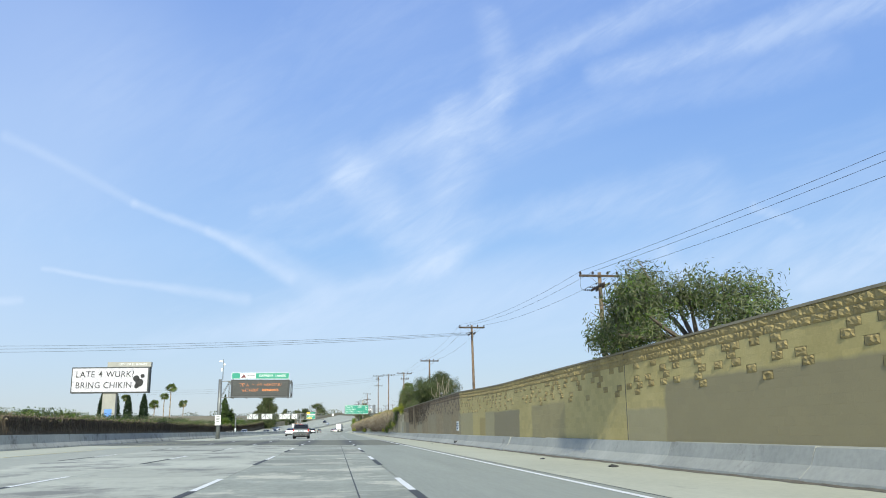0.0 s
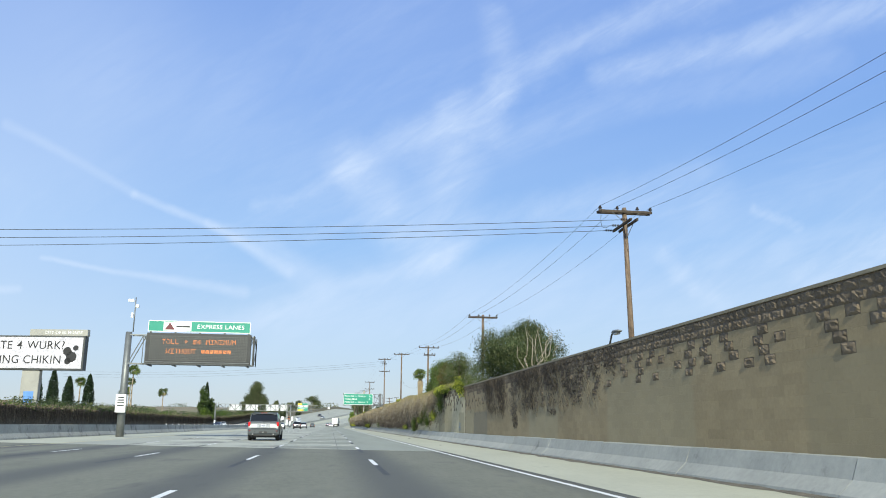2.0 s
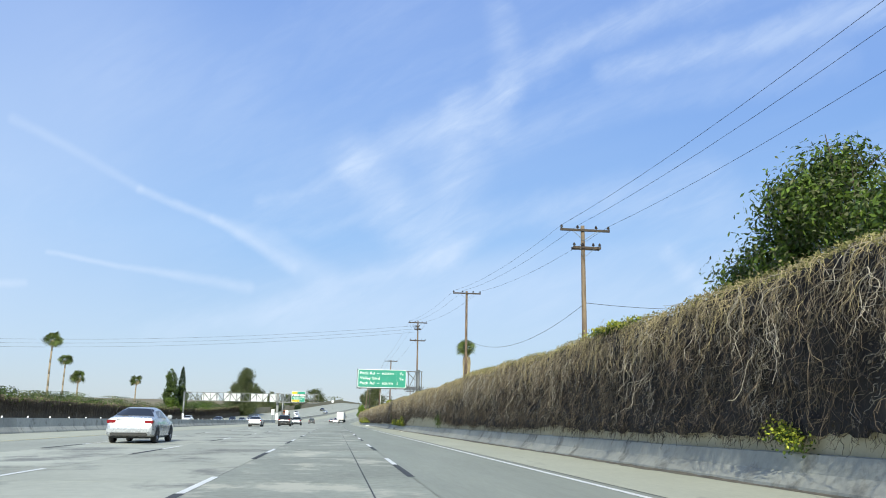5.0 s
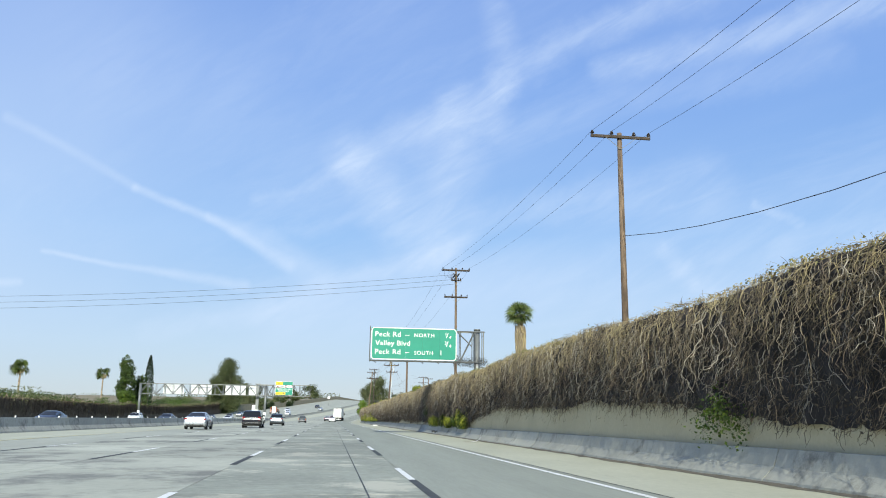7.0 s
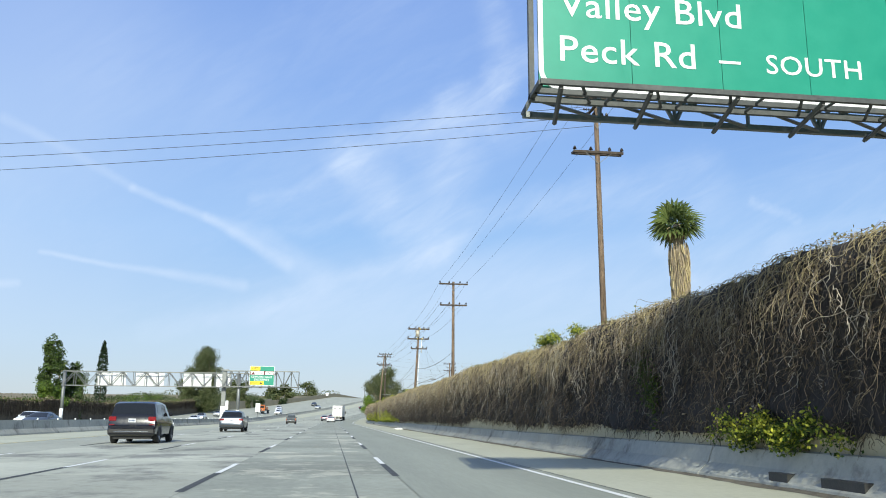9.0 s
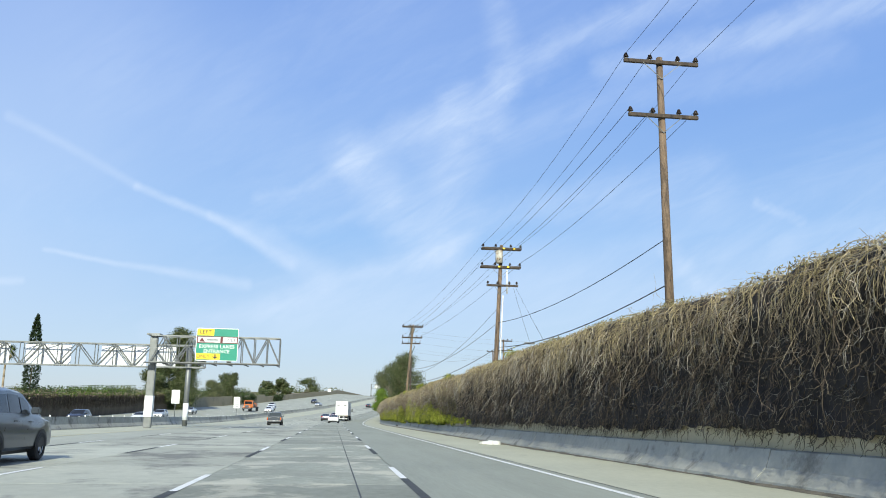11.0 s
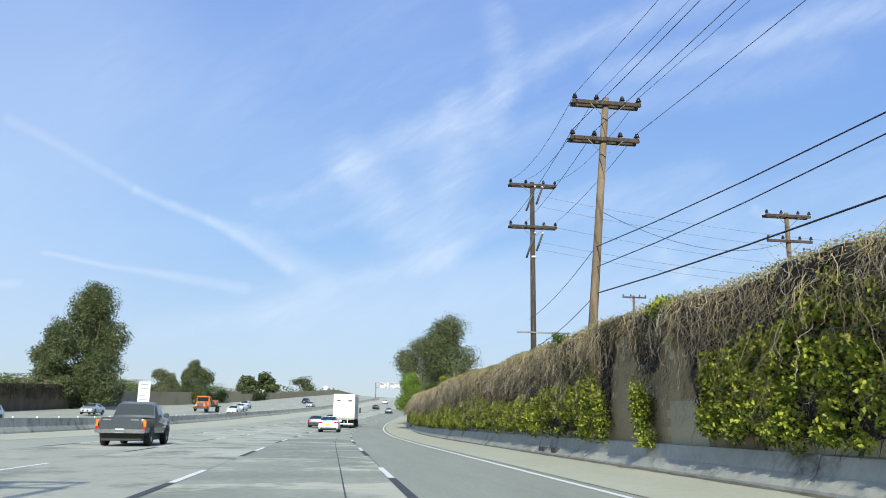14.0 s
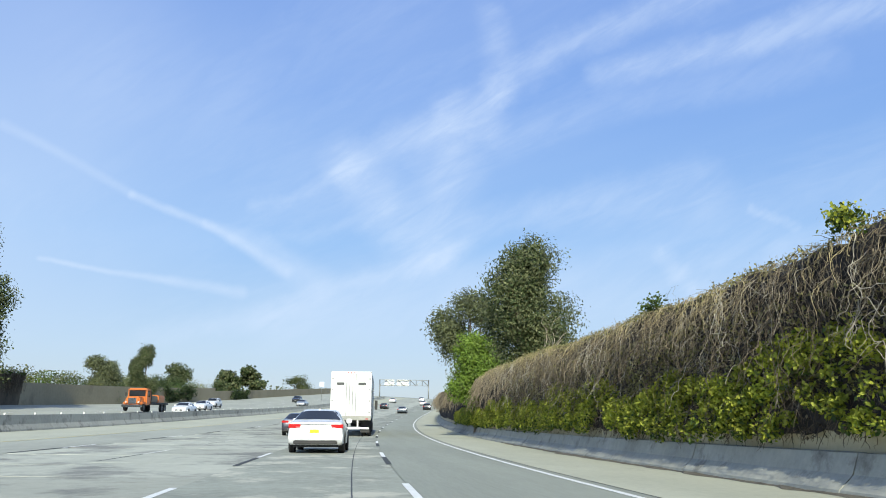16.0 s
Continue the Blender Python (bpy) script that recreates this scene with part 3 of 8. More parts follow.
scrap = thing("broken_panel", (7.05, 215.0, 0.0), "torn white sheet bent up beside the barrier foot", "debris")
part("sheet", bent_sheet((((0.06, -0.22, 0.03), (-0.02, 0.30, 0.03)), ((0.24, -0.20, 0.05), (0.26, 0.28, 0.04)), ((0.38, -0.14, 0.16), (0.42, 0.24, 0.13)), ((0.47, -0.02, 0.30), (0.49, 0.15, 0.29)), ((0.50, 0.05, 0.45), (0.51, 0.07, 0.45))), 0.008), M_SCRAP, scrap, "white torn sheet")
part("board", bent_sheet((((-0.42, -0.06, 0.012), (-0.40, 0.04, 0.012)), ((-0.05, -0.20, 0.020), (-0.05, 0.18, 0.014)), ((0.30, -0.24, 0.030), (0.30, 0.20, 0.020))), 0.010), M_CARD, scrap, "flat brown board under the sheet")
bag = thing("plastic_bag", (7.25, 312.4, 0.0), "crumpled white plastic bag on the shoulder", "debris")
bm = bmesh.new()
bmesh.ops.create_icosphere(bm, subdivisions=3, radius=0.5)
for v in bm.verts:
    w = 1.0 + 0.35 * noise.noise(v.co * 3.1) + 0.18 * noise.noise(v.co * 8.0)
    v.co = Vector((v.co.x * 1.05 * w, v.co.y * 0.6 * w, max(0.0, v.co.z) * 0.34 * w))
part("bag", bm, M_SCRAP, bag, smooth=True)

# ---- right-hand barrier, in cast lengths ----
barrier = new("barrier")
tagged(barrier, "grey concrete safety barrier at the wall foot", "barrier", kind="structure")
B_PROFILE = [(7.88, 0.0), (7.90, 0.08), (8.14, 0.30), (8.26, 0.62), (8.42, 0.63), (8.55, 0.0)]


def wall_rise(y):
    """The wall's height eases up over its first stretch."""
    return (float(np.interp(y, [10, 24, 42, 55, 62], [3.26, 3.19, 3.20, 3.47, 3.49])) - 0.63) / 2.86


def wall_z(y, z):
    return z if z < 0.7 else 0.63 + (z - 0.63) * wall_rise(y)


def swept_wall(name, profile, y0, y1, step, m, parent, label=""):
    ys = stations(y0, y1, step)
    n = len(profile)
    verts = [on_road(x + wall_out(y), y, wall_z(y, z)) for y in ys for x, z in profile]
    faces = [(i * n + k, i * n + (k + 1) % n, (i + 1) * n + (k + 1) % n, (i + 1) * n + k) for i in range(len(ys) - 1) for k in range(n)]
    faces += [tuple(range(n))[::-1], tuple(range((len(ys) - 1) * n, len(ys) * n))]
    return raw(name, verts, faces, m, parent, label)


rng = random.Random(3)
y = -40.0
while y < 620:
    length = 6.0 if y < 430 else 24.0
    dx = rng.uniform(-0.012, 0.012)
    prof = [(x + dx, z + (rng.uniform(-0.012, 0.012) if z > 0.5 else 0)) for x, z in B_PROFILE]
    swept_wall("barrier_length", prof, y + 0.012, y + length - 0.012, 3, M_BARRIER if y < 112 else M_BARRIER_RAW, barrier)
    y += length
for y0, y1 in ((236.5, 237.6), (238.6, 239.2), (377.0, 377.6), (378.6, 379.3), (53.8, 54.5)):
    bm = bmesh.new()
    box(bm, 7.93, 8.10, y0, y1, 0.10, 0.26)
    part("scupper", bm, M_TAR, barrier, "dark drain slot in the barrier")

# ---- block wall ----
wall = new("wall_east")
tagged(wall, "tall tan concrete block sound wall with split-face blocks", "wall", kind="structure")
FACE, COURSE, BLOCK = 8.42, 0.2, 0.4
swept_wall("core", [(FACE + 0.012, 0.3), (FACE + 0.012, 3.43), (FACE + 0.2, 3.43), (FACE + 0.2, -0.1)], -40, 130, 5, M_MORTAR, wall, "mortar core")
swept_wall("cap", [(FACE - 0.03, 3.43), (FACE - 0.03, 3.49), (FACE + 0.23, 3.49), (FACE + 0.23, 3.43)], -40, 130, 5, M_CAP, wall, "thin concrete coping")
swept_wall("core", [(FACE + 0.012, 0.3), (FACE + 0.012, 3.6), (FACE + 0.2, 3.6), (FACE + 0.2, -0.1)], 130, 620, 5, M_BEIGE, wall, "plain tan wall behind the vines")
M_OCHRE_SPLIT = surface("ochre_split_block", (0.31, 0.24, 0.10), (0.41, 0.32, 0.14), scale=1.0, detail_scale=14, rough=0.95, island=0.12, bump=0.6, bump_scale=50)
BM = [M_OCHRE, M_BROWN, M_BEIGE, M_OCHRE_SPLIT, M_PALEBLOCK, M_DARKBLOCK]
GREY_COAT, PALE_COAT, WARM_COAT = (0.285, 0.245, 0.15), (0.36, 0.32, 0.205), (0.34, 0.25, 0.10)
PATCHES = ((8.0, 20.6, 0.5, 2.15, GREY_COAT, 0.8), (20.6, 23.3, 0.5, 1.5, PALE_COAT, 0.7), (29.5, 34.5, 0.5, 1.95, GREY_COAT, 0.55), (36.8, 42.8, 0.5, 1.85, GREY_COAT, 0.95), (42.8, 45.4, 0.5, 1.9, PALE_COAT, 0.7), (45.4, 47.2, 0.5, 1.6, WARM_COAT, 0.6), (49.6, 55.6, 0.5, 2.0, PALE_COAT, 0.6),
           (59.0, 63.5, 0.5, 2.3, GREY_COAT, 0.5), (68.0, 74.0, 0.5, 2.5, PALE_COAT, 0.4), (79.5, 84.0, 0.5, 1.8, PALE_COAT, 0.5), (93.4, 97.6, 0.5, 1.85, (0.21, 0.185, 0.13), 0.8), (97.6, 100.4, 0.5, 2.0, PALE_COAT, 0.6), (101.0, 103.2, 0.5, 1.9, GREY_COAT, 0.6), (106.5, 110.0, 0.5, 2.6, WARM_COAT, 0.4), (110.0, 113.5, 0.5, 2.9, GREY_COAT, 0.8))


def overpaint(m):
    """Rolled-on paint over old scrawls: straight-sided patches of other tan and grey tones."""
    nt = m.node_tree
    p = [n for n in nt.nodes if n.type == "BSDF_PRINCIPLED"][0]
    colour = p.inputs["Base Color"].links[0].from_socket
    geo = N(nt, "ShaderNodeNewGeometry")
    wob = N(nt, "ShaderNodeTexNoise", Scale=2.2, Detail=4.0)
    nt.links.new(geo.outputs["Position"], wob.inputs["Vector"])
    sp = N(nt, "ShaderNodeSeparateXYZ")
    nt.links.new(geo.outputs["Position"], sp.inputs[0])

    def m_(op, a, b):
        n = N(nt, "ShaderNodeMath")
        n.operation = op
        for i, v in enumerate((a, b)):
            if isinstance(v, (int, float)):
                n.inputs[i].default_value = v
            else:
                nt.links.new(v, n.inputs[i])
        return n.outputs[0]

    def step(v, lo, hi):
        n = N(nt, "ShaderNodeMapRange")
        n.inputs["From Min"].default_value, n.inputs["From Max"].default_value = lo, hi
        nt.links.new(v, n.inputs["Value"])
        return n.outputs[0]
    yy = m_("ADD", sp.outputs["Y"], m_("MULTIPLY", m_("SUBTRACT", wob.outputs["Fac"], 0.5), 0.5))
    zz = m_("ADD", sp.outputs["Z"], m_("MULTIPLY", m_("SUBTRACT", wob.outputs["Fac"], 0.5), 0.12))
    for y0, y1, z0, z1, c, w in PATCHES:
        e = 0.12
        inside = m_("MULTIPLY", m_("MULTIPLY", step(yy, y0 - e, y0 + e), step(yy, y1 + e, y1 - e)), step(zz, z1 + 0.05, z1 - 0.05))
        mx = N(nt, "ShaderNodeMix")
        mx.data_type = "RGBA"
        nt.links.new(m_("MULTIPLY", inside, w), mx.inputs["Factor"])
        nt.links.new(colour, mx.inputs["A"])
        mx.inputs["B"].default_value = (*c, 1)
        colour = mx.outputs["Result"]
    nt.links.new(colour, p.inputs["Base Color"])


for m in (M_OCHRE, M_BROWN, M_BEIGE):
    overpaint(m)
rng = random.Random(11)
SPLIT_SHARE = (1.0, 1.0, 0.60, 0.42, 0.36, 0.28, 0.15)


def block_geo(w, split, rnd):
    """Front of one block in its own plane: x outwards is negative, y along, z up; chamfered, or broken stone."""
    h, c, d = COURSE, 0.004, 0.0022
    if not split:
        v = [(d, 0, 0), (d, w, 0), (d, w, h), (d, 0, h), (0, c, c), (0, w - c, c), (0, w - c, h - c), (0, c, h - c)]
        f = [(4, 7, 6, 5), (0, 4, 5, 1), (1, 5, 6, 2), (2, 6, 7, 3), (3, 7, 4, 0)]
        return v, f
    nx, nz = (6, 4) if w > 0.3 else (4, 4)
    v, f = [], []
    for i in range(nx + 1):
        for k in range(nz + 1):
            rim = i in (0, nx) or k in (0, nz)
            v.append((0.01 if rim else -rnd.choice((0.004, 0.012, 0.020, 0.030)) * rnd.uniform(0.7, 1.2), w * i / nx + (0 if rim else rnd.uniform(-0.022, 0.022)), h * k / nz + (0 if rim else rnd.uniform(-0.018, 0.018))))
    for i in range(nx):
        for k in range(nz):
            a = i * (nz + 1) + k
            f.append((a, a + 1, a + nz + 2, a + nz + 1))
    return v, f


plain_mesh = {}
big_v, big_f, big_i = [], [], []
for course in range(14):
    z = 0.63 + course * COURSE
    from_top = 13 - course
    y = -14.0 + (0.2 if course % 2 else 0.0)
    was_split = False
    while y < 131:
        share = SPLIT_SHARE[from_top] if from_top < len(SPLIT_SHARE) else 0.0
        if 100 < y:
            share *= 0.85
        w = BLOCK
        split = rng.random() < share and not (was_split and from_top >= 2 and rng.random() < (0.6 if from_top == 2 else 1.0))
        was_split = split
        k = 0 if y < 54.7 else (1 if y < 100.6 else 2)
        if split:
            k = 5 if y > 54.7 else 3
        v, f = block_geo(w, split, rng)
        if 45.0 <= y < 53.0 and from_top < 14:
            key = (w, split, k, rng.randrange(6) if split else 0)
            if key not in plain_mesh:
                me = bpy.data.meshes.new("block")
                me.from_pydata(v, [], f)
                me.materials.append(BM[k])
                plain_mesh[key] = me
            ob = new("block", plain_mesh[key])
            ob.parent = wall
            ob.location = (FACE + wall_out(y), y, wall_z(y, z))
            ob.scale.z = wall_rise(y)
        else:
            n0 = len(big_v)
            big_v += [(FACE + wall_out(y + b) + a, y + b, wall_z(y + b, z + c)) for a, b, c in v]
            big_f += [tuple(n0 + j for j in q) for q in f]
            big_i += [k] * len(f)
        y += w
# the bare stretch of wall further on
for course in range(16):
    z = 0.63 + course * COURSE
    y = 364.0 + (0.2 if course % 2 else 0.0)
    while y < 375.5:
        split = course > 9 and rng.random() < (0.25, 0.35, 0.5, 0.8, 1.0, 1.0)[course - 10]
        v, f = block_geo(BLOCK, split, rng)
        n0 = len(big_v)
        big_v += [(FACE + a, y + b, z + c) for a, b, c in v]
        big_f += [tuple(n0 + j for j in q) for q in f]
        big_i += [4 if 366.2 < y < 368.2 and course < 5 else (1 if not split else 2)] * len(f)
        y += BLOCK
tagged(raw("blocks", big_v, big_f, BM, wall, "tan and ochre concrete blocks, upper courses split-faced", index=big_i), kind="stuff")
for y in (23.3, 54.7, 100.6):
    bm = bmesh.new()
    box(bm, FACE - 0.004, FACE + 0.02, y - 0.018, y + 0.018, 0.63, wall_z(y, 3.43))
    ob = part("control_joint", bm, M_TAR, wall, "dark vertical control joint")
    ob.location.x = wall_out(y)

# ---- vines over the wall ----
def tubes(paths, radii, sides=3, end=0.45):
    """Many thin stems at once: paths as an array (count, points, 3), radii (count,)."""
    n, k, _ = paths.shape
    d = np.gradient(paths, axis=1)
    d /= np.linalg.norm(d, axis=2, keepdims=True) + 1e-9
    ref = np.zeros_like(d)
    ref[..., 0], ref[..., 1] = 0.8, 0.6
    u = np.cross(d, ref)
    u /= np.linalg.norm(u, axis=2, keepdims=True) + 1e-9
    w = np.cross(d, u)
    taper = np.linspace(1.0, end, k)[None, :, None]
    rings = []
    for s in range(sides):
        a = 2 * math.pi * s / sides
        rings.append(paths + radii[:, None, None] * taper * (math.cos(a) * u + math.sin(a) * w))
    v = np.stack(rings, axis=2).reshape(-1, 3)
    idx = np.arange(n * k * sides).reshape(n, k, sides)
    a, b = idx[:, :-1, :], idx[:, 1:, :]
    f = np.stack([a, np.roll(a, -1, 2), np.roll(b, -1, 2), b], axis=-1).reshape(-1, 4)
    return v, f


def mesh_np(name, v, f, material, parent=None, label="", index=None):
    me = bpy.data.meshes.new(name)
    m = f.shape[1]
    me.vertices.add(len(v))
    me.vertices.foreach_set("co", np.ascontiguousarray(v, dtype=np.float32).ravel())
    me.loops.add(len(f) * m)
    me.loops.foreach_set("vertex_index", np.ascontiguousarray(f, dtype=np.int32).ravel())
    me.polygons.add(len(f))
    me.polygons.foreach_set("loop_start", np.arange(0, len(f) * m, m, dtype=np.int32))
    for mm in (material if isinstance(material, (list, tuple)) else [material]):
        me.materials.append(mm)
    if index is not None:
        me.polygons.foreach_set("material_index", np.asarray(index, dtype=np.int32))
    me.update(calc_edges=True)
    me.validate()
    ob = new(name, me)
    if parent:
        ob.parent = parent
    if label:
        ob["label"] = label
    return ob


def leaf_cards(centres, size, rng, up=0.3, long=1.5, out=None):
    """Small pointed leaves, each a bent diamond of four corners."""
    n = len(centres)
    nrm = rng.normal(size=(n, 3))
    nrm[:, 2] += up
    if out is not None:
        nrm += out
    nrm /= np.linalg.norm(nrm, axis=1, keepdims=True)
    t = np.cross(nrm, rng.normal(size=(n, 3)))
    t /= np.linalg.norm(t, axis=1, keepdims=True)
    b = np.cross(nrm, t)
    s = (size * rng.uniform(0.6, 1.35, n))[:, None]
    v = np.stack([centres - t * s * long * 0.5, centres + b * s * 0.5 + nrm * s * 0.12, centres + t * s * long * 0.5, centres - b * s * 0.5 + nrm * s * 0.12], axis=1).reshape(-1, 3)
    f = np.arange(4 * n).reshape(n, 4)
    return v, f


def bend_np(p):
    """Lays points given in straight road coordinates onto the bend and the hill."""
    q = p.copy()
    y = p[..., 1]
    d = np.maximum(0, y - BEND)
    q[..., 0] = p[..., 0] + np.where(d < 190, BEND_K * d * d, BEND_K * 190 * 190 + 2 * BEND_K * 190 * (d - 190))
    e = np.maximum(0, y - HILL)
    q[..., 2] = p[..., 2] + HILL_K * np.minimum(e, 200) ** 2 + 0.05 * np.clip(e - 200, 0, 150) + 0.045 * np.clip((y - 400) / 100, 0, 1) * np.clip(-p[..., 0] - 5, 0, 45)
    return q


def wave(y, a, b, c, seed):
    return a * np.sin(y / b + seed) + 0.5 * a * np.sin(y / (b * 0.37) + 2.1 * seed) + c * np.sin(y / 0.9 + 3.3 * seed)


V0, V1 = 109.0, 560.0
nr = np.random.default_rng(21)


def top_of(y):
    """Height of the vine crest along the wall."""
    return 3.70 + np.clip((y - 108) / 40, 0, 1) * 0.20 + wave(y, 0.085, 5.3, 0.035, 0.4) + 0.24 * np.exp(-((y - 227.6) / 1.9) ** 2) - 0.10 * np.exp(-((y - 233.5) / 2.0) ** 2) + 0.14 * np.exp(-((y - 320.5) / 3.5) ** 2)


def reach(y):
    """How low the mat hangs: short where it begins, down to the barrier further on, with one bare stretch of wall."""
    low = 0.80 + wave(y, 0.09, 3.1, 0.03, 1.7) + np.interp(y, [180, 190, 199, 214, 220, 224, 258, 263, 272, 277], [0, 0.35, 0.8, 0.75, 0.5, 0, 0, 0.2, 0.2, 0])
    start = np.interp(y, [100, 106, 110, 113, 115, 116.6, 118, 121, 127, 128.5, 130], [3.4, 3.3, 3.0, 3.2, 2.7, 2.2, 1.25, 1.35, 1.4, 0.95, 0.8])
    bare = np.interp(y, [365.6, 366.6, 367.2, 368.6, 368.9, 370.1, 370.4, 372.0, 372.5, 372.9], [0, 1.4, 2.9, 3.3, 2.3, 2.3, 3.4, 3.4, 2.2, 0])
    return np.maximum(np.maximum(low, start), bare)


def lean_out(t, y=250.0):
    """How far the mat stands off the wall, from its foot (0) to its crest (1): thick above, hollow below."""
    return 0.05 + np.interp(y, [112, 120, 205, 230, 335, 350], [0.2, 0.24, 0.26, 0.42, 0.40, 0.26]) * np.clip((t - 0.30) / 0.45, 0, 1) ** 1.4 * np.clip((1.08 - t) / 0.2, 0, 1) ** 0.6


vines = new("wall_vines")
tagged(vines, "dry brown vines hanging over the block wall", "vines", kind="stuff")
# the dense mat behind, painted near-black for the deep shade between stems
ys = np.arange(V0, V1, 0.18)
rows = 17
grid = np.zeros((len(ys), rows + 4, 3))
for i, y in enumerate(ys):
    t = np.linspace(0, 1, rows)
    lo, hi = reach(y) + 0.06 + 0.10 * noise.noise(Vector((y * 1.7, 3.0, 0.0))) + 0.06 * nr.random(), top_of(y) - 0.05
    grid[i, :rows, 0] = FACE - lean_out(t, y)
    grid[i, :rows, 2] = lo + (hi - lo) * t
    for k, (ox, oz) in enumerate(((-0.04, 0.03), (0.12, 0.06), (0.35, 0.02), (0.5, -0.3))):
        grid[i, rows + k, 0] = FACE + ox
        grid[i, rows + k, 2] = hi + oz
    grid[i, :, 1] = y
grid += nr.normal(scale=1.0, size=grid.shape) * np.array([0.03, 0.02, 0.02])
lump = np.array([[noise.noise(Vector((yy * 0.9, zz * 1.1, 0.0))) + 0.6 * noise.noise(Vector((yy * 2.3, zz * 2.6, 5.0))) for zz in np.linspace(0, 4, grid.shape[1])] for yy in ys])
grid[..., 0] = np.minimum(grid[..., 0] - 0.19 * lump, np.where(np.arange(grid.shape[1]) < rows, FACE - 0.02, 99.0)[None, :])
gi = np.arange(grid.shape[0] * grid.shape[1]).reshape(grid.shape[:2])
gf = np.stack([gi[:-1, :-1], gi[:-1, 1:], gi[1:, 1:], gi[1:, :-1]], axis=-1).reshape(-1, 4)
mesh_np("mat", bend_np(grid).reshape(-1, 3), gf, M_VINEBACK, vines, "dense mat of old vine, near-black for the shade inside it")


def bunched(count, y0, y1, tight=0.16, per=11, loose=0.3):
    """Places along the wall, gathered in bunches with gaps between."""
    nc = int(count / per) + 1
    centre = nr.uniform(y0, y1, nc)
    y = np.where(nr.random(count) < loose, nr.uniform(y0, y1, count), centre[nr.integers(0, nc, count)] + nr.normal(scale=tight, size=count))
    return np.clip(y, y0, y1)


def gnarled(y, z, x, length, k, twist, fall=0.62, room=None):
    """Crooked stems: each keeps turning a little as it comes down."""
    n = len(y)
    seg = (length / (k - 1))[:, None]
    th = np.zeros((n, k - 1))
    ph = np.zeros((n, k - 1))
    a, b = nr.normal(scale=twist, size=n), nr.normal(scale=0.25, size=n)
    for i in range(k - 1):
        a = fall * a + nr.normal(scale=twist * 0.75, size=n)
        b = 0.55 * b + nr.normal(scale=0.55, size=n)
        th[:, i], ph[:, i] = a, b
    th = np.clip(th, -1.75, 1.75)
    p = np.zeros((n, k, 3))
    p[:, 1:, 1] = np.cumsum(seg * np.sin(th), axis=1)
    p[:, 1:, 2] = -np.cumsum(seg * np.cos(th) * np.cos(ph * 0.7), axis=1)
    p[:, 1:, 0] = -np.abs(np.cumsum(seg * np.sin(ph) * 0.75, axis=1))
    p += np.stack([x, y, z], axis=1)[:, None, :]
    return p


def face_x(y, z):
    t = np.clip((z - reach(y)) / np.maximum(0.4, top_of(y) - reach(y)), 0, 1)
    return FACE - lean_out(t, y)


def forks(p, r, share, k, scale=0.35):
    """Side shoots that leave the stems part of the way down."""
    n = len(p)
    pick = nr.integers(0, n, int(n * share))
    at = nr.integers(2, p.shape[1] - 1, len(pick))
    o = p[pick, at]
    q = gnarled(o[:, 1], o[:, 2], o[:, 0], nr.uniform(0.15, 0.55, len(pick)), k, 0.9)
    return q, r[pick] * 0.65


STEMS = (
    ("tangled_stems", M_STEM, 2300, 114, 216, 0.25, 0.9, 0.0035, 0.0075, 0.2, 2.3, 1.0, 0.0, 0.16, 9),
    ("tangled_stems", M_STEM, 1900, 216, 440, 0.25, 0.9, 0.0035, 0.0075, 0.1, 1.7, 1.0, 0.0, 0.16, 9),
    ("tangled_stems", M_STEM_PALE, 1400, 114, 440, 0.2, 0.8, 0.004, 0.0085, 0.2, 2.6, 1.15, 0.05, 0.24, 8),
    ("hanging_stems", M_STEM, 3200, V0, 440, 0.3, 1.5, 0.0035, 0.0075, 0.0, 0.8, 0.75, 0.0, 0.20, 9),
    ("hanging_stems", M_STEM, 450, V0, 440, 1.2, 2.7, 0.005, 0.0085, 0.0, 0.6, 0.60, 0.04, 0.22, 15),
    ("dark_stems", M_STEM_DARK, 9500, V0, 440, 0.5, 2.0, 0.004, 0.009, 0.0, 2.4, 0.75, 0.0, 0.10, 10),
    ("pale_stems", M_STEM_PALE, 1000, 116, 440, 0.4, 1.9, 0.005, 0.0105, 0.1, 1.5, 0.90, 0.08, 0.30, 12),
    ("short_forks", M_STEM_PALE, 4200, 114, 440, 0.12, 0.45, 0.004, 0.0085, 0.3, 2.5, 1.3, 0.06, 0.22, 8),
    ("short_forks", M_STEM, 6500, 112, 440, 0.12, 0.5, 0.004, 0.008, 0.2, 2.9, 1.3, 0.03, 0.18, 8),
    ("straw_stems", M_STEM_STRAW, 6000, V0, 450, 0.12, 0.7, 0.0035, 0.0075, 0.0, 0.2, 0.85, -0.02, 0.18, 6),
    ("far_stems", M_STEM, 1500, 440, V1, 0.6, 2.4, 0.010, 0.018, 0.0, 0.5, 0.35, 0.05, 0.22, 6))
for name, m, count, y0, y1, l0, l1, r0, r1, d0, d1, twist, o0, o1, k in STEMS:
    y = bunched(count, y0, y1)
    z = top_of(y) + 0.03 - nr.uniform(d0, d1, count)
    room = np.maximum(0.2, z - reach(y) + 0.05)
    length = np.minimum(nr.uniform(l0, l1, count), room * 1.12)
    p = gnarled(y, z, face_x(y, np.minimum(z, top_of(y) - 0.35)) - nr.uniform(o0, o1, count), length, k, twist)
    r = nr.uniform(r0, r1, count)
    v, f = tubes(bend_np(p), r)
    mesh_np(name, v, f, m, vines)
    if y1 <= 450 and k > 7:
        q, rq = forks(p, r, 0.8, 5)
        v, f = tubes(bend_np(q), rq)
        mesh_np("side_shoots", v, f, m, vines)

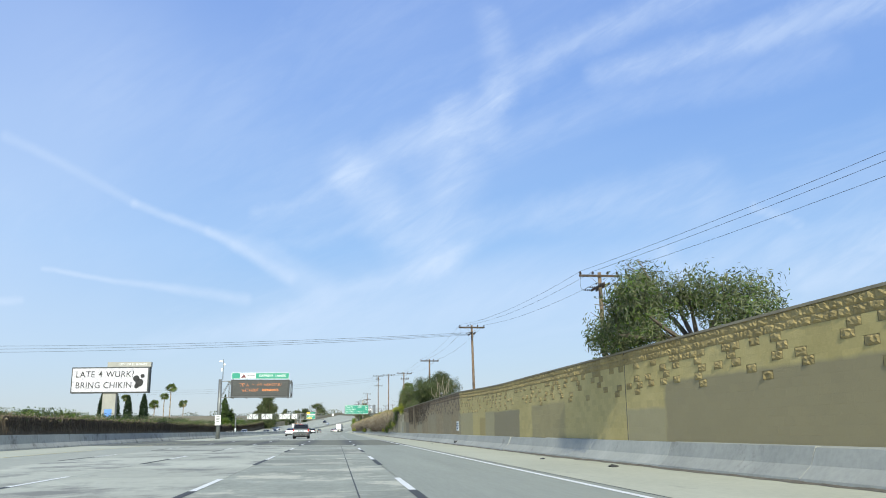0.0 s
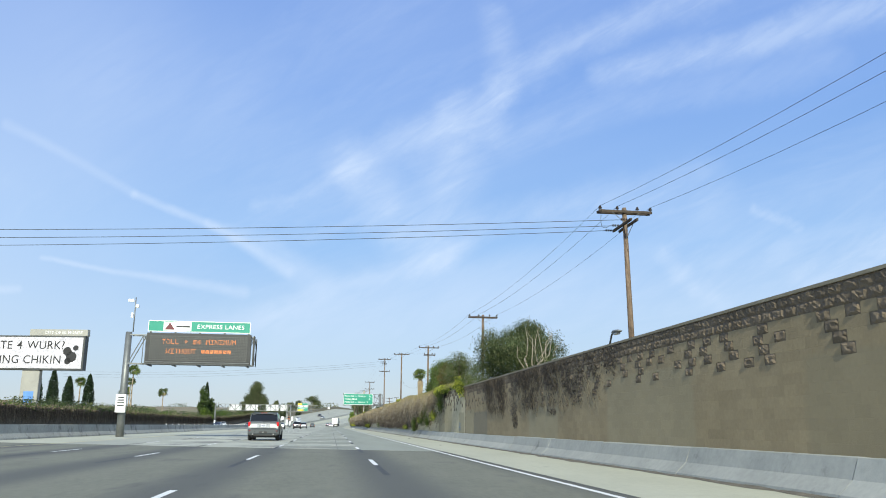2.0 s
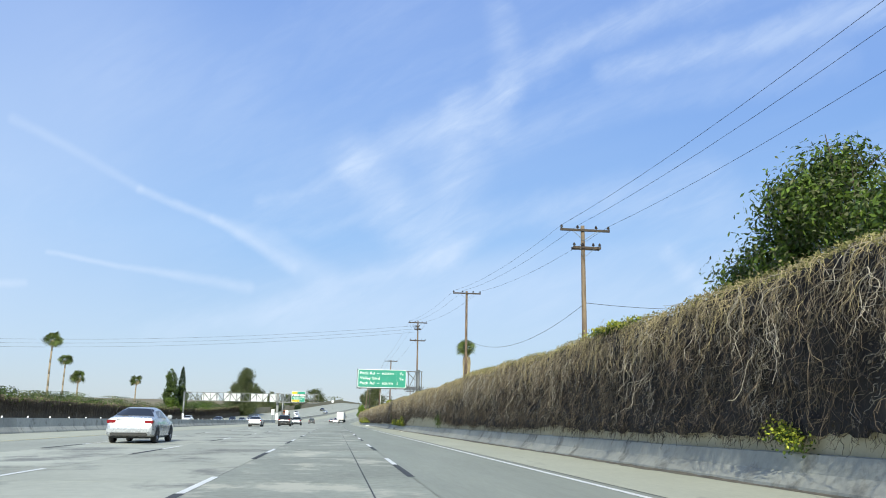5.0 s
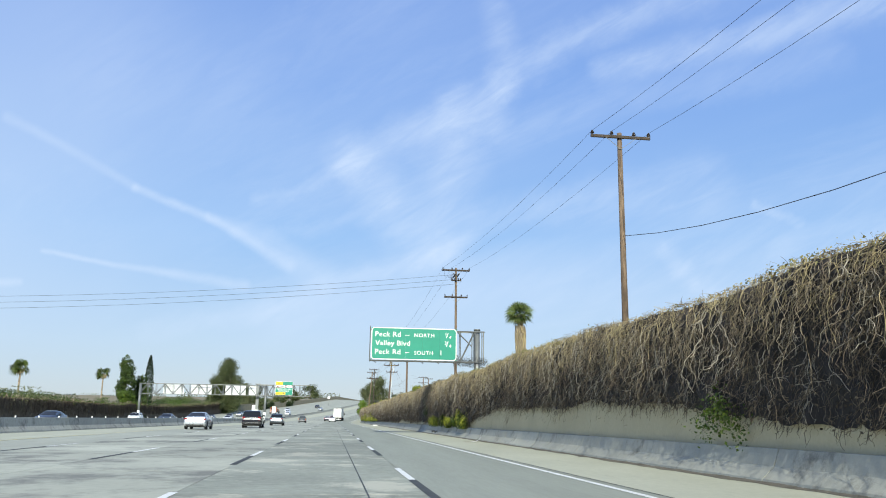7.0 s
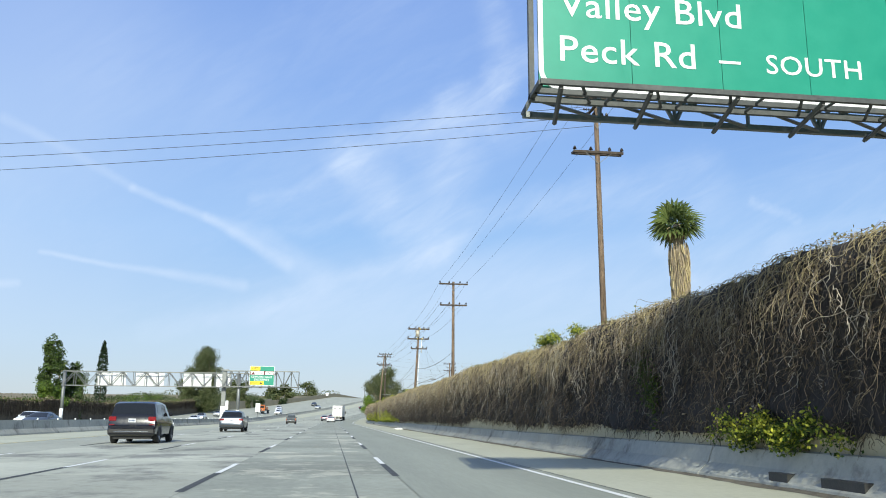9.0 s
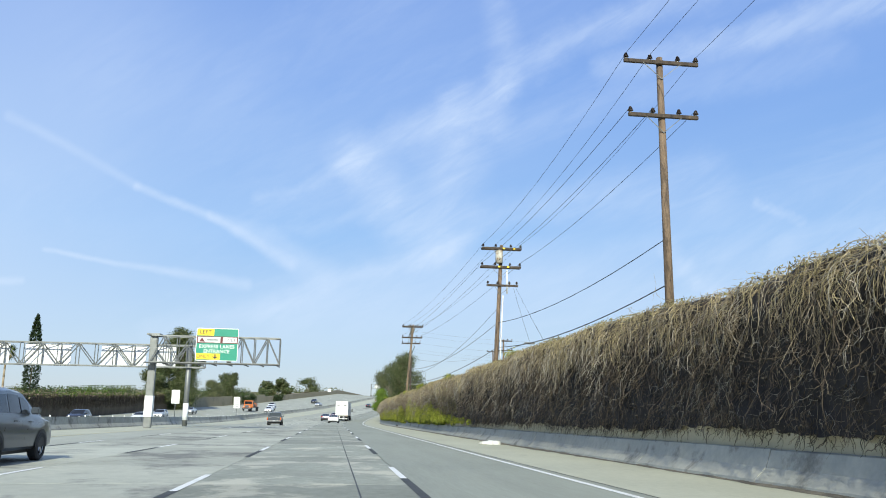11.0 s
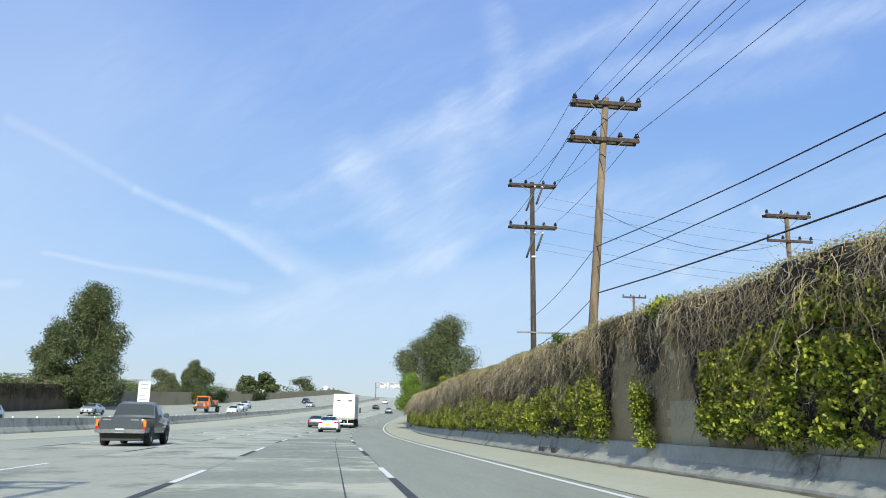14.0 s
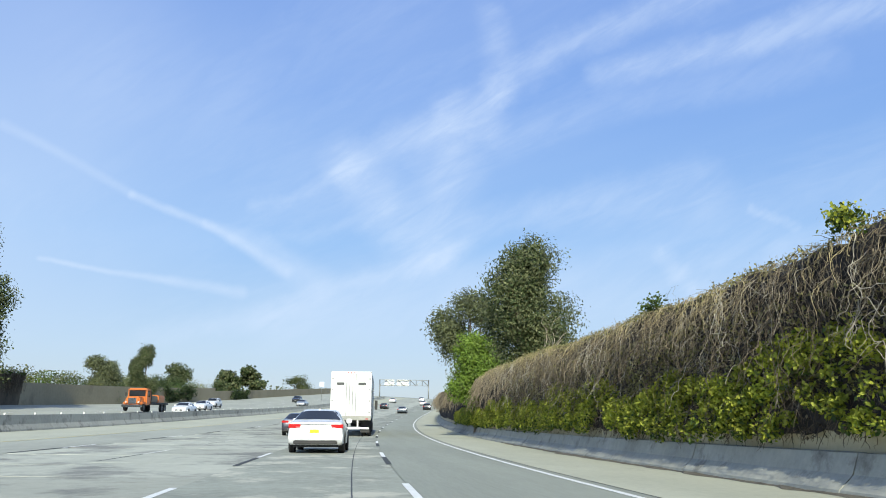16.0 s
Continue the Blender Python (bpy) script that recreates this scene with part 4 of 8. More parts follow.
# sprays that run along the crest, arch out over the lip and droop
for m, n, r0, r1, l0, l1 in ((M_STEM_STRAW, 6000, 0.004, 0.0085, 0.4, 1.3), (M_STEM, 3000, 0.004, 0.009, 0.4, 1.5), (M_STEM_PALE, 1300, 0.005, 0.0105, 0.5, 1.7)):
    y = bunched(n, V0 + 3, 445, 0.5, 26, 0.35)
    k = 11
    side = np.where(nr.random(n) < 0.62, 1.0, -1.0)
    start = side * nr.uniform(0.5, 1.75, n)
    u = np.linspace(0, 1, k - 1)[None, :]
    th = start[:, None] * (1 - u) ** nr.uniform(0.7, 2.2, n)[:, None] + np.cumsum(nr.normal(scale=0.24, size=(n, k - 1)), axis=1)
    seg = (nr.uniform(l0, l1, n) / (k - 1))[:, None]
    p = np.zeros((n, k, 3))
    p[:, 1:, 1] = np.cumsum(seg * np.sin(th), axis=1)
    p[:, 1:, 2] = -np.cumsum(seg * np.cos(th), axis=1)
    push = nr.uniform(0.08, 0.40, n)[:, None]
    p[:, 1:, 0] = -push * np.sin(np.pi * 0.5 * np.clip(u * 2.2, 0, 1)) - np.cumsum(nr.normal(scale=0.012, size=(n, k - 1)), axis=1)
    drop = nr.uniform(-0.02, 0.55, n) ** 1.0
    z = top_of(y) + 0.04 - drop
    p += np.stack([face_x(y, np.minimum(z, top_of(y) - 0.3)) + 0.16 - 0.12 * nr.random(n), y, z], axis=1)[:, None, :]
    r = nr.uniform(r0, r1, n)
    v, f = tubes(bend_np(p), r)
    mesh_np("crest_sprays", v, f, m, vines, "dry stems arching over the wall top")
    q, rq = forks(p, r, 0.6, 5)
    v, f = tubes(bend_np(q), rq)
    mesh_np("side_shoots", v, f, m, vines)

# a ragged fringe where the mat ends
n = 12000
y = bunched(n, 118, 440, 0.12, 7, 0.4)
z = reach(y) + nr.uniform(0.0, 0.40, n)
p = gnarled(y, z, face_x(y, z) - nr.uniform(0.0, 0.1, n), nr.uniform(0.1, 0.42, n), 6, 0.8)
p[..., 2] = np.maximum(p[..., 2], 0.42)
v, f = tubes(bend_np(p), nr.uniform(0.004, 0.010, n))
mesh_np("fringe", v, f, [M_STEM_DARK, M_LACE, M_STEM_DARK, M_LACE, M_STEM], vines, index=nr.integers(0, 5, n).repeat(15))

# short twigs tangled all over the face; darker picks low down paint shade
n = 20000
y = bunched(n, 112, 430, 0.3, 40, 0.45)
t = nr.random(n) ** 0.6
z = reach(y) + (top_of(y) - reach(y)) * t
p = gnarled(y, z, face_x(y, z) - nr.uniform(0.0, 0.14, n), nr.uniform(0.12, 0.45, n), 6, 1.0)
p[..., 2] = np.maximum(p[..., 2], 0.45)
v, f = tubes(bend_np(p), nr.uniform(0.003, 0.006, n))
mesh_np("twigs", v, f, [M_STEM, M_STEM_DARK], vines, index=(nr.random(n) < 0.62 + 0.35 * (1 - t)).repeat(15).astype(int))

# a thatch of twigs along the crest
n = 15000
y = nr.uniform(V0, 450, n)
p = np.zeros((n, 4, 3))
step = nr.normal(scale=1.0, size=(n, 1, 3)) * np.array([0.05, 0.075, 0.016]) + np.array([-0.012, 0, 0.0])
p[:, 1:, :] = np.cumsum(step + nr.normal(scale=0.02, size=(n, 3, 3)), axis=1)
off = nr.random(n)
p[..., 0] += (FACE - 0.34 + 0.60 * off)[:, None]
p[..., 1] += y[:, None]
p[..., 2] += (top_of(y) + 0.04 - 0.28 * np.clip(0.4 - off, 0, 1) + 0.05 * nr.random(n))[:, None]
v, f = tubes(bend_np(p), nr.uniform(0.003, 0.007, n))
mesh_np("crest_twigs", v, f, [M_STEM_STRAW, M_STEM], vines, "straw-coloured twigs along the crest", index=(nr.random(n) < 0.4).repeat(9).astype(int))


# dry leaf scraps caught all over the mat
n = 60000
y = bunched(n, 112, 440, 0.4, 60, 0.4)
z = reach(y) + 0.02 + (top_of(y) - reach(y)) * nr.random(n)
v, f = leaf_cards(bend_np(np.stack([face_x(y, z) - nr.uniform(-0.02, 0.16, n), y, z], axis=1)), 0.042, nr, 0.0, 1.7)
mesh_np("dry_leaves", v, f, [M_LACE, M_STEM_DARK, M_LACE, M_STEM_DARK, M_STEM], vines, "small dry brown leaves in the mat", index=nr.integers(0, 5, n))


# leaves: yellowed on the crest, green in bands low on the wall
def leaves(name, m, y, z, x, size, label="", **kw):
    v, f = leaf_cards(bend_np(np.stack([x, y, z], axis=1)), size, nr, **kw)
    return mesh_np(name, v, f, m, vines, label)


n = 90000
y = nr.uniform(103, 460, n)
keep = nr.random(n) < np.clip(0.5 + wave(y, 0.30, 7.0, 0.15, 2.2) + np.interp(y, [150, 190, 330, 360], [0.35, -0.25, -0.2, 0.2]), 0.05, 1)
y = y[keep]
off = nr.random(len(y))
leaves("crest_leaves", M_IVY_CREST, y, top_of(y) + 0.08 - 0.7 * np.clip(0.35 - off, 0, 1) + nr.normal(scale=0.05, size=len(y)), FACE - 0.46 + 0.70 * off, 0.042, "yellow-green crest leaves")


def clump(cy, cz, ry, rz, count, m, size, out=0.34):
    a = np.clip(nr.normal(size=(count, 3)), -2.4, 2.4) * np.array([0.12, ry * 0.42, rz * 0.42])
    a[:, 2] += rz * 0.5 * np.sin(a[:, 1] * 4.1 + cy)
    return leaves("leaf_clump", m, cy + a[:, 1], np.maximum(0.55, cz + a[:, 2]), FACE - out + a[:, 0], size)


for cy, cz, ry, rz, count, m in (
        (101.2, 3.45, 0.6, 0.45, 1500, M_IVY_BRIGHT), (102.3, 3.55, 1.5, 0.12, 400, M_IVY_BRIGHT), (108.5, 3.62, 1.9, 0.22, 1800, M_IVY_BRIGHT), (111.8, 3.60, 1.5, 0.25, 1200, M_IVY_BRIGHT),
        (110.3, 2.9, 0.5, 0.8, 600, M_IVY_GREEN), (114.4, 1.75, 0.7, 0.4, 360, M_IVY_BRIGHT), (118.4, 1.55, 0.9, 0.5, 500, M_IVY_GREEN), (122.5, 1.75, 1.6, 0.5, 800, M_IVY_GREEN), (124.5, 1.6, 0.6, 0.25, 260, M_IVY_BRIGHT), (129.0, 1.25, 1.0, 0.6, 1300, M_IVY_GREEN), (119.5, 2.5, 1.5, 0.7, 600, M_IVY_GREEN),
        (138.5, 0.95, 0.7, 0.25, 300, M_IVY_BRIGHT), (148.0, 3.95, 2.5, 0.12, 800, M_IVY_BRIGHT), (190.0, 1.2, 1.2, 0.5, 360, M_IVY_GREEN),
        (223.9, 1.05, 0.5, 0.35, 700, M_IVY_BRIGHT), (224.8, 1.15, 0.6, 0.5, 900, M_IVY_GREEN), (225.9, 1.25, 0.6, 0.45, 800, M_IVY_BRIGHT), (227.5, 1.0, 0.7, 0.35, 600, M_IVY_GREEN), (229.9, 1.0, 0.6, 0.3, 500, M_IVY_BRIGHT), (231.5, 0.95, 0.9, 0.35, 900, M_IVY_BRIGHT), (234.2, 1.0, 0.8, 0.35, 700, M_IVY_GREEN),
        (239.4, 1.0, 2.3, 0.30, 1700, M_IVY_BRIGHT), (245.3, 2.5, 0.8, 1.1, 800, M_IVY_GREEN),
        (254.8, 4.1, 1.6, 0.22, 800, M_IVY_BRIGHT), (251.0, 4.05, 0.7, 0.2, 400, M_IVY_BRIGHT), (312.0, 4.05, 0.8, 0.16, 300, M_IVY_BRIGHT), (333.0, 4.0, 1.2, 0.2, 400, M_IVY_BRIGHT),
        (352.0, 4.05, 2.0, 0.18, 500, M_IVY_BRIGHT), (369.5, 1.75, 0.45, 0.65, 1300, M_IVY_BRIGHT), (369.2, 0.75, 0.3, 0.5, 500, M_IVY_BRIGHT), (372.6, 0.9, 0.4, 0.6, 500, M_IVY_BRIGHT), (373.6, 1.7, 0.8, 0.8, 1300, M_IVY_BRIGHT), (368.0, 3.9, 0.6, 0.2, 500, M_IVY_BRIGHT),
        (377.0, 4.02, 0.9, 0.2, 260, M_IVY_GREEN), (409.5, 4.15, 0.5, 0.25, 360, M_IVY_BRIGHT), (418.0, 4.05, 0.8, 0.2, 260, M_IVY_GREEN)):
    # a green copy set lower and deeper paints shade inside each clump
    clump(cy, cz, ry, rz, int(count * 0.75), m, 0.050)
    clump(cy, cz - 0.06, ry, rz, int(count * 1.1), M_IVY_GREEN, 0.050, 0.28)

# the leafy band: rounded bunches with painted light, bright on top, dark green below
K = 2400
cy = np.concatenate([nr.uniform(324, 470, 1750), nr.uniform(344, 366, 450), nr.uniform(335, 346, 200)])
bare = ((cy > 365.9) & (cy < 372.8)) | (nr.random(K) > np.interp(cy, [326, 333, 336.5, 338], [0.06, 0.28, 0.8, 1.0]))
band = np.interp(cy, [324, 330, 336, 342, 352, 360, 372, 378, 400, 430, 470], [0.15, 0.3, 0.7, 1.1, 1.7, 2.0, 1.6, 1.3, 1.55, 1.25, 0.9]) * (1 + wave(cy, 0.20, 2.6, 0.12, 0.9))
u = nr.random(K) ** 0.8
cz = 0.80 + np.maximum(0.1, band) * u
cr = nr.uniform(0.14, 0.32, K)
pick = nr.choice(np.flatnonzero(~bare), 205000)
d = nr.normal(size=(len(pick), 3))
d /= np.linalg.norm(d, axis=1, keepdims=True)
depth = 0.35 + 0.75 * nr.random(len(pick)) ** 0.5
q = d * (depth * cr[pick])[:, None] * np.array([0.75, 1.25, 0.85])
x = FACE - 0.28 - 0.05 * (1 - u[pick]) + q[:, 0]
y, z = cy[pick] + q[:, 1], np.maximum(0.50, cz[pick] + q[:, 2])
ok = x < FACE - 0.03
# bright share rises with height and upward facing, imitating sunlight
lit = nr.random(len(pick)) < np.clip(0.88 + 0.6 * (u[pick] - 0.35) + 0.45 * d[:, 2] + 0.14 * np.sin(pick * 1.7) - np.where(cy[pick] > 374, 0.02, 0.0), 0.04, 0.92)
leaves("low_leaves", M_IVY_BRIGHT, y[ok & lit], z[ok & lit], x[ok & lit], 0.056, "low yellow-green leaves coloured as sunlit", long=1.75, out=np.array([-0.3, -1.3, 0.5]))
leaves("low_leaves", M_IVY_GREEN, y[ok & ~lit], z[ok & ~lit], x[ok & ~lit], 0.058, "low green leaves coloured as shaded", long=1.75, out=np.array([-0.3, -0.3, 0.2]))
n = 44000
y = bunched(n, 330, 440, 0.5, 120, 0.3)
y = y[(y < 365.5) | (y > 373)]
z = 1.5 + 1.7 * nr.random(len(y)) ** 1.6
leaves("scattered_leaves", M_IVY_CREST, y, z, face_x(y, z) - 0.06 - 0.12 * nr.random(len(y)), 0.06)

# dead ivy leaves still clinging to the blocks in two dark fans;
# the last strip also stands in for shade along the top courses
for y0, y1, low, n in ((86.0, 89.6, 0.95, 5200), (82.6, 86.8, 1.75, 4200), (79.4, 83.2, 1.5, 4600), (75.8, 80.2, 1.8, 4600), (72.6, 76.8, 2.2, 2600), (88.5, 100.5, 2.9, 3600)):
    y = nr.uniform(y0 - 1.4, y1, n)
    z = 3.42 - (3.42 - low) * nr.random(n) ** 1.25
    mid = 0.5 * (y0 + y1) - 0.55 * (3.4 - z)
    wide = 0.5 * (y1 - y0) * (1 - 0.75 * (3.42 - z) / (3.42 - low))
    patchy = np.array([noise.noise(Vector((a * 0.8, b * 1.1, 7.0))) + 0.5 * noise.noise(Vector((a * 2.4, b * 2.6, 1.0))) for a, b in zip(y, z)])
    keep = (np.abs(y - mid) < wide * nr.uniform(0.55, 1.1, n)) & (patchy + 0.25 * nr.normal(size=n) > 0.02)
    y, z = y[keep], z[keep]
    v, f = leaf_cards(np.stack([FACE - 0.010 - 0.012 * nr.random(len(y)), y, z], axis=1), 0.060, nr, 0.0, 1.4, np.array([-9.0, 0, 0]))
    mesh_np("dead_ivy_leaves", v, f, [M_LACE, M_STEM_DARK, M_DARKBLOCK], vines, "flat dark dead ivy leaves on the blocks, the top strip as shade", index=nr.integers(0, 3, len(f)))
# dark lace of dead ivy on the blocks before the mat begins, slanting as it grew
for y0, y1, n, length in ((74.0, 79.5, 90, 0.6), (79.0, 84.5, 420, 0.7), (84.0, 90.5, 680, 0.8), (90.0, 95.5, 420, 0.8), (95.0, 101.0, 60, 0.6), (112.0, 117.0, 36, 0.9)):
    c = nr.uniform(y0, y1, 5)
    y = c[nr.integers(0, 5, n)] + nr.normal(scale=0.55, size=n)
    z = 3.40 - 1.5 * nr.random(n) ** 1.7
    y -= 0.5 * (3.4 - z)
    p = gnarled(y, z, np.full(n, FACE - 0.02), length * nr.uniform(0.2, 1.0, n), 8, 0.95, 0.6)
    p[..., 0] = FACE - 0.012 - 0.06 * nr.random((n, 1))
    p[..., 1] -= 0.6 * (z[:, None] - p[..., 2])
    v, f = tubes(p, nr.uniform(0.004, 0.010, n))
    mesh_np("dead_ivy", v, f, M_LACE, vines, "dark lace of dead ivy clinging to the blocks")

# ---- median, opposite carriageway and its wall ----
median = new("median_barrier")
tagged(median, "grey concrete median barrier between the carriageways", "barrier", kind="structure")
y = -40.0
rng = random.Random(8)
while y < 700:
    length = 12.0
    sweep("barrier_length", [(-18.35, 0), (-18.38, 0.1), (-18.58, 0.36), (-18.66, 0.88 + rng.uniform(-0.01, 0.01)), (-18.82, 0.88), (-18.90, 0.36), (-19.1, 0.1), (-19.13, 0)], y + 0.015, y + length - 0.015, 4, M_BARRIER_RAW, median)
    y += length
M_REFLECT = surface("white_marker", (0.75, 0.75, 0.72), (0.85, 0.85, 0.82), rough=0.4)
y = 150.0
marker = None
while y < 560:
    if marker is None:
        bm = bmesh.new()
        box(bm, -0.045, 0.045, -0.02, 0.02, 0, 0.11, 0.01)
        mk = part("marker", bm, M_REFLECT, None)
        tagged(mk, "small white glare marker on the median barrier", "marker", "median markers")
        mk.location = on_road(-18.74, y, 0.88)
        marker = mk
    else:
        copy_thing(marker, Matrix.Translation(on_road(-18.74, y, 0.88)))
    y += 4.0
M_TANWALL = surface("tan_block_wall", (0.25, 0.215, 0.135), (0.34, 0.295, 0.195), scale=0.12, detail_scale=2.5, rough=0.92, stain=(0.17, 0.145, 0.095), stain_at=(0.56, 0.7), stain_scale=0.08)
M_IVY_DARK = leafy("dark_ivy_leaf", (0.03, 0.05, 0.018), (0.06, 0.085, 0.03))
M_FARVINE = surface("far_brown_vine", (0.055, 0.044, 0.030), (0.145, 0.115, 0.075), scale=0.6, detail_scale=4, stretch=(1, 1, 0.5), rough=0.95, bump=0.6, bump_scale=6)
wall_w = new("wall_west")
tagged(wall_w, "far sound wall draped with dark vines, then bare tan blocks", "wall", kind="structure")
sweep("vined_stretch", [(-45.2, -0.1), (-45.0, 2.4), (-44.8, 3.3), (-45.4, 3.4), (-45.7, -0.1)], 120, 362, 3, M_FARVINE, wall_w, label="dark vined stretch of wall")
sweep("plain_stretch", [(-45.2, -0.1), (-45.2, 3.0), (-45.6, 3.0), (-45.6, -0.1)], -90, 120, 6, M_GREYBLOCK, wall_w)
sweep("vined_stretch", [(-45.2, -0.1), (-45.0, 2.4), (-44.8, 3.7), (-45.4, 3.8), (-45.7, -0.1)], 362, 508, 3, M_FARVINE, wall_w)
sweep("plain_stretch", [(-45.2, -0.1), (-45.2, 2.8), (-45.6, 2.8), (-45.6, -0.1)], 508, 592, 6, M_TANWALL, wall_w, label="bare tan block stretch")
sweep("plain_stretch", [(-45.2, -0.1), (-45.2, 2.1), (-45.6, 2.1), (-45.6, -0.1)], 592, 900, 6, M_TANWALL, wall_w, label="bare tan block stretch")
for y0, y1, h in ((560, 578, 2.9), (604, 618, 2.2)):
    cc = np.stack([nr.uniform(-44.9, -44.6, 40), nr.uniform(y0, y1, 40), nr.uniform(0.4, h, 40)], axis=1)
    q = cc[nr.integers(0, 40, 2600)] + nr.normal(size=(2600, 3)) * np.array([0.15, 0.7, 0.35])
    v, f = leaf_cards(bend_np(q), 0.22, nr)
    tagged(mesh_np("ivy_patch", v, f, M_IVY_DARK, wall_w, "dark green ivy patch on the bare wall"), kind="stuff")
lumps = np.stack([nr.uniform(-45.5, -44.7, 900), nr.uniform(120, 508, 900), np.zeros(900)], axis=1)
lumps[:, 2] = np.where(lumps[:, 1] < 362, 3.2, 3.6) + nr.uniform(-0.3, 0.35, 900)
q = lumps[nr.integers(0, 900, 26000)] + nr.normal(size=(26000, 3)) * np.array([0.25, 0.55, 0.22])
v, f = leaf_cards(bend_np(q), 0.16, nr)
tagged(mesh_np("crest_tangle", v, f, [M_STEM, M_STEM_DARK, M_IVY_GREEN], wall_w, "brown tangle along the far crest", index=nr.integers(0, 3, 26000)), kind="stuff")
n = 16000
y = nr.uniform(120, 508, n)
hi = np.where(y < 362, 3.35, 3.75)
p = np.zeros((n, 4, 3))
p[..., 0] = (-44.85 + 0.25 * nr.random(n))[:, None]
p[..., 1] = y[:, None] + np.cumsum(nr.normal(scale=0.12, size=(n, 4)), axis=1)
p[..., 2] = (hi + 0.1 * nr.random(n))[:, None] - np.linspace(0, 1, 4)[None, :] * nr.uniform(0.3, 2.6, n)[:, None]
v, f = tubes(bend_np(p), nr.uniform(0.012, 0.03, n))
tagged(mesh_np("hanging_stems", v, f, [M_STEM_DARK, M_STEM], wall_w, index=(nr.random(n) < 0.3).repeat(9).astype(int)), kind="stuff")
n = 3500
y = nr.uniform(150, 508, n)
hi = np.where(y < 362, 3.38, 3.8)
v, f = leaf_cards(bend_np(np.stack([-44.9 + nr.normal(scale=0.2, size=n), y, hi + nr.normal(scale=0.12, size=n)], axis=1)), 0.22, nr)
tagged(mesh_np("crest_leaves", v, f, M_IVY_GREEN, wall_w), kind="stuff")

# ---- signs and gantries ----
M_STEEL = surface("galvanised_steel", (0.15, 0.16, 0.155), (0.26, 0.27, 0.265), scale=1.5, detail_scale=15, rough=0.5, metal=0.5)
M_STEEL_DARK = surface("weathered_dark_steel", (0.05, 0.055, 0.055), (0.10, 0.105, 0.10), scale=1.5, detail_scale=12, rough=0.6, metal=0.2)
M_SIGN = surface("green_sign_sheet", (0.004, 0.235, 0.150), (0.010, 0.275, 0.180), scale=0.5, detail_scale=3, rough=0.42, bump=0.05)
M_SIGN_WHITE = surface("white_sign_sheet", (0.78, 0.79, 0.78), (0.86, 0.87, 0.86), scale=0.8, detail_scale=4, rough=0.45, bump=0)
M_SIGN_YELLOW = surface("yellow_sign_sheet", (0.80, 0.56, 0.010), (0.86, 0.62, 0.02), scale=0.8, detail_scale=4, rough=0.45, bump=0)
M_SIGN_BLACK = surface("black_sign_sheet", (0.015, 0.015, 0.015), (0.03, 0.03, 0.03), rough=0.5, bump=0)
M_SIGN_RED = surface("dark_red_sign_sheet", (0.10, 0.012, 0.016), (0.14, 0.018, 0.022), rough=0.5, bump=0)
M_VMS = surface("black_display_case", (0.020, 0.022, 0.022), (0.040, 0.042, 0.042), scale=1, detail_scale=8, rough=0.55)
M_VMS_CELL = surface("display_cells", (0.05, 0.054, 0.052), (0.08, 0.084, 0.08), scale=3, detail_scale=20, rough=0.4)
M_AMBER = glow("amber_display_dots", (1.0, 0.30, 0.07), 0.34)


def rounded(w, h, r, seg=5):
    pts = []
    for cx, cz, a0 in ((w / 2 - r, h / 2 - r, 0), (-w / 2 + r, h / 2 - r, 90), (-w / 2 + r, -h / 2 + r, 180), (w / 2 - r, -h / 2 + r, 270)):
        for k in range(seg + 1):
            a = radians(a0 + 90 * k / seg)
            pts.append((cx + r * math.cos(a), cz + r * math.sin(a)))
    return pts


def plate(bm, w, h, r, y0, y1, cx=0.0, cz=0.0):
    """A rounded plate facing -y."""
    pts = rounded(w, h, r)
    a = [bm.verts.new((x + cx, y0, z + cz)) for x, z in pts]
    b = [bm.verts.new((x + cx, y1, z + cz)) for x, z in pts]
    bm.faces.new(a)
    bm.faces.new(b[::-1])
    for i in range(len(pts)):
        j = (i + 1) % len(pts)
        bm.faces.new((a[j], a[i], b[i], b[j]))


def rim(bm, w, h, r, band, y0, y1, cx=0.0, cz=0.0):
    o, i = rounded(w, h, r), rounded(w - 2 * band, h - 2 * band, max(0.01, r - band))
    ov = [bm.verts.new((x + cx, y0, z + cz)) for x, z in o]
    iv = [bm.verts.new((x + cx, y0, z + cz)) for x, z in i]
    ob = [bm.verts.new((x + cx, y1, z + cz)) for x, z in o]
    n = len(o)
    for k in range(n):
        j = (k + 1) % n
        bm.faces.new((ov[k], iv[k], iv[j], ov[j]))
        bm.faces.new((ov[j], ob[j], ob[k], ov[k]))


def face_text(name, text, size, x, z, y, m, parent, align="CENTER", wide=1.0):
    """One line of writing on a sign's face, a part for each word."""
    made, at = [], 0.0
    for word in text.split():
        ob = lettering(name, word, size, Matrix(), m, parent, "LEFT", wide)
        span_x = [v.co.x * wide for v in ob.data.vertices]
        made.append((ob, at - min(span_x)))
        at += max(span_x) - min(span_x) + 0.42 * size
    total = at - 0.42 * size
    shift = {"LEFT": 0.0, "CENTER": -total / 2, "RIGHT": -total}[align]
    for ob, dx in made:
        ob.matrix_local = pose(x + dx + shift, y, z, 90, 0, 0) @ Matrix.Diagonal((wide, 1, 1, 1))
    return made[0][0]


def simple(name, fn, m, parent, label=""):
    bm = bmesh.new()
    fn(bm)
    return part(name, bm, m, parent, label)


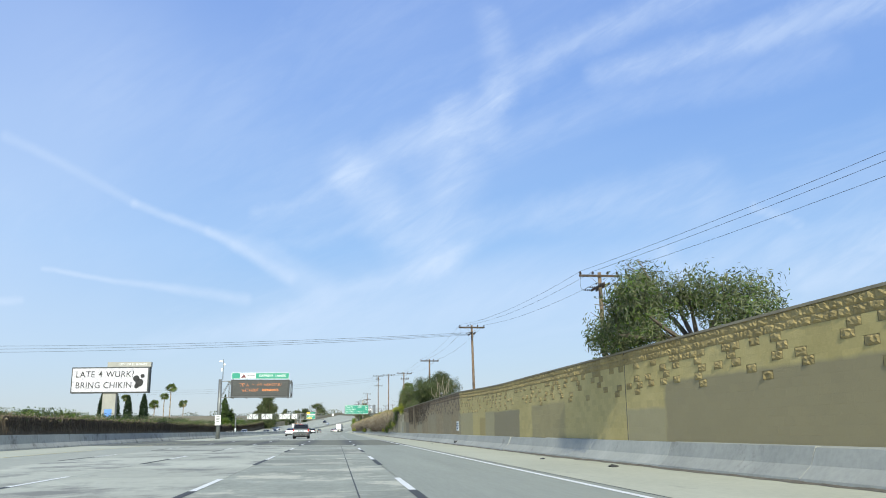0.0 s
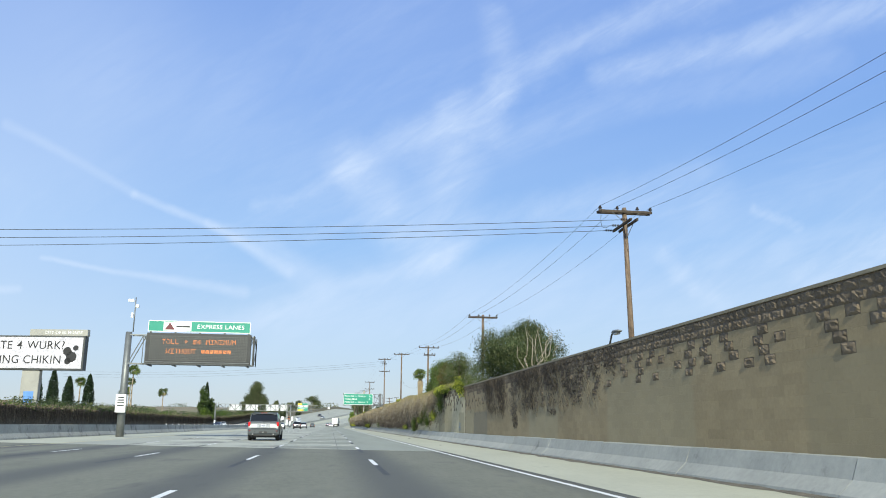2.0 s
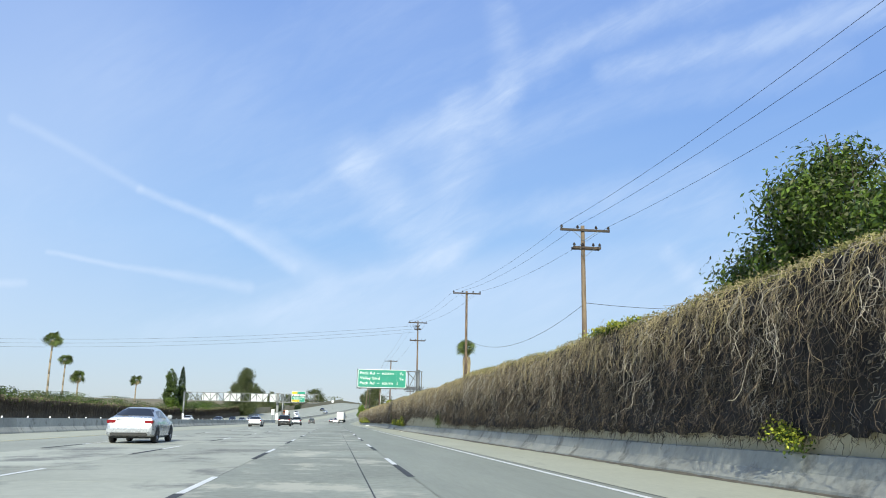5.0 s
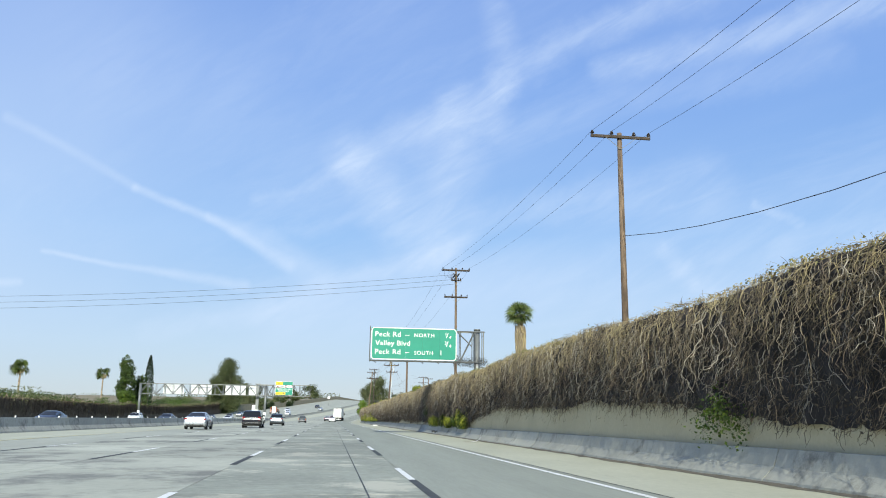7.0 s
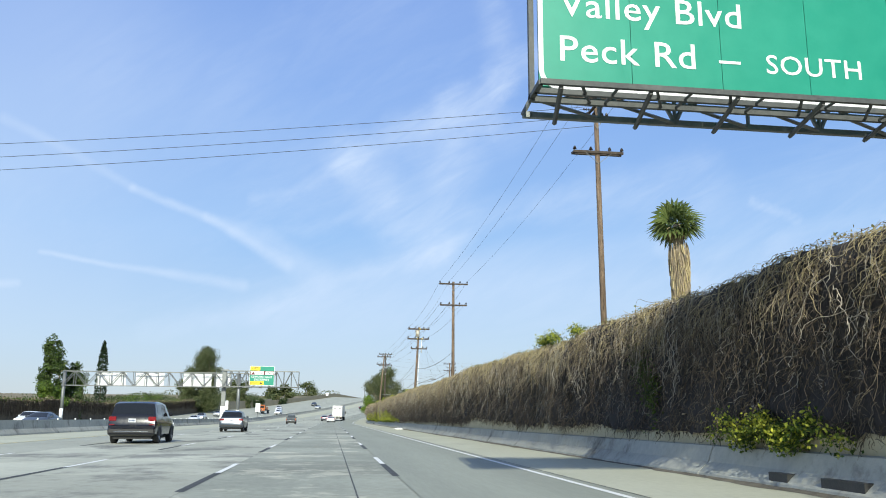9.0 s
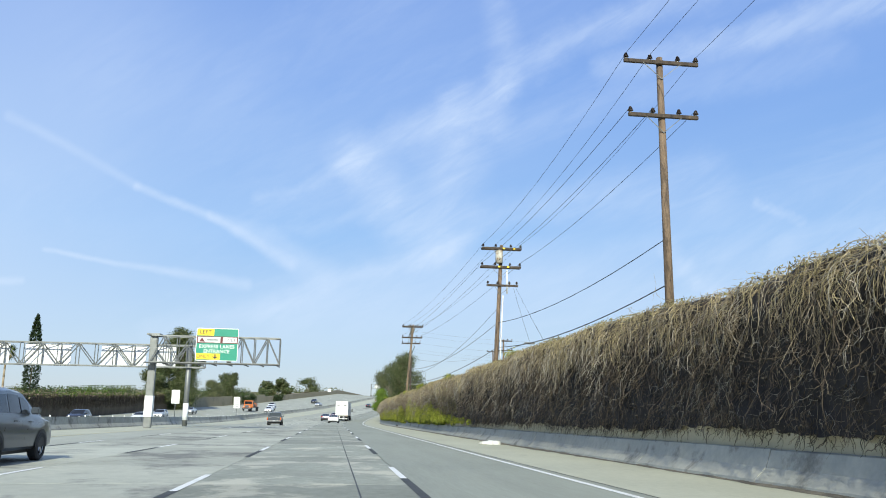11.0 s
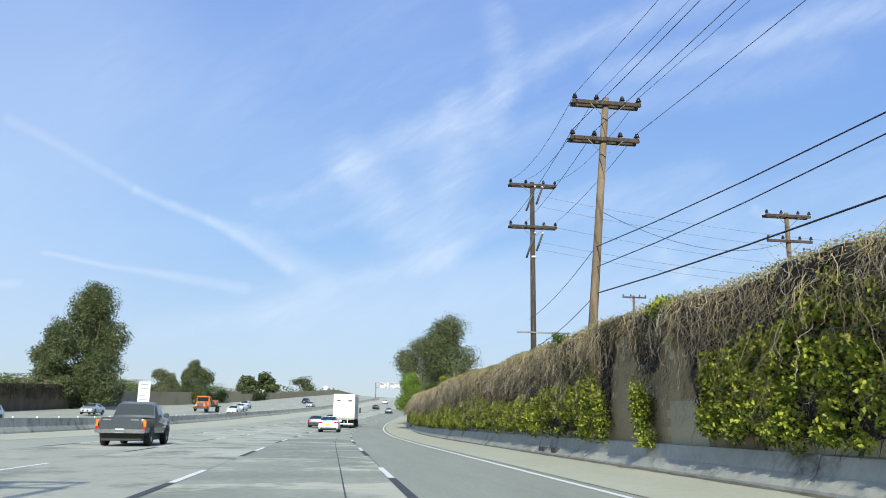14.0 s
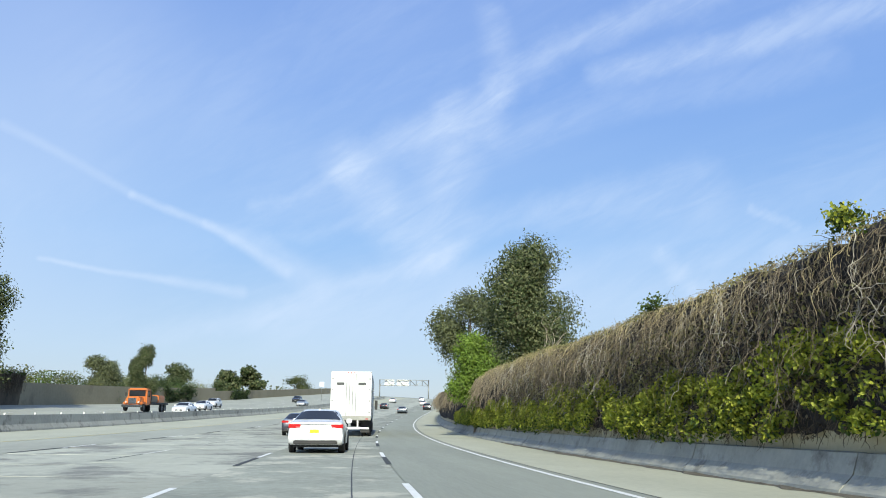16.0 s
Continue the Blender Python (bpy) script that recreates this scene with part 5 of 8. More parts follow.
def truss(parent, x0, x1, y0, y1, z0, z1, bays, chord=0.07, web=0.04, light=None):
    m = light or M_STEEL
    for y in (y0, y1):
        for z in (z0, z1):
            simple("chord", lambda b: box(b, x0, x1, y - chord / 2, y + chord / 2, z - chord / 2, z + chord / 2), m, parent)
    for i in range(bays):
        a, b = x0 + (x1 - x0) * i / bays, x0 + (x1 - x0) * (i + 1) / bays
        for y in (y0, y1):
            up = i % 2 == 0
            simple("diagonal", lambda bb: rod(bb, (a, y, z0 if up else z1), (b, y, z1 if up else z0), web, n=5), m, parent)
            simple("post", lambda bb: rod(bb, (b, y, z0), (b, y, z1), web * 0.9, n=5), m, parent)
        for z in (z0, z1):
            simple("cross_brace", lambda bb: rod(bb, (a, y0, z), (b, y1, z), web * 0.8, n=5), m, parent)


# the message sign on its cantilever
vms = thing("message_sign", (0.12, 115.3, -0.22), "black electronic message sign with amber dots on a steel cantilever", "road sign")
truss(vms, -15.6, -6.2, 0.45, 1.35, 5.75, 7.95, 9)
simple("column", lambda b: rod(b, (-15.8, 0.9, 0), (-15.8, 0.9, 8.2), 0.30, 0.24, n=14), M_STEEL, vms, "grey steel column")
simple("base_plate", lambda b: box(b, -16.3, -15.3, 0.4, 1.4, 0, 0.06), M_STEEL, vms)
simple("display_case", lambda b: box(b, -14.25, -6.35, 0.0, 0.42, 5.72, 8.10, 0.03), M_VMS, vms, "black display case")
simple("display_face", lambda b: box(b, -13.98, -6.62, -0.015, 0.01, 5.98, 7.90), M_VMS_CELL, vms, "dotted display face")
bm = bmesh.new()
for i in range(1, 60):
    x = -13.98 + 7.36 * i / 60
    box(bm, x - 0.012, x + 0.012, -0.03, -0.016, 5.98, 7.90)
for k in range(1, 16):
    z = 5.98 + 1.92 * k / 16
    box(bm, -13.98, -6.62, -0.034, -0.018, z - 0.012, z + 0.012)
part("display_grid", bm, M_VMS, vms, "fine black grid over the display")
FONT5 = {"T": "11111 00100 00100 00100 00100 00100 00100", "O": "01110 10001 10001 10001 10001 10001 01110", "L": "10000 10000 10000 10000 10000 10000 11111",
         "+": "00000 00100 00100 11111 00100 00100 00000", "$": "00100 01111 10100 01110 00101 11110 00100", "4": "00010 00110 01010 10010 11111 00010 00010",
         "M": "10001 11011 10101 10101 10001 10001 10001", "I": "11111 00100 00100 00100 00100 00100 11111", "N": "10001 11001 10101 10101 10011 10001 10001",
         "U": "10001 10001 10001 10001 10001 10001 01110", "W": "10001 10001 10001 10101 10101 11011 10001", "H": "10001 10001 10001 11111 10001 10001 10001", " ": "00000 " * 7}


def dots(text, cx, z_top, cell, parent):
    bm = bmesh.new()
    w = len(text) * 6 * cell
    for i, ch in enumerate(text):
        pat = FONT5.get(ch, "00000 " * 7).split()
        for r, row in enumerate(pat):
            for c, bit in enumerate(row):
                if bit == "1" or ch == "#" and 1 <= r <= 5:
                    x, z = cx - w / 2 + (i * 6 + c) * cell, z_top - r * cell
                    box(bm, x, x + cell * 0.62, -0.042, -0.036, z - cell * 0.62, z)
    return tagged(part("message_line", bm, M_AMBER, parent, "lit amber message line"), kind="stuff")


dots("TOLL + $4 MINIMUM", -10.25, 7.62, 0.055, vms)
dots("WITHOUT #######", -10.25, 6.88, 0.055, vms)
simple("header_panel", lambda b: plate(b, 7.75, 0.86, 0.06, -0.02, 0.05, -10.32, 8.62), M_SIGN, vms, "green header panel")
simple("header_border", lambda b: rim(b, 7.75, 0.86, 0.06, 0.05, -0.026, 0.0, -10.32, 8.62), M_SIGN_WHITE, vms, "white border")
simple("logo_panel", lambda b: box(b, -13.05, -10.95, -0.035, -0.02, 8.28, 8.96), M_SIGN_WHITE, vms, "white logo panel")


def triangle(bm, x0, x1, z0, z1, y):
    v = [bm.verts.new(p) for p in ((x0, y, z0), (x1, y, z0), ((x0 + x1) / 2, y, z1))]
    w = [bm.verts.new((c.co.x, y + 0.01, c.co.z)) for c in v]
    bm.faces.new(v)
    for i in range(3):
        bm.faces.new((v[(i + 1) % 3], v[i], w[i], w[(i + 1) % 3]))


simple("logo_mark", lambda b: triangle(b, -12.95, -12.2, 8.36, 8.90, -0.046), M_SIGN_RED, vms, "dark red triangular mark")
simple("logo_bar", lambda b: box(b, -12.1, -11.05, -0.044, -0.034, 8.55, 8.68), M_SIGN_BLACK, vms)
face_text("lettering", "EXPRESS", 0.46, -9.55, 8.62, -0.03, M_SIGN_WHITE, vms, wide=1.08)
face_text("lettering", "LANES", 0.46, -7.65, 8.62, -0.03, M_SIGN_WHITE, vms, wide=1.08)
for i in range(5):
    x = -14.0 + i * 1.86
    simple("bracket", lambda b: box(b, x - 0.06, x + 0.06, 0.06, 0.16, 8.08, 8.95), M_STEEL_DARK, vms)
    simple("outrigger", lambda b: box(b, x - 0.05, x + 0.05, -0.5, 1.3, 5.58, 5.68), M_STEEL_DARK, vms)
simple("catwalk", lambda b: box(b, -14.3, -6.3, -0.5, 0.0, 5.66, 5.72), M_STEEL_DARK, vms, "narrow steel catwalk")
simple("light_rail", lambda b: rod(b, (-14.2, -0.45, 5.82), (-6.4, -0.45, 5.82), 0.035, n=6), M_STEEL, vms)
simple("end_frame", lambda b: [rod(b, (-6.15, 0.4, 5.7), (-6.15, 0.4, 8.05), 0.05, n=6), rod(b, (-6.05, 1.4, 5.7), (-6.05, 1.4, 7.9), 0.045, n=6), rod(b, (-6.1, 0.4, 5.7), (-6.05, 1.4, 7.0), 0.03, n=5), rod(b, (-6.05, 1.4, 7.0), (-6.1, 0.4, 8.0), 0.03, n=5)], M_STEEL_DARK, vms)
mast = simple("camera_mast", lambda b: rod(b, (-15.5, 0.9, 8.2), (-15.5, 0.9, 10.95), 0.05, 0.04, n=8), M_STEEL, vms, "slim mast with traffic cameras")
simple("traffic_camera", lambda b: box(b, -16.05, -15.6, 0.75, 1.0, 10.55, 10.78, 0.04), M_SIGN_WHITE, mast)
simple("traffic_camera", lambda b: box(b, -15.45, -15.2, 0.75, 1.0, 10.1, 10.36, 0.04), M_SIGN_WHITE, mast)
simple("antenna_box", lambda b: box(b, -15.75, -15.58, 0.75, 0.95, 9.3, 9.7, 0.02), M_SIGN_WHITE, mast)
simple("notice", lambda b: plate(b, 0.75, 1.35, 0.04, 0.30, 0.33, -15.8, 2.7), M_SIGN_WHITE, vms, "white notice with illegible lines")
for k in range(4):
    simple("notice_line", lambda b: box(b, -16.05, -15.55, 0.288, 0.298, 3.1 - 0.2 * k, 3.19 - 0.2 * k), M_SIGN_BLACK, vms)

# the green exit guide sign
guide = thing("guide_sign", (0, 234.95, 0), "large green freeway guide sign with white lettering on a single post", "road sign")
for i in range(5):
    x0 = 2.72 + 6.5 * i / 5
    simple("panel", lambda b: box(b, x0 + 0.004, x0 + 1.296, -0.02, 0.04, 5.47 if 0 < i < 4 else 5.5, 7.87), M_SIGN, guide)
simple("border", lambda b: rim(b, 6.5, 2.42, 0.26, 0.065, -0.028, 0.0, 5.97, 6.68), M_SIGN_WHITE, guide, "white border")
for text, size, x, z, al in (("Peck Rd", 0.53, 3.02, 7.36, "LEFT"), ("–", 0.56, 5.28, 7.36, "LEFT"), ("NORTH", 0.40, 5.98, 7.33, "LEFT"), ("Valley Blvd", 0.53, 3.02, 6.70, "LEFT"), ("Peck Rd", 0.53, 3.02, 6.04, "LEFT"),
                             ("–", 0.56, 5.28, 6.04, "LEFT"), ("SOUTH", 0.40, 5.98, 6.01, "LEFT"), ("1", 0.36, 8.42, 7.46, "RIGHT"), ("/", 0.56, 8.58, 7.36, "RIGHT"), ("4", 0.36, 8.82, 7.24, "RIGHT"), ("3", 0.36, 8.44, 6.80, "RIGHT"), ("/", 0.56, 8.58, 6.70, "RIGHT"), ("4", 0.36, 8.82, 6.58, "RIGHT"), ("1", 0.50, 8.05, 6.04, "RIGHT")):
    face_text("lettering", text, size, x, z, -0.0245, M_SIGN_WHITE, guide, al, 1.08)
truss(guide, 2.7, 10.7, 0.25, 0.85, 5.42, 7.75, 7, 0.08, 0.035)
simple("sign_post", lambda b: rod(b, (10.9, 0.55, 0), (10.9, 0.55, 7.9), 0.24, 0.22, n=16), M_STEEL, guide, "grey round steel post")
simple("post_cap", lambda b: rod(b, (10.9, 0.55, 7.9), (10.9, 0.55, 7.98), 0.26, n=16), M_STEEL, guide)
simple("end_frame", lambda b: [rod(b, (11.35, y, 5.4), (11.35, y, 7.75), 0.04, n=6) for y in (0.2, 0.9)] + [rod(b, (10.45, 0.2, 5.4), (10.45, 0.2, 7.75), 0.04, n=6), rod(b, (10.45, 0.2, 6.6), (9.3, 0.2, 7.7), 0.05, n=6), rod(b, (10.3, 0.9, 7.75), (11.45, 0.2, 7.75), 0.04, n=6), rod(b, (9.2, 0.2, 7.75), (11.4, 0.2, 7.75), 0.05, n=6), rod(b, (9.2, 0.2, 5.42), (11.4, 0.2, 5.42), 0.06, n=6)], M_STEEL, guide)
for yy in (-0.46, -0.16, 0.14):
    simple("catwalk_rail", lambda b: box(b, 2.62, 9.3, yy - 0.03, yy + 0.03, 5.33, 5.40), M_STEEL_DARK, guide, "dark steel rail under the sign")
for i in range(14):
    x = 2.66 + i * 0.505
    simple("catwalk_bar", lambda b: rod(b, (x, -0.46, 5.36), (x + (0.3 if i % 2 else 0.0), 0.14, 5.36), 0.022, n=5), M_STEEL_DARK, guide)
simple("side_frame", lambda b: [box(b, 2.60, 2.67, 0.02, 0.10, 5.3, 7.95), box(b, 2.60, 2.66, -0.46, 0.12, 5.33, 5.39)], M_STEEL_DARK, guide, "dark upright beside the panel")
for i in range(6):
    x = 2.9 + i * 1.2
    simple("outrigger", lambda b: rod(b, (x, -0.44, 5.32), (x + 0.25, 0.8, 5.30), 0.035, n=5), M_STEEL_DARK, guide)
wr = np.random.default_rng(4)
pw = np.zeros((120, 12, 3))
ang = np.linspace(0, 2.4 * math.pi, 12)[None, :] + wr.random((120, 1)) * 6
rad = wr.uniform(0.08, 0.26, (120, 1))
pw[..., 0] = wr.uniform(9.2, 11.6, (120, 1)) + rad * np.cos(ang)
pw[..., 2] = 5.45 + wr.normal(scale=0.12, size=(120, 1)) + rad * np.sin(ang)
pw[..., 1] = 0.3 + wr.normal(scale=0.25, size=(120, 1)) + 0.1 * ang / 6
v, f = tubes(pw, np.full(120, 0.008))
mesh_np("razor_wire", v, f, M_STEEL_DARK, guide, "tangled coils of wire round the truss end")

# the express lanes gantry
gantry = thing("gantry_sign", pose(0, 347.5, 0) @ Matrix.Diagonal((1, 1, 1.03, 1)), "steel truss cantilever carrying a green express lanes sign", "road sign")
truss(gantry, -15.6, -4.75, 0.25, 1.35, 5.35, 7.55, 10, 0.10, 0.05)
simple("column", lambda b: box(b, -15.75, -15.15, 0.5, 1.1, 0.0, 7.7, 0.06), M_STEEL, gantry, "grey box column")
simple("column_cap", lambda b: box(b, -16.0, -14.9, 0.2, 1.4, 7.6, 7.72), M_STEEL, gantry)
simple("white_wrap", lambda b: box(b, -15.78, -15.12, 0.47, 1.13, 0.9, 2.6), M_SIGN_WHITE, gantry)
simple("panel", lambda b: plate(b, 3.55, 2.72, 0.16, -0.03, 0.05, -10.05, 6.88), M_SIGN, gantry, "green sign panel")
simple("border", lambda b: rim(b, 3.55, 2.72, 0.16, 0.05, -0.038, 0.0, -10.05, 6.88), M_SIGN_WHITE, gantry, "white border")
simple("yellow_panel", lambda b: plate(b, 1.42, 0.56, 0.1, -0.05, -0.03, -11.05, 7.90), M_SIGN_YELLOW, gantry, "yellow panel reading left")
simple("yellow_panel", lambda b: plate(b, 2.0, 0.50, 0.05, -0.05, -0.03, -10.75, 5.88), M_SIGN_YELLOW, gantry, "yellow panel with a black arrow")
simple("logo_band", lambda b: box(b, -11.78, -8.32, -0.045, -0.03, 6.98, 7.56), M_SIGN_RED, gantry, "dark band behind the logo")
simple("logo_panel", lambda b: box(b, -11.68, -9.80, -0.056, -0.044, 7.05, 7.49), M_SIGN_WHITE, gantry)
simple("logo_mark", lambda b: triangle(b, -11.6, -11.05, 7.09, 7.46, -0.068), M_SIGN_RED, gantry, "dark red triangular mark")
simple("logo_bar", lambda b: box(b, -10.95, -9.95, -0.066, -0.056, 7.20, 7.32), M_STEEL, gantry)
simple("white_panel", lambda b: box(b, -9.58, -8.42, -0.056, -0.044, 7.05, 7.49), M_SIGN_WHITE, gantry)
face_text("lettering", "LEFT", 0.42, -11.05, 7.90, -0.054, M_SIGN_BLACK, gantry, wide=1.1)
face_text("lettering", "ONLY", 0.36, -9.0, 7.27, -0.060, M_SIGN_BLACK, gantry, wide=1.05)
face_text("lettering", "EXPRESS LANES", 0.42, -10.05, 6.70, -0.042, M_SIGN_WHITE, gantry, wide=0.98)
face_text("lettering", "ENTRANCE", 0.42, -10.05, 6.30, -0.042, M_SIGN_WHITE, gantry, wide=0.98)
face_text("lettering", "ONLY", 0.38, -11.15, 5.88, -0.054, M_SIGN_BLACK, gantry, wide=1.05)


def arrow(b):
    box(b, -10.22, -10.10, -0.062, -0.05, 5.86, 6.06)
    v = [b.verts.new(p) for p in ((-10.46, -0.06, 5.92), (-10.16, -0.06, 5.68), (-9.86, -0.06, 5.92), (-10.16, -0.06, 5.84))]
    b.faces.new(v)


simple("arrow", arrow, M_SIGN_BLACK, gantry, "black down arrow")
simple("catwalk", lambda b: box(b, -15.9, -4.7, -0.6, 0.2, 5.24, 5.30), M_STEEL_DARK, gantry)
for i in range(8):
    x = -14.5 + i * 1.35
    simple("outrigger", lambda b: rod(b, (x, -0.55, 5.27), (x + 0.3, 1.3, 5.20), 0.05, n=5), M_STEEL_DARK, gantry)
back = thing("sign_gantry", (0, 362.6, 0), "long steel truss gantry with the backs of white signs", "gantry")
truss(back, -42.5, -13.4, 0.2, 1.3, 5.95, 8.2, 16, 0.11, 0.06)
for x, z1 in ((-15.0, 8.2), (-42.3, 8.2)):
    simple("column", lambda b: rod(b, (x, 0.75, 0), (x, 0.75, z1), 0.26, n=12), M_STEEL, back, "round grey steel column")
    simple("white_wrap", lambda b: rod(b, (x, 0.75, 0.6), (x, 0.75, 2.3), 0.275, n=12), M_SIGN_WHITE, back)
for x0, x1 in ((-37.5, -33.0), (-31.5, -27.0), (-24.0, -19.5), (-18.8, -16.5)):
    simple("sign_back", lambda b: box(b, x0, x1, 1.42, 1.50, 5.9, 8.1), M_SIGN_WHITE, back, "pale back of a sign")
far_g = thing("sign_gantry", on_road(0, 735, 0), "distant steel gantry carrying pale sign backs", "gantry")
truss(far_g, -24, -4, 0.2, 1.2, 5.5, 7.8, 8, 0.14, 0.08)
for x in (-24, -3.9):
    simple("column", lambda b: rod(b, (x, 0.7, -2), (x, 0.7, 7.9), 0.25, n=10), M_STEEL, far_g)
for x0, x1 in ((-22, -18), (-17, -12)):
    simple("sign_back", lambda b: box(b, x0, x1, 1.25, 1.32, 5.3, 8.0), M_SIGN_WHITE, far_g)

# small signs in the median and on the wall
def post_sign(x, y, w, z0, z1, label, lines, name="regulatory_sign"):
    s = thing(name, on_road(x, y, 0), label, "road sign", "median signs")
    simple("post", lambda b: rod(b, (0, 0.06, 0), (0, 0.06, z1), 0.045, n=8), M_STEEL, s)
    simple("panel", lambda b: plate(b, w, z1 - z0, 0.05, 0, 0.012, 0, (z0 + z1) / 2), M_SIGN_WHITE, s)
    for k in range(lines):
        zz = z1 - (k + 0.7) * (z1 - z0) / (lines + 0.5)
        simple("line_of_writing", lambda b: box(b, -w * 0.36, w * 0.36, -0.008, -0.002, zz - 0.05, zz + 0.03), M_STEEL, s)
    return s


post_sign(-18.74, 377.8, 0.95, 2.45, 4.05, "white regulatory sign on a post in the median", 0)
post_sign(-18.74, 432.0, 1.1, 2.2, 4.2, "white regulatory sign with illegible lines on the median", 5)
post_sign(-30.0, 640.0, 1.3, 4.0, 5.3, "distant pale diamond sign beside the far wall", 0)
ws = thing("wall_notice", (FACE - 0.012, 55.9, 0.95), "small weathered white notice with three blue lines on the block wall", "sign")
ws.rotation_euler = (0, 0, radians(-90))
simple("panel", lambda b: plate(b, 1.0, 0.62, 0.02, -0.012, 0.0, 0, 0.25), M_SIGN_WHITE, ws, "weathered white panel")
M_SIGN_BLUE = surface("faded_blue_lettering", (0.05, 0.09, 0.16), (0.09, 0.14, 0.22), rough=0.6, bump=0)
for k, (text, sz) in enumerate((("DURFEE ROAD", 0.13), ("UNDERCROSSING", 0.11))):
    lettering("lettering", text, sz, pose(0, -0.016, 0.40 - 0.14 * k, 90, 0, 0), M_SIGN_BLUE, ws)
simple("line_of_writing", lambda b: box(b, -0.3, 0.3, -0.018, -0.012, 0.05, 0.14), M_SIGN_BLUE, ws)
M_SPRAY = surface("blue_spray_paint", (0.10, 0.20, 0.33), (0.16, 0.28, 0.42), rough=0.8, bump=0)
g = thing("graffiti", (FACE - 0.012, 102.9, 1.05), "faded blue spray-paint scrawl on the block wall", "graffiti")
for k, sh in enumerate((((0, 0.2), (-0.2, 0.28), (-0.25, 0.1), (-0.05, 0.02), (-0.1, -0.18), (-0.28, -0.12)), ((0.08, 0.22), (0.05, -0.15), (0.2, -0.12), (0.24, 0.2)), ((0.32, 0.22), (0.3, -0.12), (0.48, -0.1)), ((0.5, 0.24), (0.62, 0.05), (0.5, -0.2), (0.72, -0.25)), ((-0.36, -0.26), (0.1, -0.34), (0.66, -0.28)))):
    bm = bmesh.new()
    for p, q in zip(sh, sh[1:]):
        rod(bm, (0, -p[0], p[1] * 0.8), (0, -q[0], q[1] * 0.8), 0.016, n=4)
    for vv in bm.verts:
        vv.co.x *= 0.25
    part("stroke", bm, M_SPRAY, g)
near_g = thing("exit_sign", on_road(10.2, 590, 0), "small green exit sign beyond the vined wall", "road sign")
simple("post", lambda b: rod(b, (0, 0.1, -2), (0, 0.1, 5.0), 0.08, n=8), M_STEEL, near_g)
simple("panel", lambda b: box(b, -1.1, 1.1, 0, 0.05, 3.2, 5.0), M_SIGN, near_g)
simple("line_of_writing", lambda b: [box(b, -0.8, 0.8, -0.01, 0.0, 4.3, 4.6), box(b, -0.6, 0.6, -0.01, 0.0, 3.6, 3.9)], M_SIGN_WHITE, near_g)

# billboard
M_BILL = surface("speckled_billboard_sheet", (0.42, 0.41, 0.45), (0.72, 0.71, 0.74), scale=2.5, detail_scale=7, contrast=(0.42, 0.55), rough=0.6, bump=0)
M_BILL_GREEN = surface("dark_green_billboard_sheet", (0.02, 0.10, 0.08), (0.05, 0.17, 0.13), scale=0.6, detail_scale=2, rough=0.6, bump=0)
M_BLUE = surface("blue_panel", (0.10, 0.25, 0.60), (0.16, 0.34, 0.70), rough=0.5, bump=0)
bill = thing("billboard", pose(-54, 206.5, 0, 0, 0, -8), "large roadside billboard with black hand lettering on a pale pillar", "billboard")
simple("case", lambda b: box(b, -9.4, 9.4, 0.12, 1.6, 10.2, 16.4, 0.05), M_STEEL_DARK, bill, "dark case")
simple("screen", lambda b: box(b, -9.1, 9.1, 0.02, 0.11, 10.5, 16.1), M_BILL, bill, "pale speckled poster")
face_text("lettering", "LATE 4 WURK?", 2.1, -1.2, 14.6, 0.0, M_SIGN_BLACK, bill, wide=0.95)
face_text("lettering", "BRING CHIKIN", 2.1, -1.4, 12.0, 0.0, M_SIGN_BLACK, bill, wide=0.95)
bm = bmesh.new()
for cx, cz, r in ((6.4, 13.6, 0.8), (7.2, 12.6, 1.0), (6.6, 11.8, 0.6), (7.9, 14.2, 0.5)):
    bmesh.ops.create_circle(bm, cap_ends=True, segments=9, radius=r, matrix=Matrix.Translation((cx, 0.0, cz)) @ Matrix.Rotation(radians(90), 4, "X"))
part("dark_shapes", bm, M_SIGN_BLACK, bill, "plain black shapes")
simple("header", lambda b: box(b, -1.0, 9.6, 0.4, 1.5, 16.4, 17.6, 0.05), M_CONCRETE, bill, "pale header board")
face_text("lettering", "CITY OF EL MONTE", 0.75, 5.2, 17.0, 0.38, M_SIGN_WHITE, bill)
simple("pillar", lambda b: box(b, -1.6, 1.6, 0.4, 1.5, 0, 10.3, 0.06), M_CONCRETE, bill, "pale pillar with panels")
simple("blue_panel", lambda b: box(b, -0.9, 0.9, 0.36, 0.41, 3.0, 6.4), M_BLUE, bill)

# ---- utility poles and wires ----
M_POLE = surface("weathered_pole_wood", (0.085, 0.060, 0.042), (0.235, 0.165, 0.108), scale=1.6, detail_scale=14, stretch=(5, 5, 0.7), rough=0.9, bump=0.6, contrast=(0.40, 0.60), stain=(0.045, 0.034, 0.026), stain_at=(0.54, 0.66), stain_scale=1.8)
M_POLE_DARK = surface("dark_creosoted_wood", (0.035, 0.027, 0.022), (0.085, 0.064, 0.046), scale=1.4, detail_scale=14, stretch=(5, 5, 0.7), rough=0.85, bump=0.6, contrast=(0.40, 0.60), stain=(0.20, 0.14, 0.08), stain_at=(0.60, 0.68), stain_scale=1.5)
M_POLE_PALE = surface("new_pale_pole_wood", (0.112, 0.082, 0.054), (0.255, 0.19, 0.124), scale=1.2, detail_scale=14, stretch=(5, 5, 0.6), rough=0.9, bump=0.6, contrast=(0.40, 0.60))
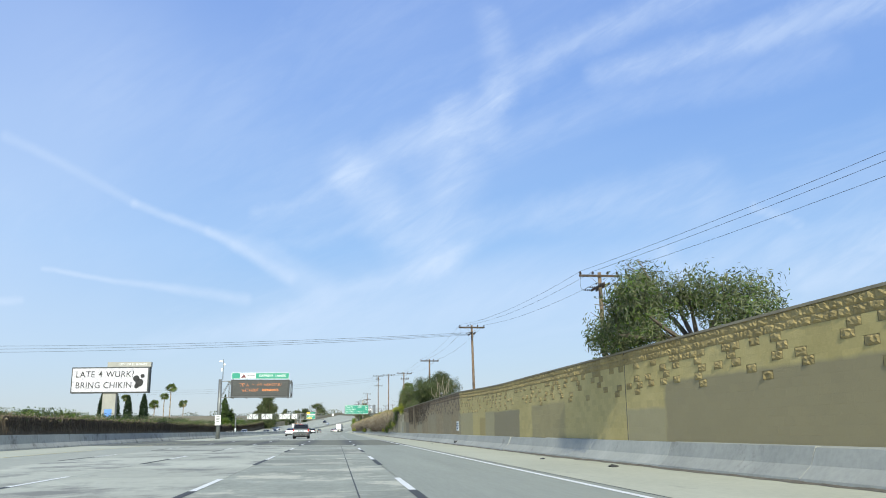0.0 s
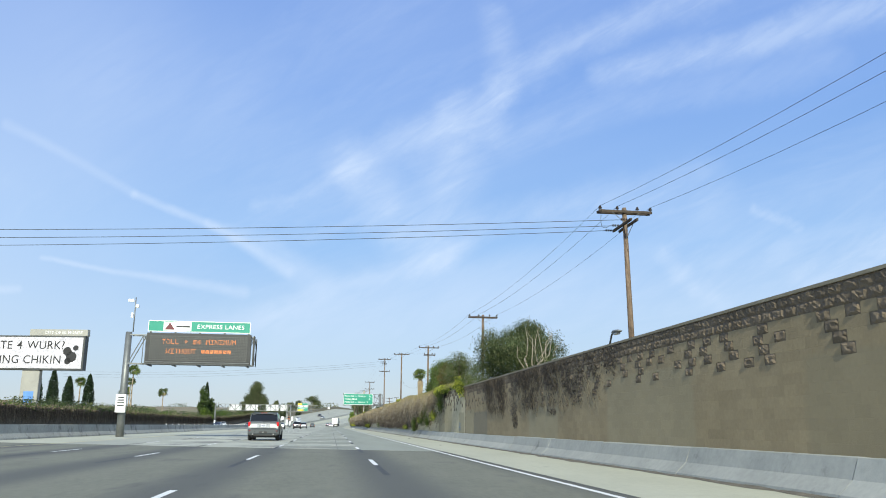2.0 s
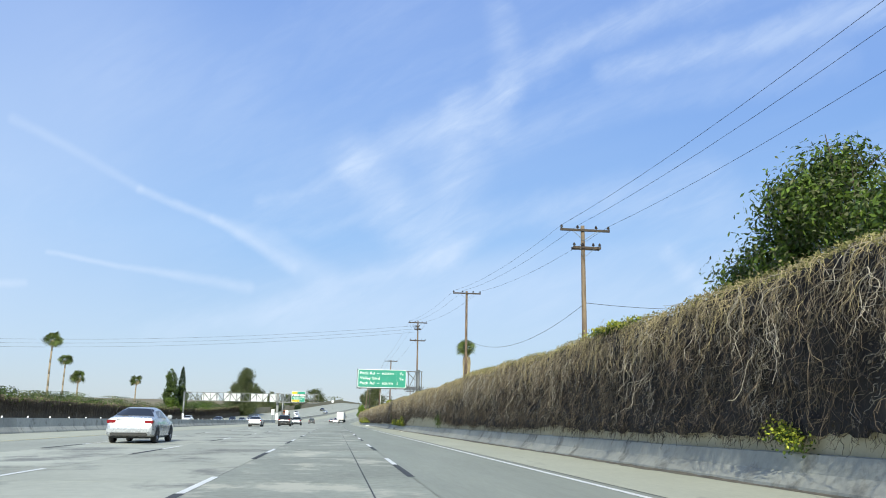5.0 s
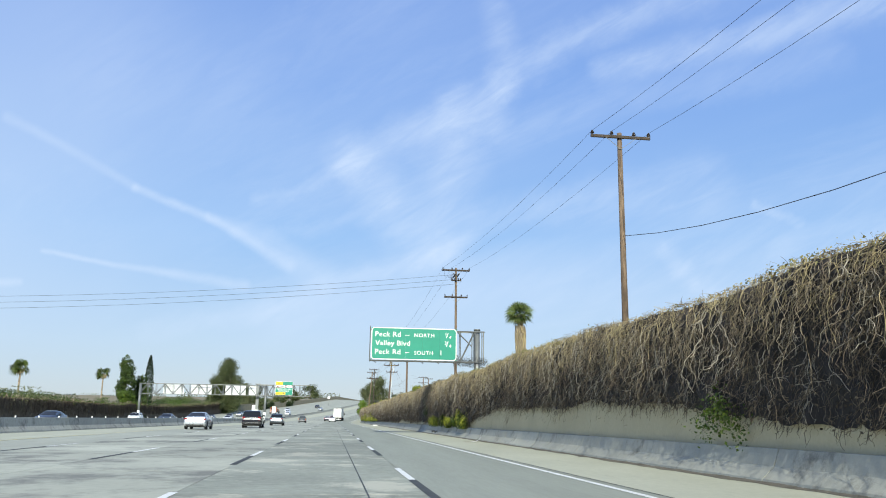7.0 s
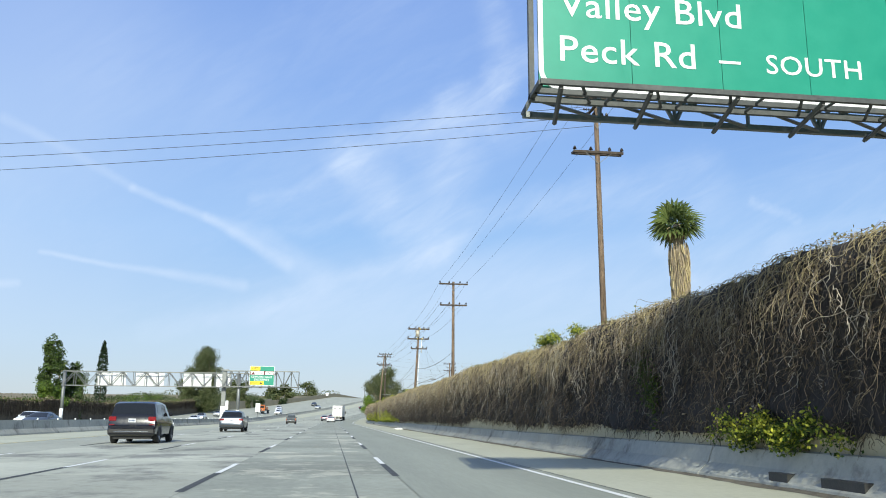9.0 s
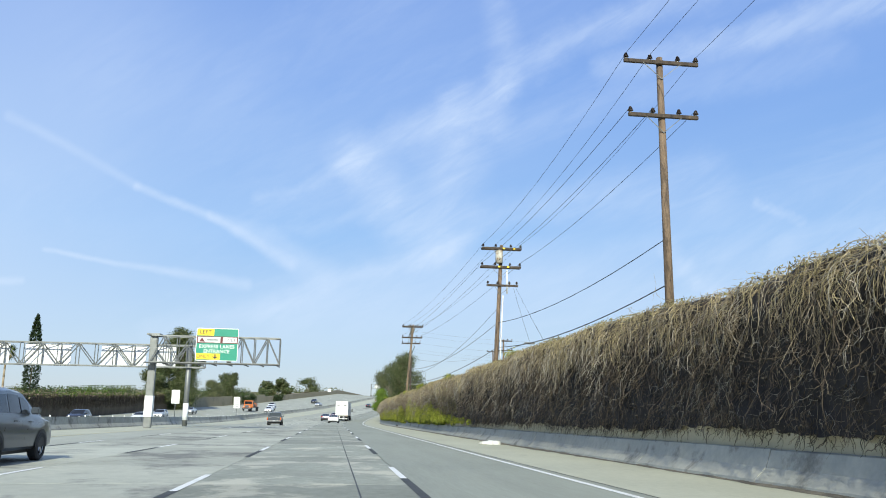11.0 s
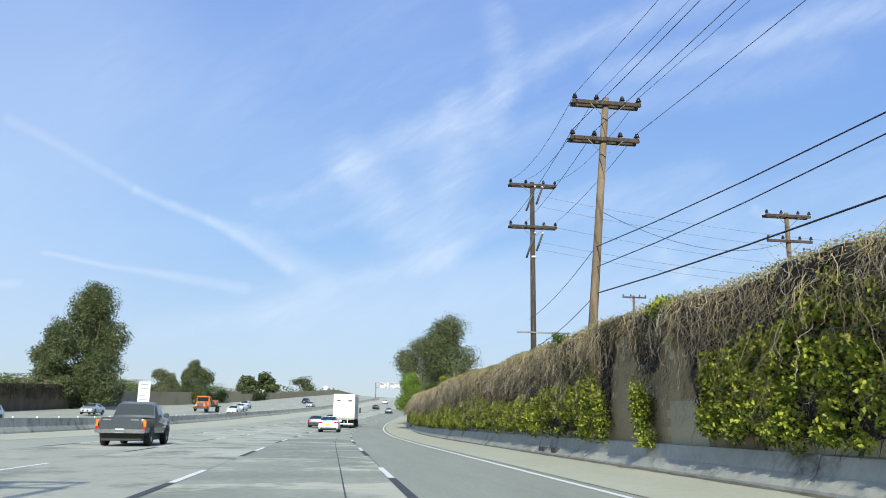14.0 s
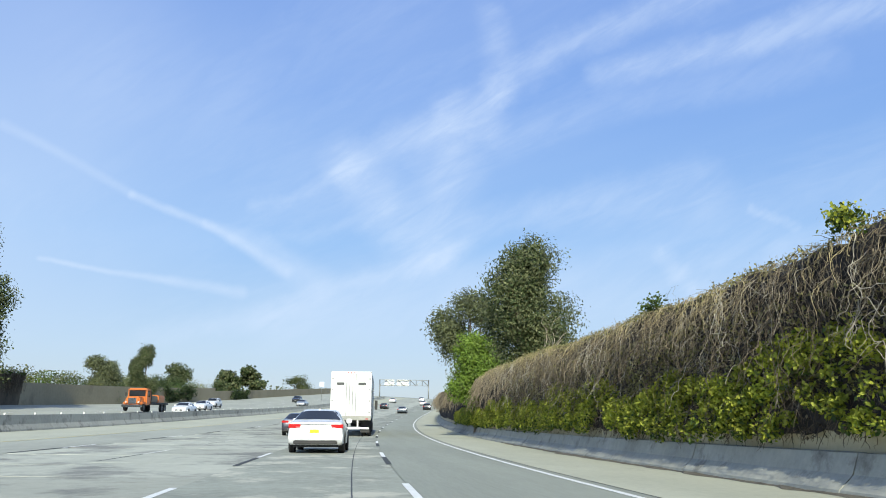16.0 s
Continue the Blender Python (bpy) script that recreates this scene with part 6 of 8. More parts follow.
M_WIRE = surface("dark_wire", (0.02, 0.02, 0.02), (0.035, 0.035, 0.035), rough=0.6, bump=0)
M_GLASS = surface("brown_insulator", (0.03, 0.022, 0.02), (0.06, 0.045, 0.04), rough=0.25, bump=0)
M_CAN = surface("pale_transformer_paint", (0.45, 0.42, 0.34), (0.60, 0.57, 0.48), scale=2, detail_scale=8, rough=0.5, stain=(0.25, 0.13, 0.05), stain_at=(0.52, 0.62), stain_scale=2.5)
M_PIPE = surface("white_conduit", (0.62, 0.63, 0.62), (0.74, 0.75, 0.74), rough=0.5)


def pole(x, y, top, arms, wood, label, lean=(0.0, 0.0), extra=""):
    """arms: (height below the top, half width, offset, doubled)."""
    p = thing("utility_pole", (x, y, 0), label, "utility pole", "utility poles")
    lx, ly = lean
    at = lambda z: Vector((lx * z / top, ly * z / top, z))
    simple("shaft", lambda b: rod(b, at(-0.2), at(top), 0.175, 0.115, n=12), wood, p)
    for drop, half, off, double in arms:
        z = top - drop
        c = at(z)
        for s in ((-1, 1) if double else (-1,)):
            yy = c.y + s * 0.16
            arm = simple("crossarm", lambda b: box(b, c.x + off - half, c.x + off + half, yy - 0.055, yy + 0.055, z - 0.07, z + 0.07, 0.012), M_POLE_DARK, p)
        for e in (-half + 0.08, -half * 0.30, half * 0.45, half - 0.08):
            simple("insulator", lambda b: [rod(b, (c.x + off + e, c.y - 0.16, z + 0.07), (c.x + off + e, c.y - 0.16, z + 0.16), 0.025, n=6), rod(b, (c.x + off + e, c.y - 0.16, z + 0.13), (c.x + off + e, c.y - 0.16, z + 0.17), 0.105, 0.06, n=8), rod(b, (c.x + off + e, c.y - 0.16, z + 0.18), (c.x + off + e, c.y - 0.16, z + 0.22), 0.09, 0.05, n=8), rod(b, (c.x + off + e, c.y - 0.16, z + 0.23), (c.x + off + e, c.y - 0.16, z + 0.29), 0.07, 0.03, n=8)], M_GLASS, p)
        for s in (-1, 1):
            simple("brace", lambda b: rod(b, (c.x + off + s * half * 0.5, c.y - 0.22, z - 0.06), (c.x, c.y - 0.15, z - 0.62), 0.016, n=4), M_STEEL, p)
    if "buck" in extra:
        zb = top - 0.95
        cb = at(zb)
        for s in (-1, 1):
            simple("buck_arm", lambda b: box(b, cb.x + s * 0.17 - 0.055, cb.x + s * 0.17 + 0.055, cb.y - 1.35, cb.y + 1.35, zb - 0.07, zb + 0.07, 0.012), M_POLE_DARK, p, "dark crossarm set along the road")
            simple("brace", lambda b: rod(b, (cb.x + s * 0.17, cb.y - 0.8, zb - 0.05), (cb.x, cb.y - 0.12, zb - 0.75), 0.018, n=4), M_STEEL, p)
        for dy in (-1.2, 0.1, 1.2):
            simple("strain_insulator", lambda b: [rod(b, (cb.x - 0.2, cb.y + dy, zb), (cb.x - 0.75, cb.y + dy, zb - 0.03), 0.014, n=5)] + [rod(b, (cb.x - 0.34 - 0.13 * k, cb.y + dy, zb), (cb.x - 0.40 - 0.13 * k, cb.y + dy, zb), 0.075, 0.03, n=10) for k in range(3)], M_GLASS, p, "dark string of disc insulators")
        a0, a1 = Vector((cb.x - 1.3, cb.y - 0.16, top - 0.05)), Vector((cb.x - 0.75, cb.y + 0.1, zb))
        loop = [a0.lerp(a1, k / 8) + Vector((-0.25 * math.sin(math.pi * k / 8), 0, -0.55 * math.sin(math.pi * k / 8))) for k in range(9)]
        cable("jumper_wire", loop, 0.012, M_WIRE, p)
    if "can" in extra:
        can = simple("transformer", lambda b: [rod(b, (0.42, -0.15, top - 1.25), (0.42, -0.15, top - 0.45), 0.24, n=14), rod(b, (0.42, -0.15, top - 0.45), (0.42, -0.15, top - 0.38), 0.26, 0.2, n=14)], M_CAN, p, "pale rusty transformer can")
    if "can" in extra:
        for z, xs in ((top - 0.25, (0.75, 0.05)), (top - 1.5, (0.4, -0.2))):
            for xx in xs:
                simple("tag", lambda b: box(b, at(z).x + xx, at(z).x + xx + 0.15, -0.225, -0.216, z - 0.05, z + 0.05), M_SIGN_YELLOW, p, "yellow warning tag")
    if "conduit" in extra:
        simple("conduit", lambda b: rod(b, (at(0).x + 0.24, -0.1, 0), (at(top - 3.4).x + 0.24, -0.1, top - 3.4), 0.05, n=8), M_PIPE, p, "white conduit pipe")
        simple("conduit", lambda b: rod(b, (0.95, -0.15, top - 3.3), (0.95, -0.15, top - 1.7), 0.05, n=8), M_PIPE, p)
    if "switch" in extra:
        simple("guy_strut", lambda b: box(b, -0.95, 1.85, -0.22, -0.12, 5.77, 5.85, 0.01), M_STEEL, p, "long grey horizontal strut")
        for dz in (0.35, 2.95):
            for x0, x1, drop in ((0.04, -0.44, 1.35), (0.46, 0.12, 0.95)):
                simple("switch_arm", lambda b: rod(b, (x0, -0.24, top - dz), (x1, -0.24, top - dz - drop), 0.055, n=8), M_STEEL_DARK, p)
                simple("switch_cap", lambda b: rod(b, (x0, -0.24, top - dz), (x0, -0.24, top - dz + 0.09), 0.05, n=8), M_PIPE, p)
        simple("band", lambda b: rod(b, (0, 0, top - 4.25), (0, 0, top - 4.15), 0.16, n=12), M_PIPE, p, "white metal band")
    if "lamp" in extra:
        simple("lamp_arm", lambda b: rod(b, (0.1, 0, 5.2), (2.2, -0.2, 6.0), 0.03, n=6), M_STEEL, p)
        simple("lamp_head", lambda b: box(b, 2.1, 2.8, -0.32, -0.08, 5.93, 6.06, 0.04), M_STEEL, p)
    return p


A = [(0.25, 1.45, 0.0, True)]
POLES = [
    (17.05, 49.8, 10.8, [(0.25, 1.3, -0.1, False), (4.4, 1.15, 0.0, False)], M_POLE_PALE, "tall pale wooden utility pole with three crossarms behind the wall", (-0.15, 0.1), "buck"),
    (15.4, 90.0, 12.4, [(0.25, 1.45, 0.0, True)], M_POLE, "weathered wooden utility pole with doubled crossarm and loose wires", (-0.25, 0), "buck"),
    (14.8, 129.4, 11.9, A, M_POLE, "wooden utility pole with one wide crossarm", (0, 0), ""),
    (14.0, 169.7, 12.6, [(0.3, 1.5, 0.1, False), (1.35, 0.85, 0.2, True)], M_POLE_PALE, "brown wooden utility pole with two crossarms", (0, 0), ""),
    (13.38, 209.7, 14.9, [(0.25, 1.5, 0.0, False)], M_POLE, "slim wooden utility pole with a single top crossarm", (0, 0), ""),
    (13.55, 264.2, 18.2, [(0.3, 1.6, 0.0, True), (3.4, 1.35, 0.0, True), (1.5, 0.6, 0.0, False)], M_POLE, "very tall wooden utility pole with several crossarms", (-0.1, 0), "buck"),
    (11.4, 301.7, 14.1, [(0.25, 1.4, 0.0, False), (2.3, 1.3, 0.0, False)], M_POLE, "wooden utility pole with two slim crossarms", (0, 0), ""),
    (10.2, 327.5, 12.5, [(0.25, 1.35, 0.0, True), (1.5, 1.35, 0.0, True), (2.75, 1.05, 0.15, False)], M_POLE, "brown utility pole with three crossarms, transformer and white conduit", (0.62, 0), "can conduit lamp"),
    (8.5, 375.5, 12.45, [(0.25, 1.25, 0.0, True), (1.6, 1.25, 0.0, True)], M_POLE_PALE, "leaning pale wooden utility pole with two crossarms", (1.0, 0), ""),
    (10.75, 391.3, 14.1, [(0.2, 1.32, 0.0, True), (2.55, 1.32, 0.0, True)], M_POLE_DARK, "dark wooden utility pole with two crossarms and switch arms", (-0.05, 0), "switch"),
    (23.4, 387.7, 12.1, [(0.2, 1.25, 0.0, True), (1.55, 1.25, 0.0, False)], M_POLE, "small distant utility pole behind the wall", (0, 0), ""),
    (29.1, 424.8, 13.6, [(0.2, 1.2, 0.0, False)], M_POLE, "small distant utility pole behind the wall", (0, 0), ""),
]
for args in POLES:
    pole(*args)


def tips(i, level=0):
    x, y, top, arms, _, _, (lx, ly), _ = POLES[i]
    drop, half, off, _ = arms[min(level, len(arms) - 1)]
    z = top - drop
    return [Vector((x + lx * z / top + off + e, y - 0.16, z + 0.27)) for e in (-half + 0.08, -half * 0.30, half - 0.08)]


def span(a, b, sag, r=0.011, n=10, label="thin dark overhead wire strung between the poles"):
    pts = [a.lerp(b, k / n) + Vector((0, 0, -4 * sag * (k / n) * (1 - k / n))) for k in range(n + 1)]
    ob = cable("overhead_wire", pts, r, M_WIRE)
    tagged(ob, label, "wire", "overhead wires", kind="")
    return ob


behind = [Vector((28.0 + e, 0.0, 12.6)) for e in (-1.3, -0.4, 1.2)]
for a, b in zip(behind, tips(0)):
    span(a, b, 0.5, 0.010)
for i in range(0, 9):
    for a, b in zip(tips(i), tips(i + 1)):
        span(a, b, 0.55, 0.010)
for a, b in zip(tips(6, 1), tips(7, 1)):
    span(a, b, 0.4, 0.013)
for a, b in zip(tips(7, 1), tips(8, 1)):
    span(a, b, 0.5, 0.013)
for a, b in zip(tips(8, 1), tips(9, 1)):
    span(a, b, 0.2, 0.012)
# thick communication cables lower down
for i, (za, zb, sag, r) in enumerate(((7.3, 7.0, 0.9, 0.018), (5.7, 5.4, 0.7, 0.022))):
    span(Vector((10.55, 327.5, za)), Vector((9.0, 375.5, zb)), sag, r, label="thick dark communication cable between two poles")
    span(Vector((11.3, 301.7, za)), Vector((10.55, 327.5, za)), 0.5, r, label="thick dark communication cable between two poles")
    span(Vector((9.0, 375.5, zb)), Vector((10.5, 391.3, zb - 0.5)), 0.25, r * 0.8, label="thick dark communication cable between two poles")
span(Vector((10.6, 327.5, 8.3)), Vector((9.0, 375.5, 6.3)), 1.1, 0.016)
span(Vector((14.1, 169.7, 8.0)), Vector((13.38, 209.7, 9.75)), 1.6, 0.014)
span(Vector((14.1, 169.7, 8.0)), Vector((30.0, 168.0, 8.8)), 0.6, 0.014)
span(Vector((9.15, 375.5, 8.3)), Vector((23.3, 387.6, 10.55)), 0.9, 0.010)
for k, z in enumerate((13.3, 12.7, 11.7, 10.7, 10.3)):
    span(Vector((11.2, 391.2, z)), Vector((38.0, 396.0, z - 0.6 - 0.15 * (k % 3))), 0.5, 0.0055, 14, "thin dark wire leading off behind the wall")
span(Vector((11.75, 327.4, 9.65)), Vector((15.5, 331.0, 5.0)), 0.15, 0.010, 8, "thin dark drop wire")
span(Vector((11.6, 327.4, 9.6)), Vector((12.6, 327.2, 6.1)), 0.05, 0.010, 6, "thin dark drop wire")
# wires that cross over the whole freeway
for k, (dy, dz) in enumerate(((-1.2, 0.05), (0.1, -0.25), (1.2, -0.6))):
    span(Vector((14.42, 90.0 + dy, 11.42)), Vector((-60, 97 + 1.2 * k, 10.6 + dz)), 0.7, 0.014, 24, "thin dark wire crossing high over the freeway")
for k in range(3):
    span(Vector((13.3, 264.2, 17.4 - 0.55 * k)), Vector((-70, 275 + 1.2 * k, 14.0 - 0.6 * k)), 1.2, 0.014, 24, "thin dark wire crossing high over the freeway")

# cobra-head lamp just showing over the wall
lamp = thing("street_lamp", (10.4, 79.4, 0), "grey street lamp with a cobra head behind the wall", "street lamp")
simple("post", lambda b: rod(b, (0, 0, 0), (0, 0, 3.85), 0.07, 0.05, n=10), M_STEEL_DARK, lamp)
simple("arm", lambda b: [rod(b, (0, 0, 3.82), (-0.10, -0.45, 4.12), 0.038, n=8), rod(b, (-0.10, -0.45, 4.12), (-0.22, -0.95, 4.30), 0.036, n=8), rod(b, (-0.22, -0.95, 4.30), (-0.32, -1.45, 4.36), 0.034, n=8)], M_STEEL_DARK, lamp, "curved grey arm")


def cobra_head(b):
    """A flat lamp housing: narrow at the arm, broad and rounded at its end."""
    rings = []
    for yy, hw, lo, hi in ((-1.35, 0.05, 4.32, 4.40), (-1.55, 0.11, 4.29, 4.43), (-1.85, 0.15, 4.29, 4.42), (-2.05, 0.12, 4.31, 4.39), (-2.12, 0.05, 4.33, 4.36)):
        rings.append([b.verts.new((-0.32 + hw * math.cos(k * math.pi / 4), yy, 0.5 * (lo + hi) + 0.5 * (hi - lo) * math.sin(k * math.pi / 4))) for k in range(8)])
    for p, q in zip(rings, rings[1:]):
        for k in range(8):
            b.faces.new((p[k], p[(k + 1) % 8], q[(k + 1) % 8], q[k])).smooth = True
    b.faces.new(rings[0][::-1])
    b.faces.new(rings[-1])


head = simple("lamp_head", cobra_head, M_STEEL, lamp, "grey cobra-head housing")
simple("lens", lambda b: box(b, -0.41, -0.23, -1.95, -1.60, 4.25, 4.30, 0.02), M_PIPE, head, "pale lens")

# ---- trees ----
M_BARK = surface("grey_brown_bark", (0.10, 0.08, 0.06), (0.20, 0.165, 0.125), scale=2, detail_scale=12, stretch=(3, 3, 0.6), rough=0.95, bump=0.7)
M_BARK_PALE = surface("pale_bark", (0.34, 0.29, 0.22), (0.50, 0.44, 0.35), scale=2, detail_scale=10, stretch=(3, 3, 0.6), rough=0.9, bump=0.4)
M_PALM = surface("shaggy_palm_trunk", (0.22, 0.17, 0.11), (0.42, 0.35, 0.24), scale=3, detail_scale=14, stretch=(4, 4, 0.7), rough=0.95, bump=0.8)
L_OLIVE = leafy("olive_leaf", (0.10, 0.122, 0.05), (0.20, 0.215, 0.10))
L_GREY = leafy("grey_green_leaf", (0.09, 0.11, 0.06), (0.18, 0.20, 0.11))
L_DARK = leafy("dark_green_leaf", (0.032, 0.055, 0.020), (0.075, 0.105, 0.036))
L_GREEN = leafy("fresh_green_leaf", (0.05, 0.095, 0.018), (0.11, 0.165, 0.030))
L_LIME = leafy("lime_leaf", (0.10, 0.17, 0.02), (0.18, 0.26, 0.04))
L_RUST = leafy("rusty_leaf", (0.10, 0.060, 0.015), (0.20, 0.13, 0.03))
L_PALM = leafy("palm_leaf", (0.07, 0.11, 0.03), (0.16, 0.20, 0.06), 0.3)
L_CYPRESS = leafy("cypress_leaf", (0.015, 0.032, 0.014), (0.035, 0.06, 0.024))


def limbs(bm, base, lobes, rnd, r0):
    top = Vector(base)
    for c, _, _ in lobes:
        c = Vector(c)
        mid = top.lerp(c, 0.5) + Vector((rnd.uniform(-0.3, 0.3), rnd.uniform(-0.3, 0.3), rnd.uniform(0, 0.4)))
        rod(bm, top, mid, r0 * 0.6, r0 * 0.4, n=6)
        rod(bm, mid, c, r0 * 0.4, r0 * 0.15, n=6)
        for _ in range(3):
            e = c + Vector((rnd.uniform(-1, 1), rnd.uniform(-1, 1), rnd.uniform(0, 1))) * 0.9
            rod(bm, mid.lerp(c, 0.6), e, r0 * 0.18, r0 * 0.05, n=5)


def tree(x, y, z0, lobes, count, leaf, mats, trunk_h, r0, label, category="tree", name="tree", seed=1, clump_size=0.33, bark=None, long=2.0, fill=0.45, droop=0.0, bare=0):
    """lobes: (centre, radii, share). Leaves gather in small clumps over each lobe, mostly near its skin, with gaps between."""
    rnd, r = random.Random(seed), np.random.default_rng(seed)
    t = thing(name, (x, y, z0), label, category)
    bm = bmesh.new()
    bend = (rnd.uniform(-0.3, 0.3), rnd.uniform(-0.3, 0.3))
    rod(bm, (0, 0, -0.2), (bend[0] * 0.5, bend[1] * 0.5, trunk_h * 0.5), r0, r0 * 0.8, n=10)
    rod(bm, (bend[0] * 0.5, bend[1] * 0.5, trunk_h * 0.5), (bend[0], bend[1], trunk_h), r0 * 0.8, r0 * 0.6, n=10)
    part("trunk", bm, bark or M_BARK, t)
    bm = bmesh.new()
    limbs(bm, (bend[0], bend[1], trunk_h * 0.9), lobes, rnd, r0)
    part("branching", bm, bark or M_BARK, t)
    total = sum(s for _, _, s in lobes)
    pts, outs = [], []
    for c, rad, s in lobes:
        n = int(count * s / total)
        k = max(6, int(n / 38))
        d = r.normal(size=(k, 3))
        d /= np.linalg.norm(d, axis=1, keepdims=True)
        d *= (fill + (1 - fill) * r.random((k, 1)) ** 0.6) * r.uniform(0.75, 1.04, (k, 1))
        cc = np.array(c) + d * np.array(rad)
        pick = r.integers(0, k, n)
        q = cc[pick] + np.clip(r.normal(size=(n, 3)), -1.45, 1.45) * clump_size * r.uniform(0.6, 1.3, (k, 1))[pick] * np.array([1, 1, 0.8 + droop])
        pts.append(q)
        o = (q - np.array(c)) / np.array(rad)
        outs.append(1.5 * o / (np.linalg.norm(o, axis=1, keepdims=True) + 1e-6))
    pts = np.concatenate(pts)
    v, f = leaf_cards(pts, leaf, r, 0.3, long, np.concatenate(outs))
    idx = (r.random(len(f)) * len(mats)).astype(int) if len(mats) > 1 else None
    mesh_np("crown", v, f, mats, t, index=idx)
    if bare:
        bm = bmesh.new()
        for _ in range(bare):
            a = Vector((rnd.uniform(0.0, 0.9), rnd.uniform(-3.3, -2.4), trunk_h * rnd.uniform(0.8, 1.1)))
            for s in range(4):
                b = a + Vector((rnd.uniform(-0.5, 0.6), rnd.uniform(-0.5, 0.3), rnd.uniform(0.3, 0.9)))
                rod(bm, a, b, 0.048 - 0.010 * s, 0.038 - 0.010 * s, n=5)
                a = b
        part("bare_branching", bm, M_BARK_PALE, t, "bare pale branches")
    return t


def blob(h, w, n, seed, base=0.35):
    """Uneven lobes filling a crown of height h and half width w above the trunk."""
    rnd = random.Random(seed)
    out = []
    for i in range(n):
        u = (i + 0.5) / n
        ww = w * (0.45 + 0.75 * math.sin(math.pi * min(1, u * 0.9 + 0.1)))
        out.append(((rnd.uniform(-0.6, 0.6) * ww, rnd.uniform(-0.6, 0.6) * ww, h * (base + (0.98 - base) * u)), (w * rnd.uniform(0.38, 0.6), w * rnd.uniform(0.38, 0.6), h * rnd.uniform(0.10, 0.17)), rnd.uniform(0.7, 1.3)))
    return out


# behind the right-hand wall
tree(11.0, 23.6, 0, [((-0.4, -4.2, 3.7), (0.9, 1.6, 0.5), 0.7), ((0.2, -2.4, 4.4), (1.1, 1.7, 0.75), 1.0), ((0.0, 0.2, 4.9), (1.2, 1.8, 0.85), 1.3), ((-0.3, 2.8, 5.1), (1.1, 1.5, 0.8), 1.0), ((-0.8, 3.2, 4.4), (0.9, 1.3, 0.7), 0.8), ((-1.4, 3.0, 3.8), (0.8, 1.2, 0.5), 0.7), ((-1.2, 1.0, 3.9), (0.9, 2.8, 0.6), 1.0), ((0.1, 3.9, 6.0), (0.55, 0.7, 0.75), 0.5), ((-2.95, -2.6, 4.35), (0.28, 1.9, 0.75), 1.5), ((-2.7, 0.6, 3.85), (0.25, 1.2, 0.3), 0.4)],
     26000, 0.038, [L_OLIVE, L_GREY, L_GREEN], 3.6, 0.16, "feathery olive-green tree leaning over the block wall", seed=2, clump_size=0.21, long=4.6, fill=0.25, droop=0.4)
tree(12.8, 104.6, 0, [((-0.8, -1.4, 5.9), (1.5, 1.6, 1.4), 1.2), ((-1.9, 0.0, 6.3), (1.2, 1.3, 1.3), 0.9), ((2.0, 0.4, 6.4), (1.3, 1.3, 1.2), 0.7), ((0.5, 0.6, 7.0), (1.7, 1.7, 1.1), 1.2), ((-1.4, 1.2, 5.2), (1.3, 1.4, 1.2), 1.0), ((0.6, 1.8, 6.2), (1.3, 1.3, 1.2), 0.8), ((0.8, -2.4, 5.2), (1.3, 1.4, 1.3), 0.8), ((0.2, -0.4, 4.4), (1.6, 2.4, 1.0), 1.0), ((0.8, 0.6, 7.7), (0.9, 1.0, 0.5), 0.4)],
     64000, 0.044, [L_DARK, L_OLIVE, L_DARK], 4.2, 0.2, "large dark green tree with bare pale branches behind the wall", seed=5, clump_size=0.28, long=2.6, bare=14)
tree(10.9, 115.8, 0, blob(6.4, 1.9, 12, 4, 0.40), 24000, 0.046, [L_GREY, L_OLIVE, L_GREEN], 4.0, 0.13, "thin grey-green tree with open branches behind the wall", seed=7, clump_size=0.26, long=2.8, fill=0.3)
tree(11.0, 123.8, 0, [((0, -2.4, 5.0), (1.2, 1.6, 1.0), 1.0), ((0.1, 0.2, 5.7), (1.3, 2.0, 1.15), 1.4), ((0, 2.8, 5.4), (1.2, 1.7, 1.0), 1.0), ((0, 0.5, 4.4), (1.2, 3.4, 0.9), 1.0)], 28000, 0.055, [L_RUST, L_OLIVE, L_RUST, L_GREEN], 3.6, 0.16, "rounded tree with rusty brown and green leaves", seed=9, clump_size=0.26)
tree(12.5, 143.0, 0, [((-0.2, -3.0, 5.4), (1.3, 1.5, 1.1), 1.0), ((0.2, -0.9, 6.3), (1.5, 1.8, 1.1), 1.3), ((-0.1, 1.2, 7.0), (1.3, 1.5, 1.0), 1.1), ((-0.2, 2.4, 5.7), (1.2, 1.6, 1.1), 1.1), ((0.2, -1.6, 4.7), (1.4, 2.4, 0.9), 1.2), ((-0.3, 4.2, 5.1), (1.1, 1.3, 0.9), 0.8), ((-0.2, 4.6, 4.3), (1.1, 1.6, 0.8), 0.7), ((0.3, 0.2, 7.8), (0.9, 1.0, 0.5), 0.4), ((0.0, -1.5, 3.9), (1.3, 3.6, 0.8), 1.2), ((-0.2, 3.2, 4.4), (1.1, 1.8, 0.9), 0.8), ((-0.3, -4.2, 4.6), (1.1, 1.2, 0.9), 0.7)],
     46000, 0.07, [L_GREEN, L_LIME, L_GREEN, L_OLIVE], 3.8, 0.2, "dense glossy green tree behind the vined wall", seed=12, clump_size=0.30, long=2.6, fill=0.3, droop=0.3)
zz = road_z(462)
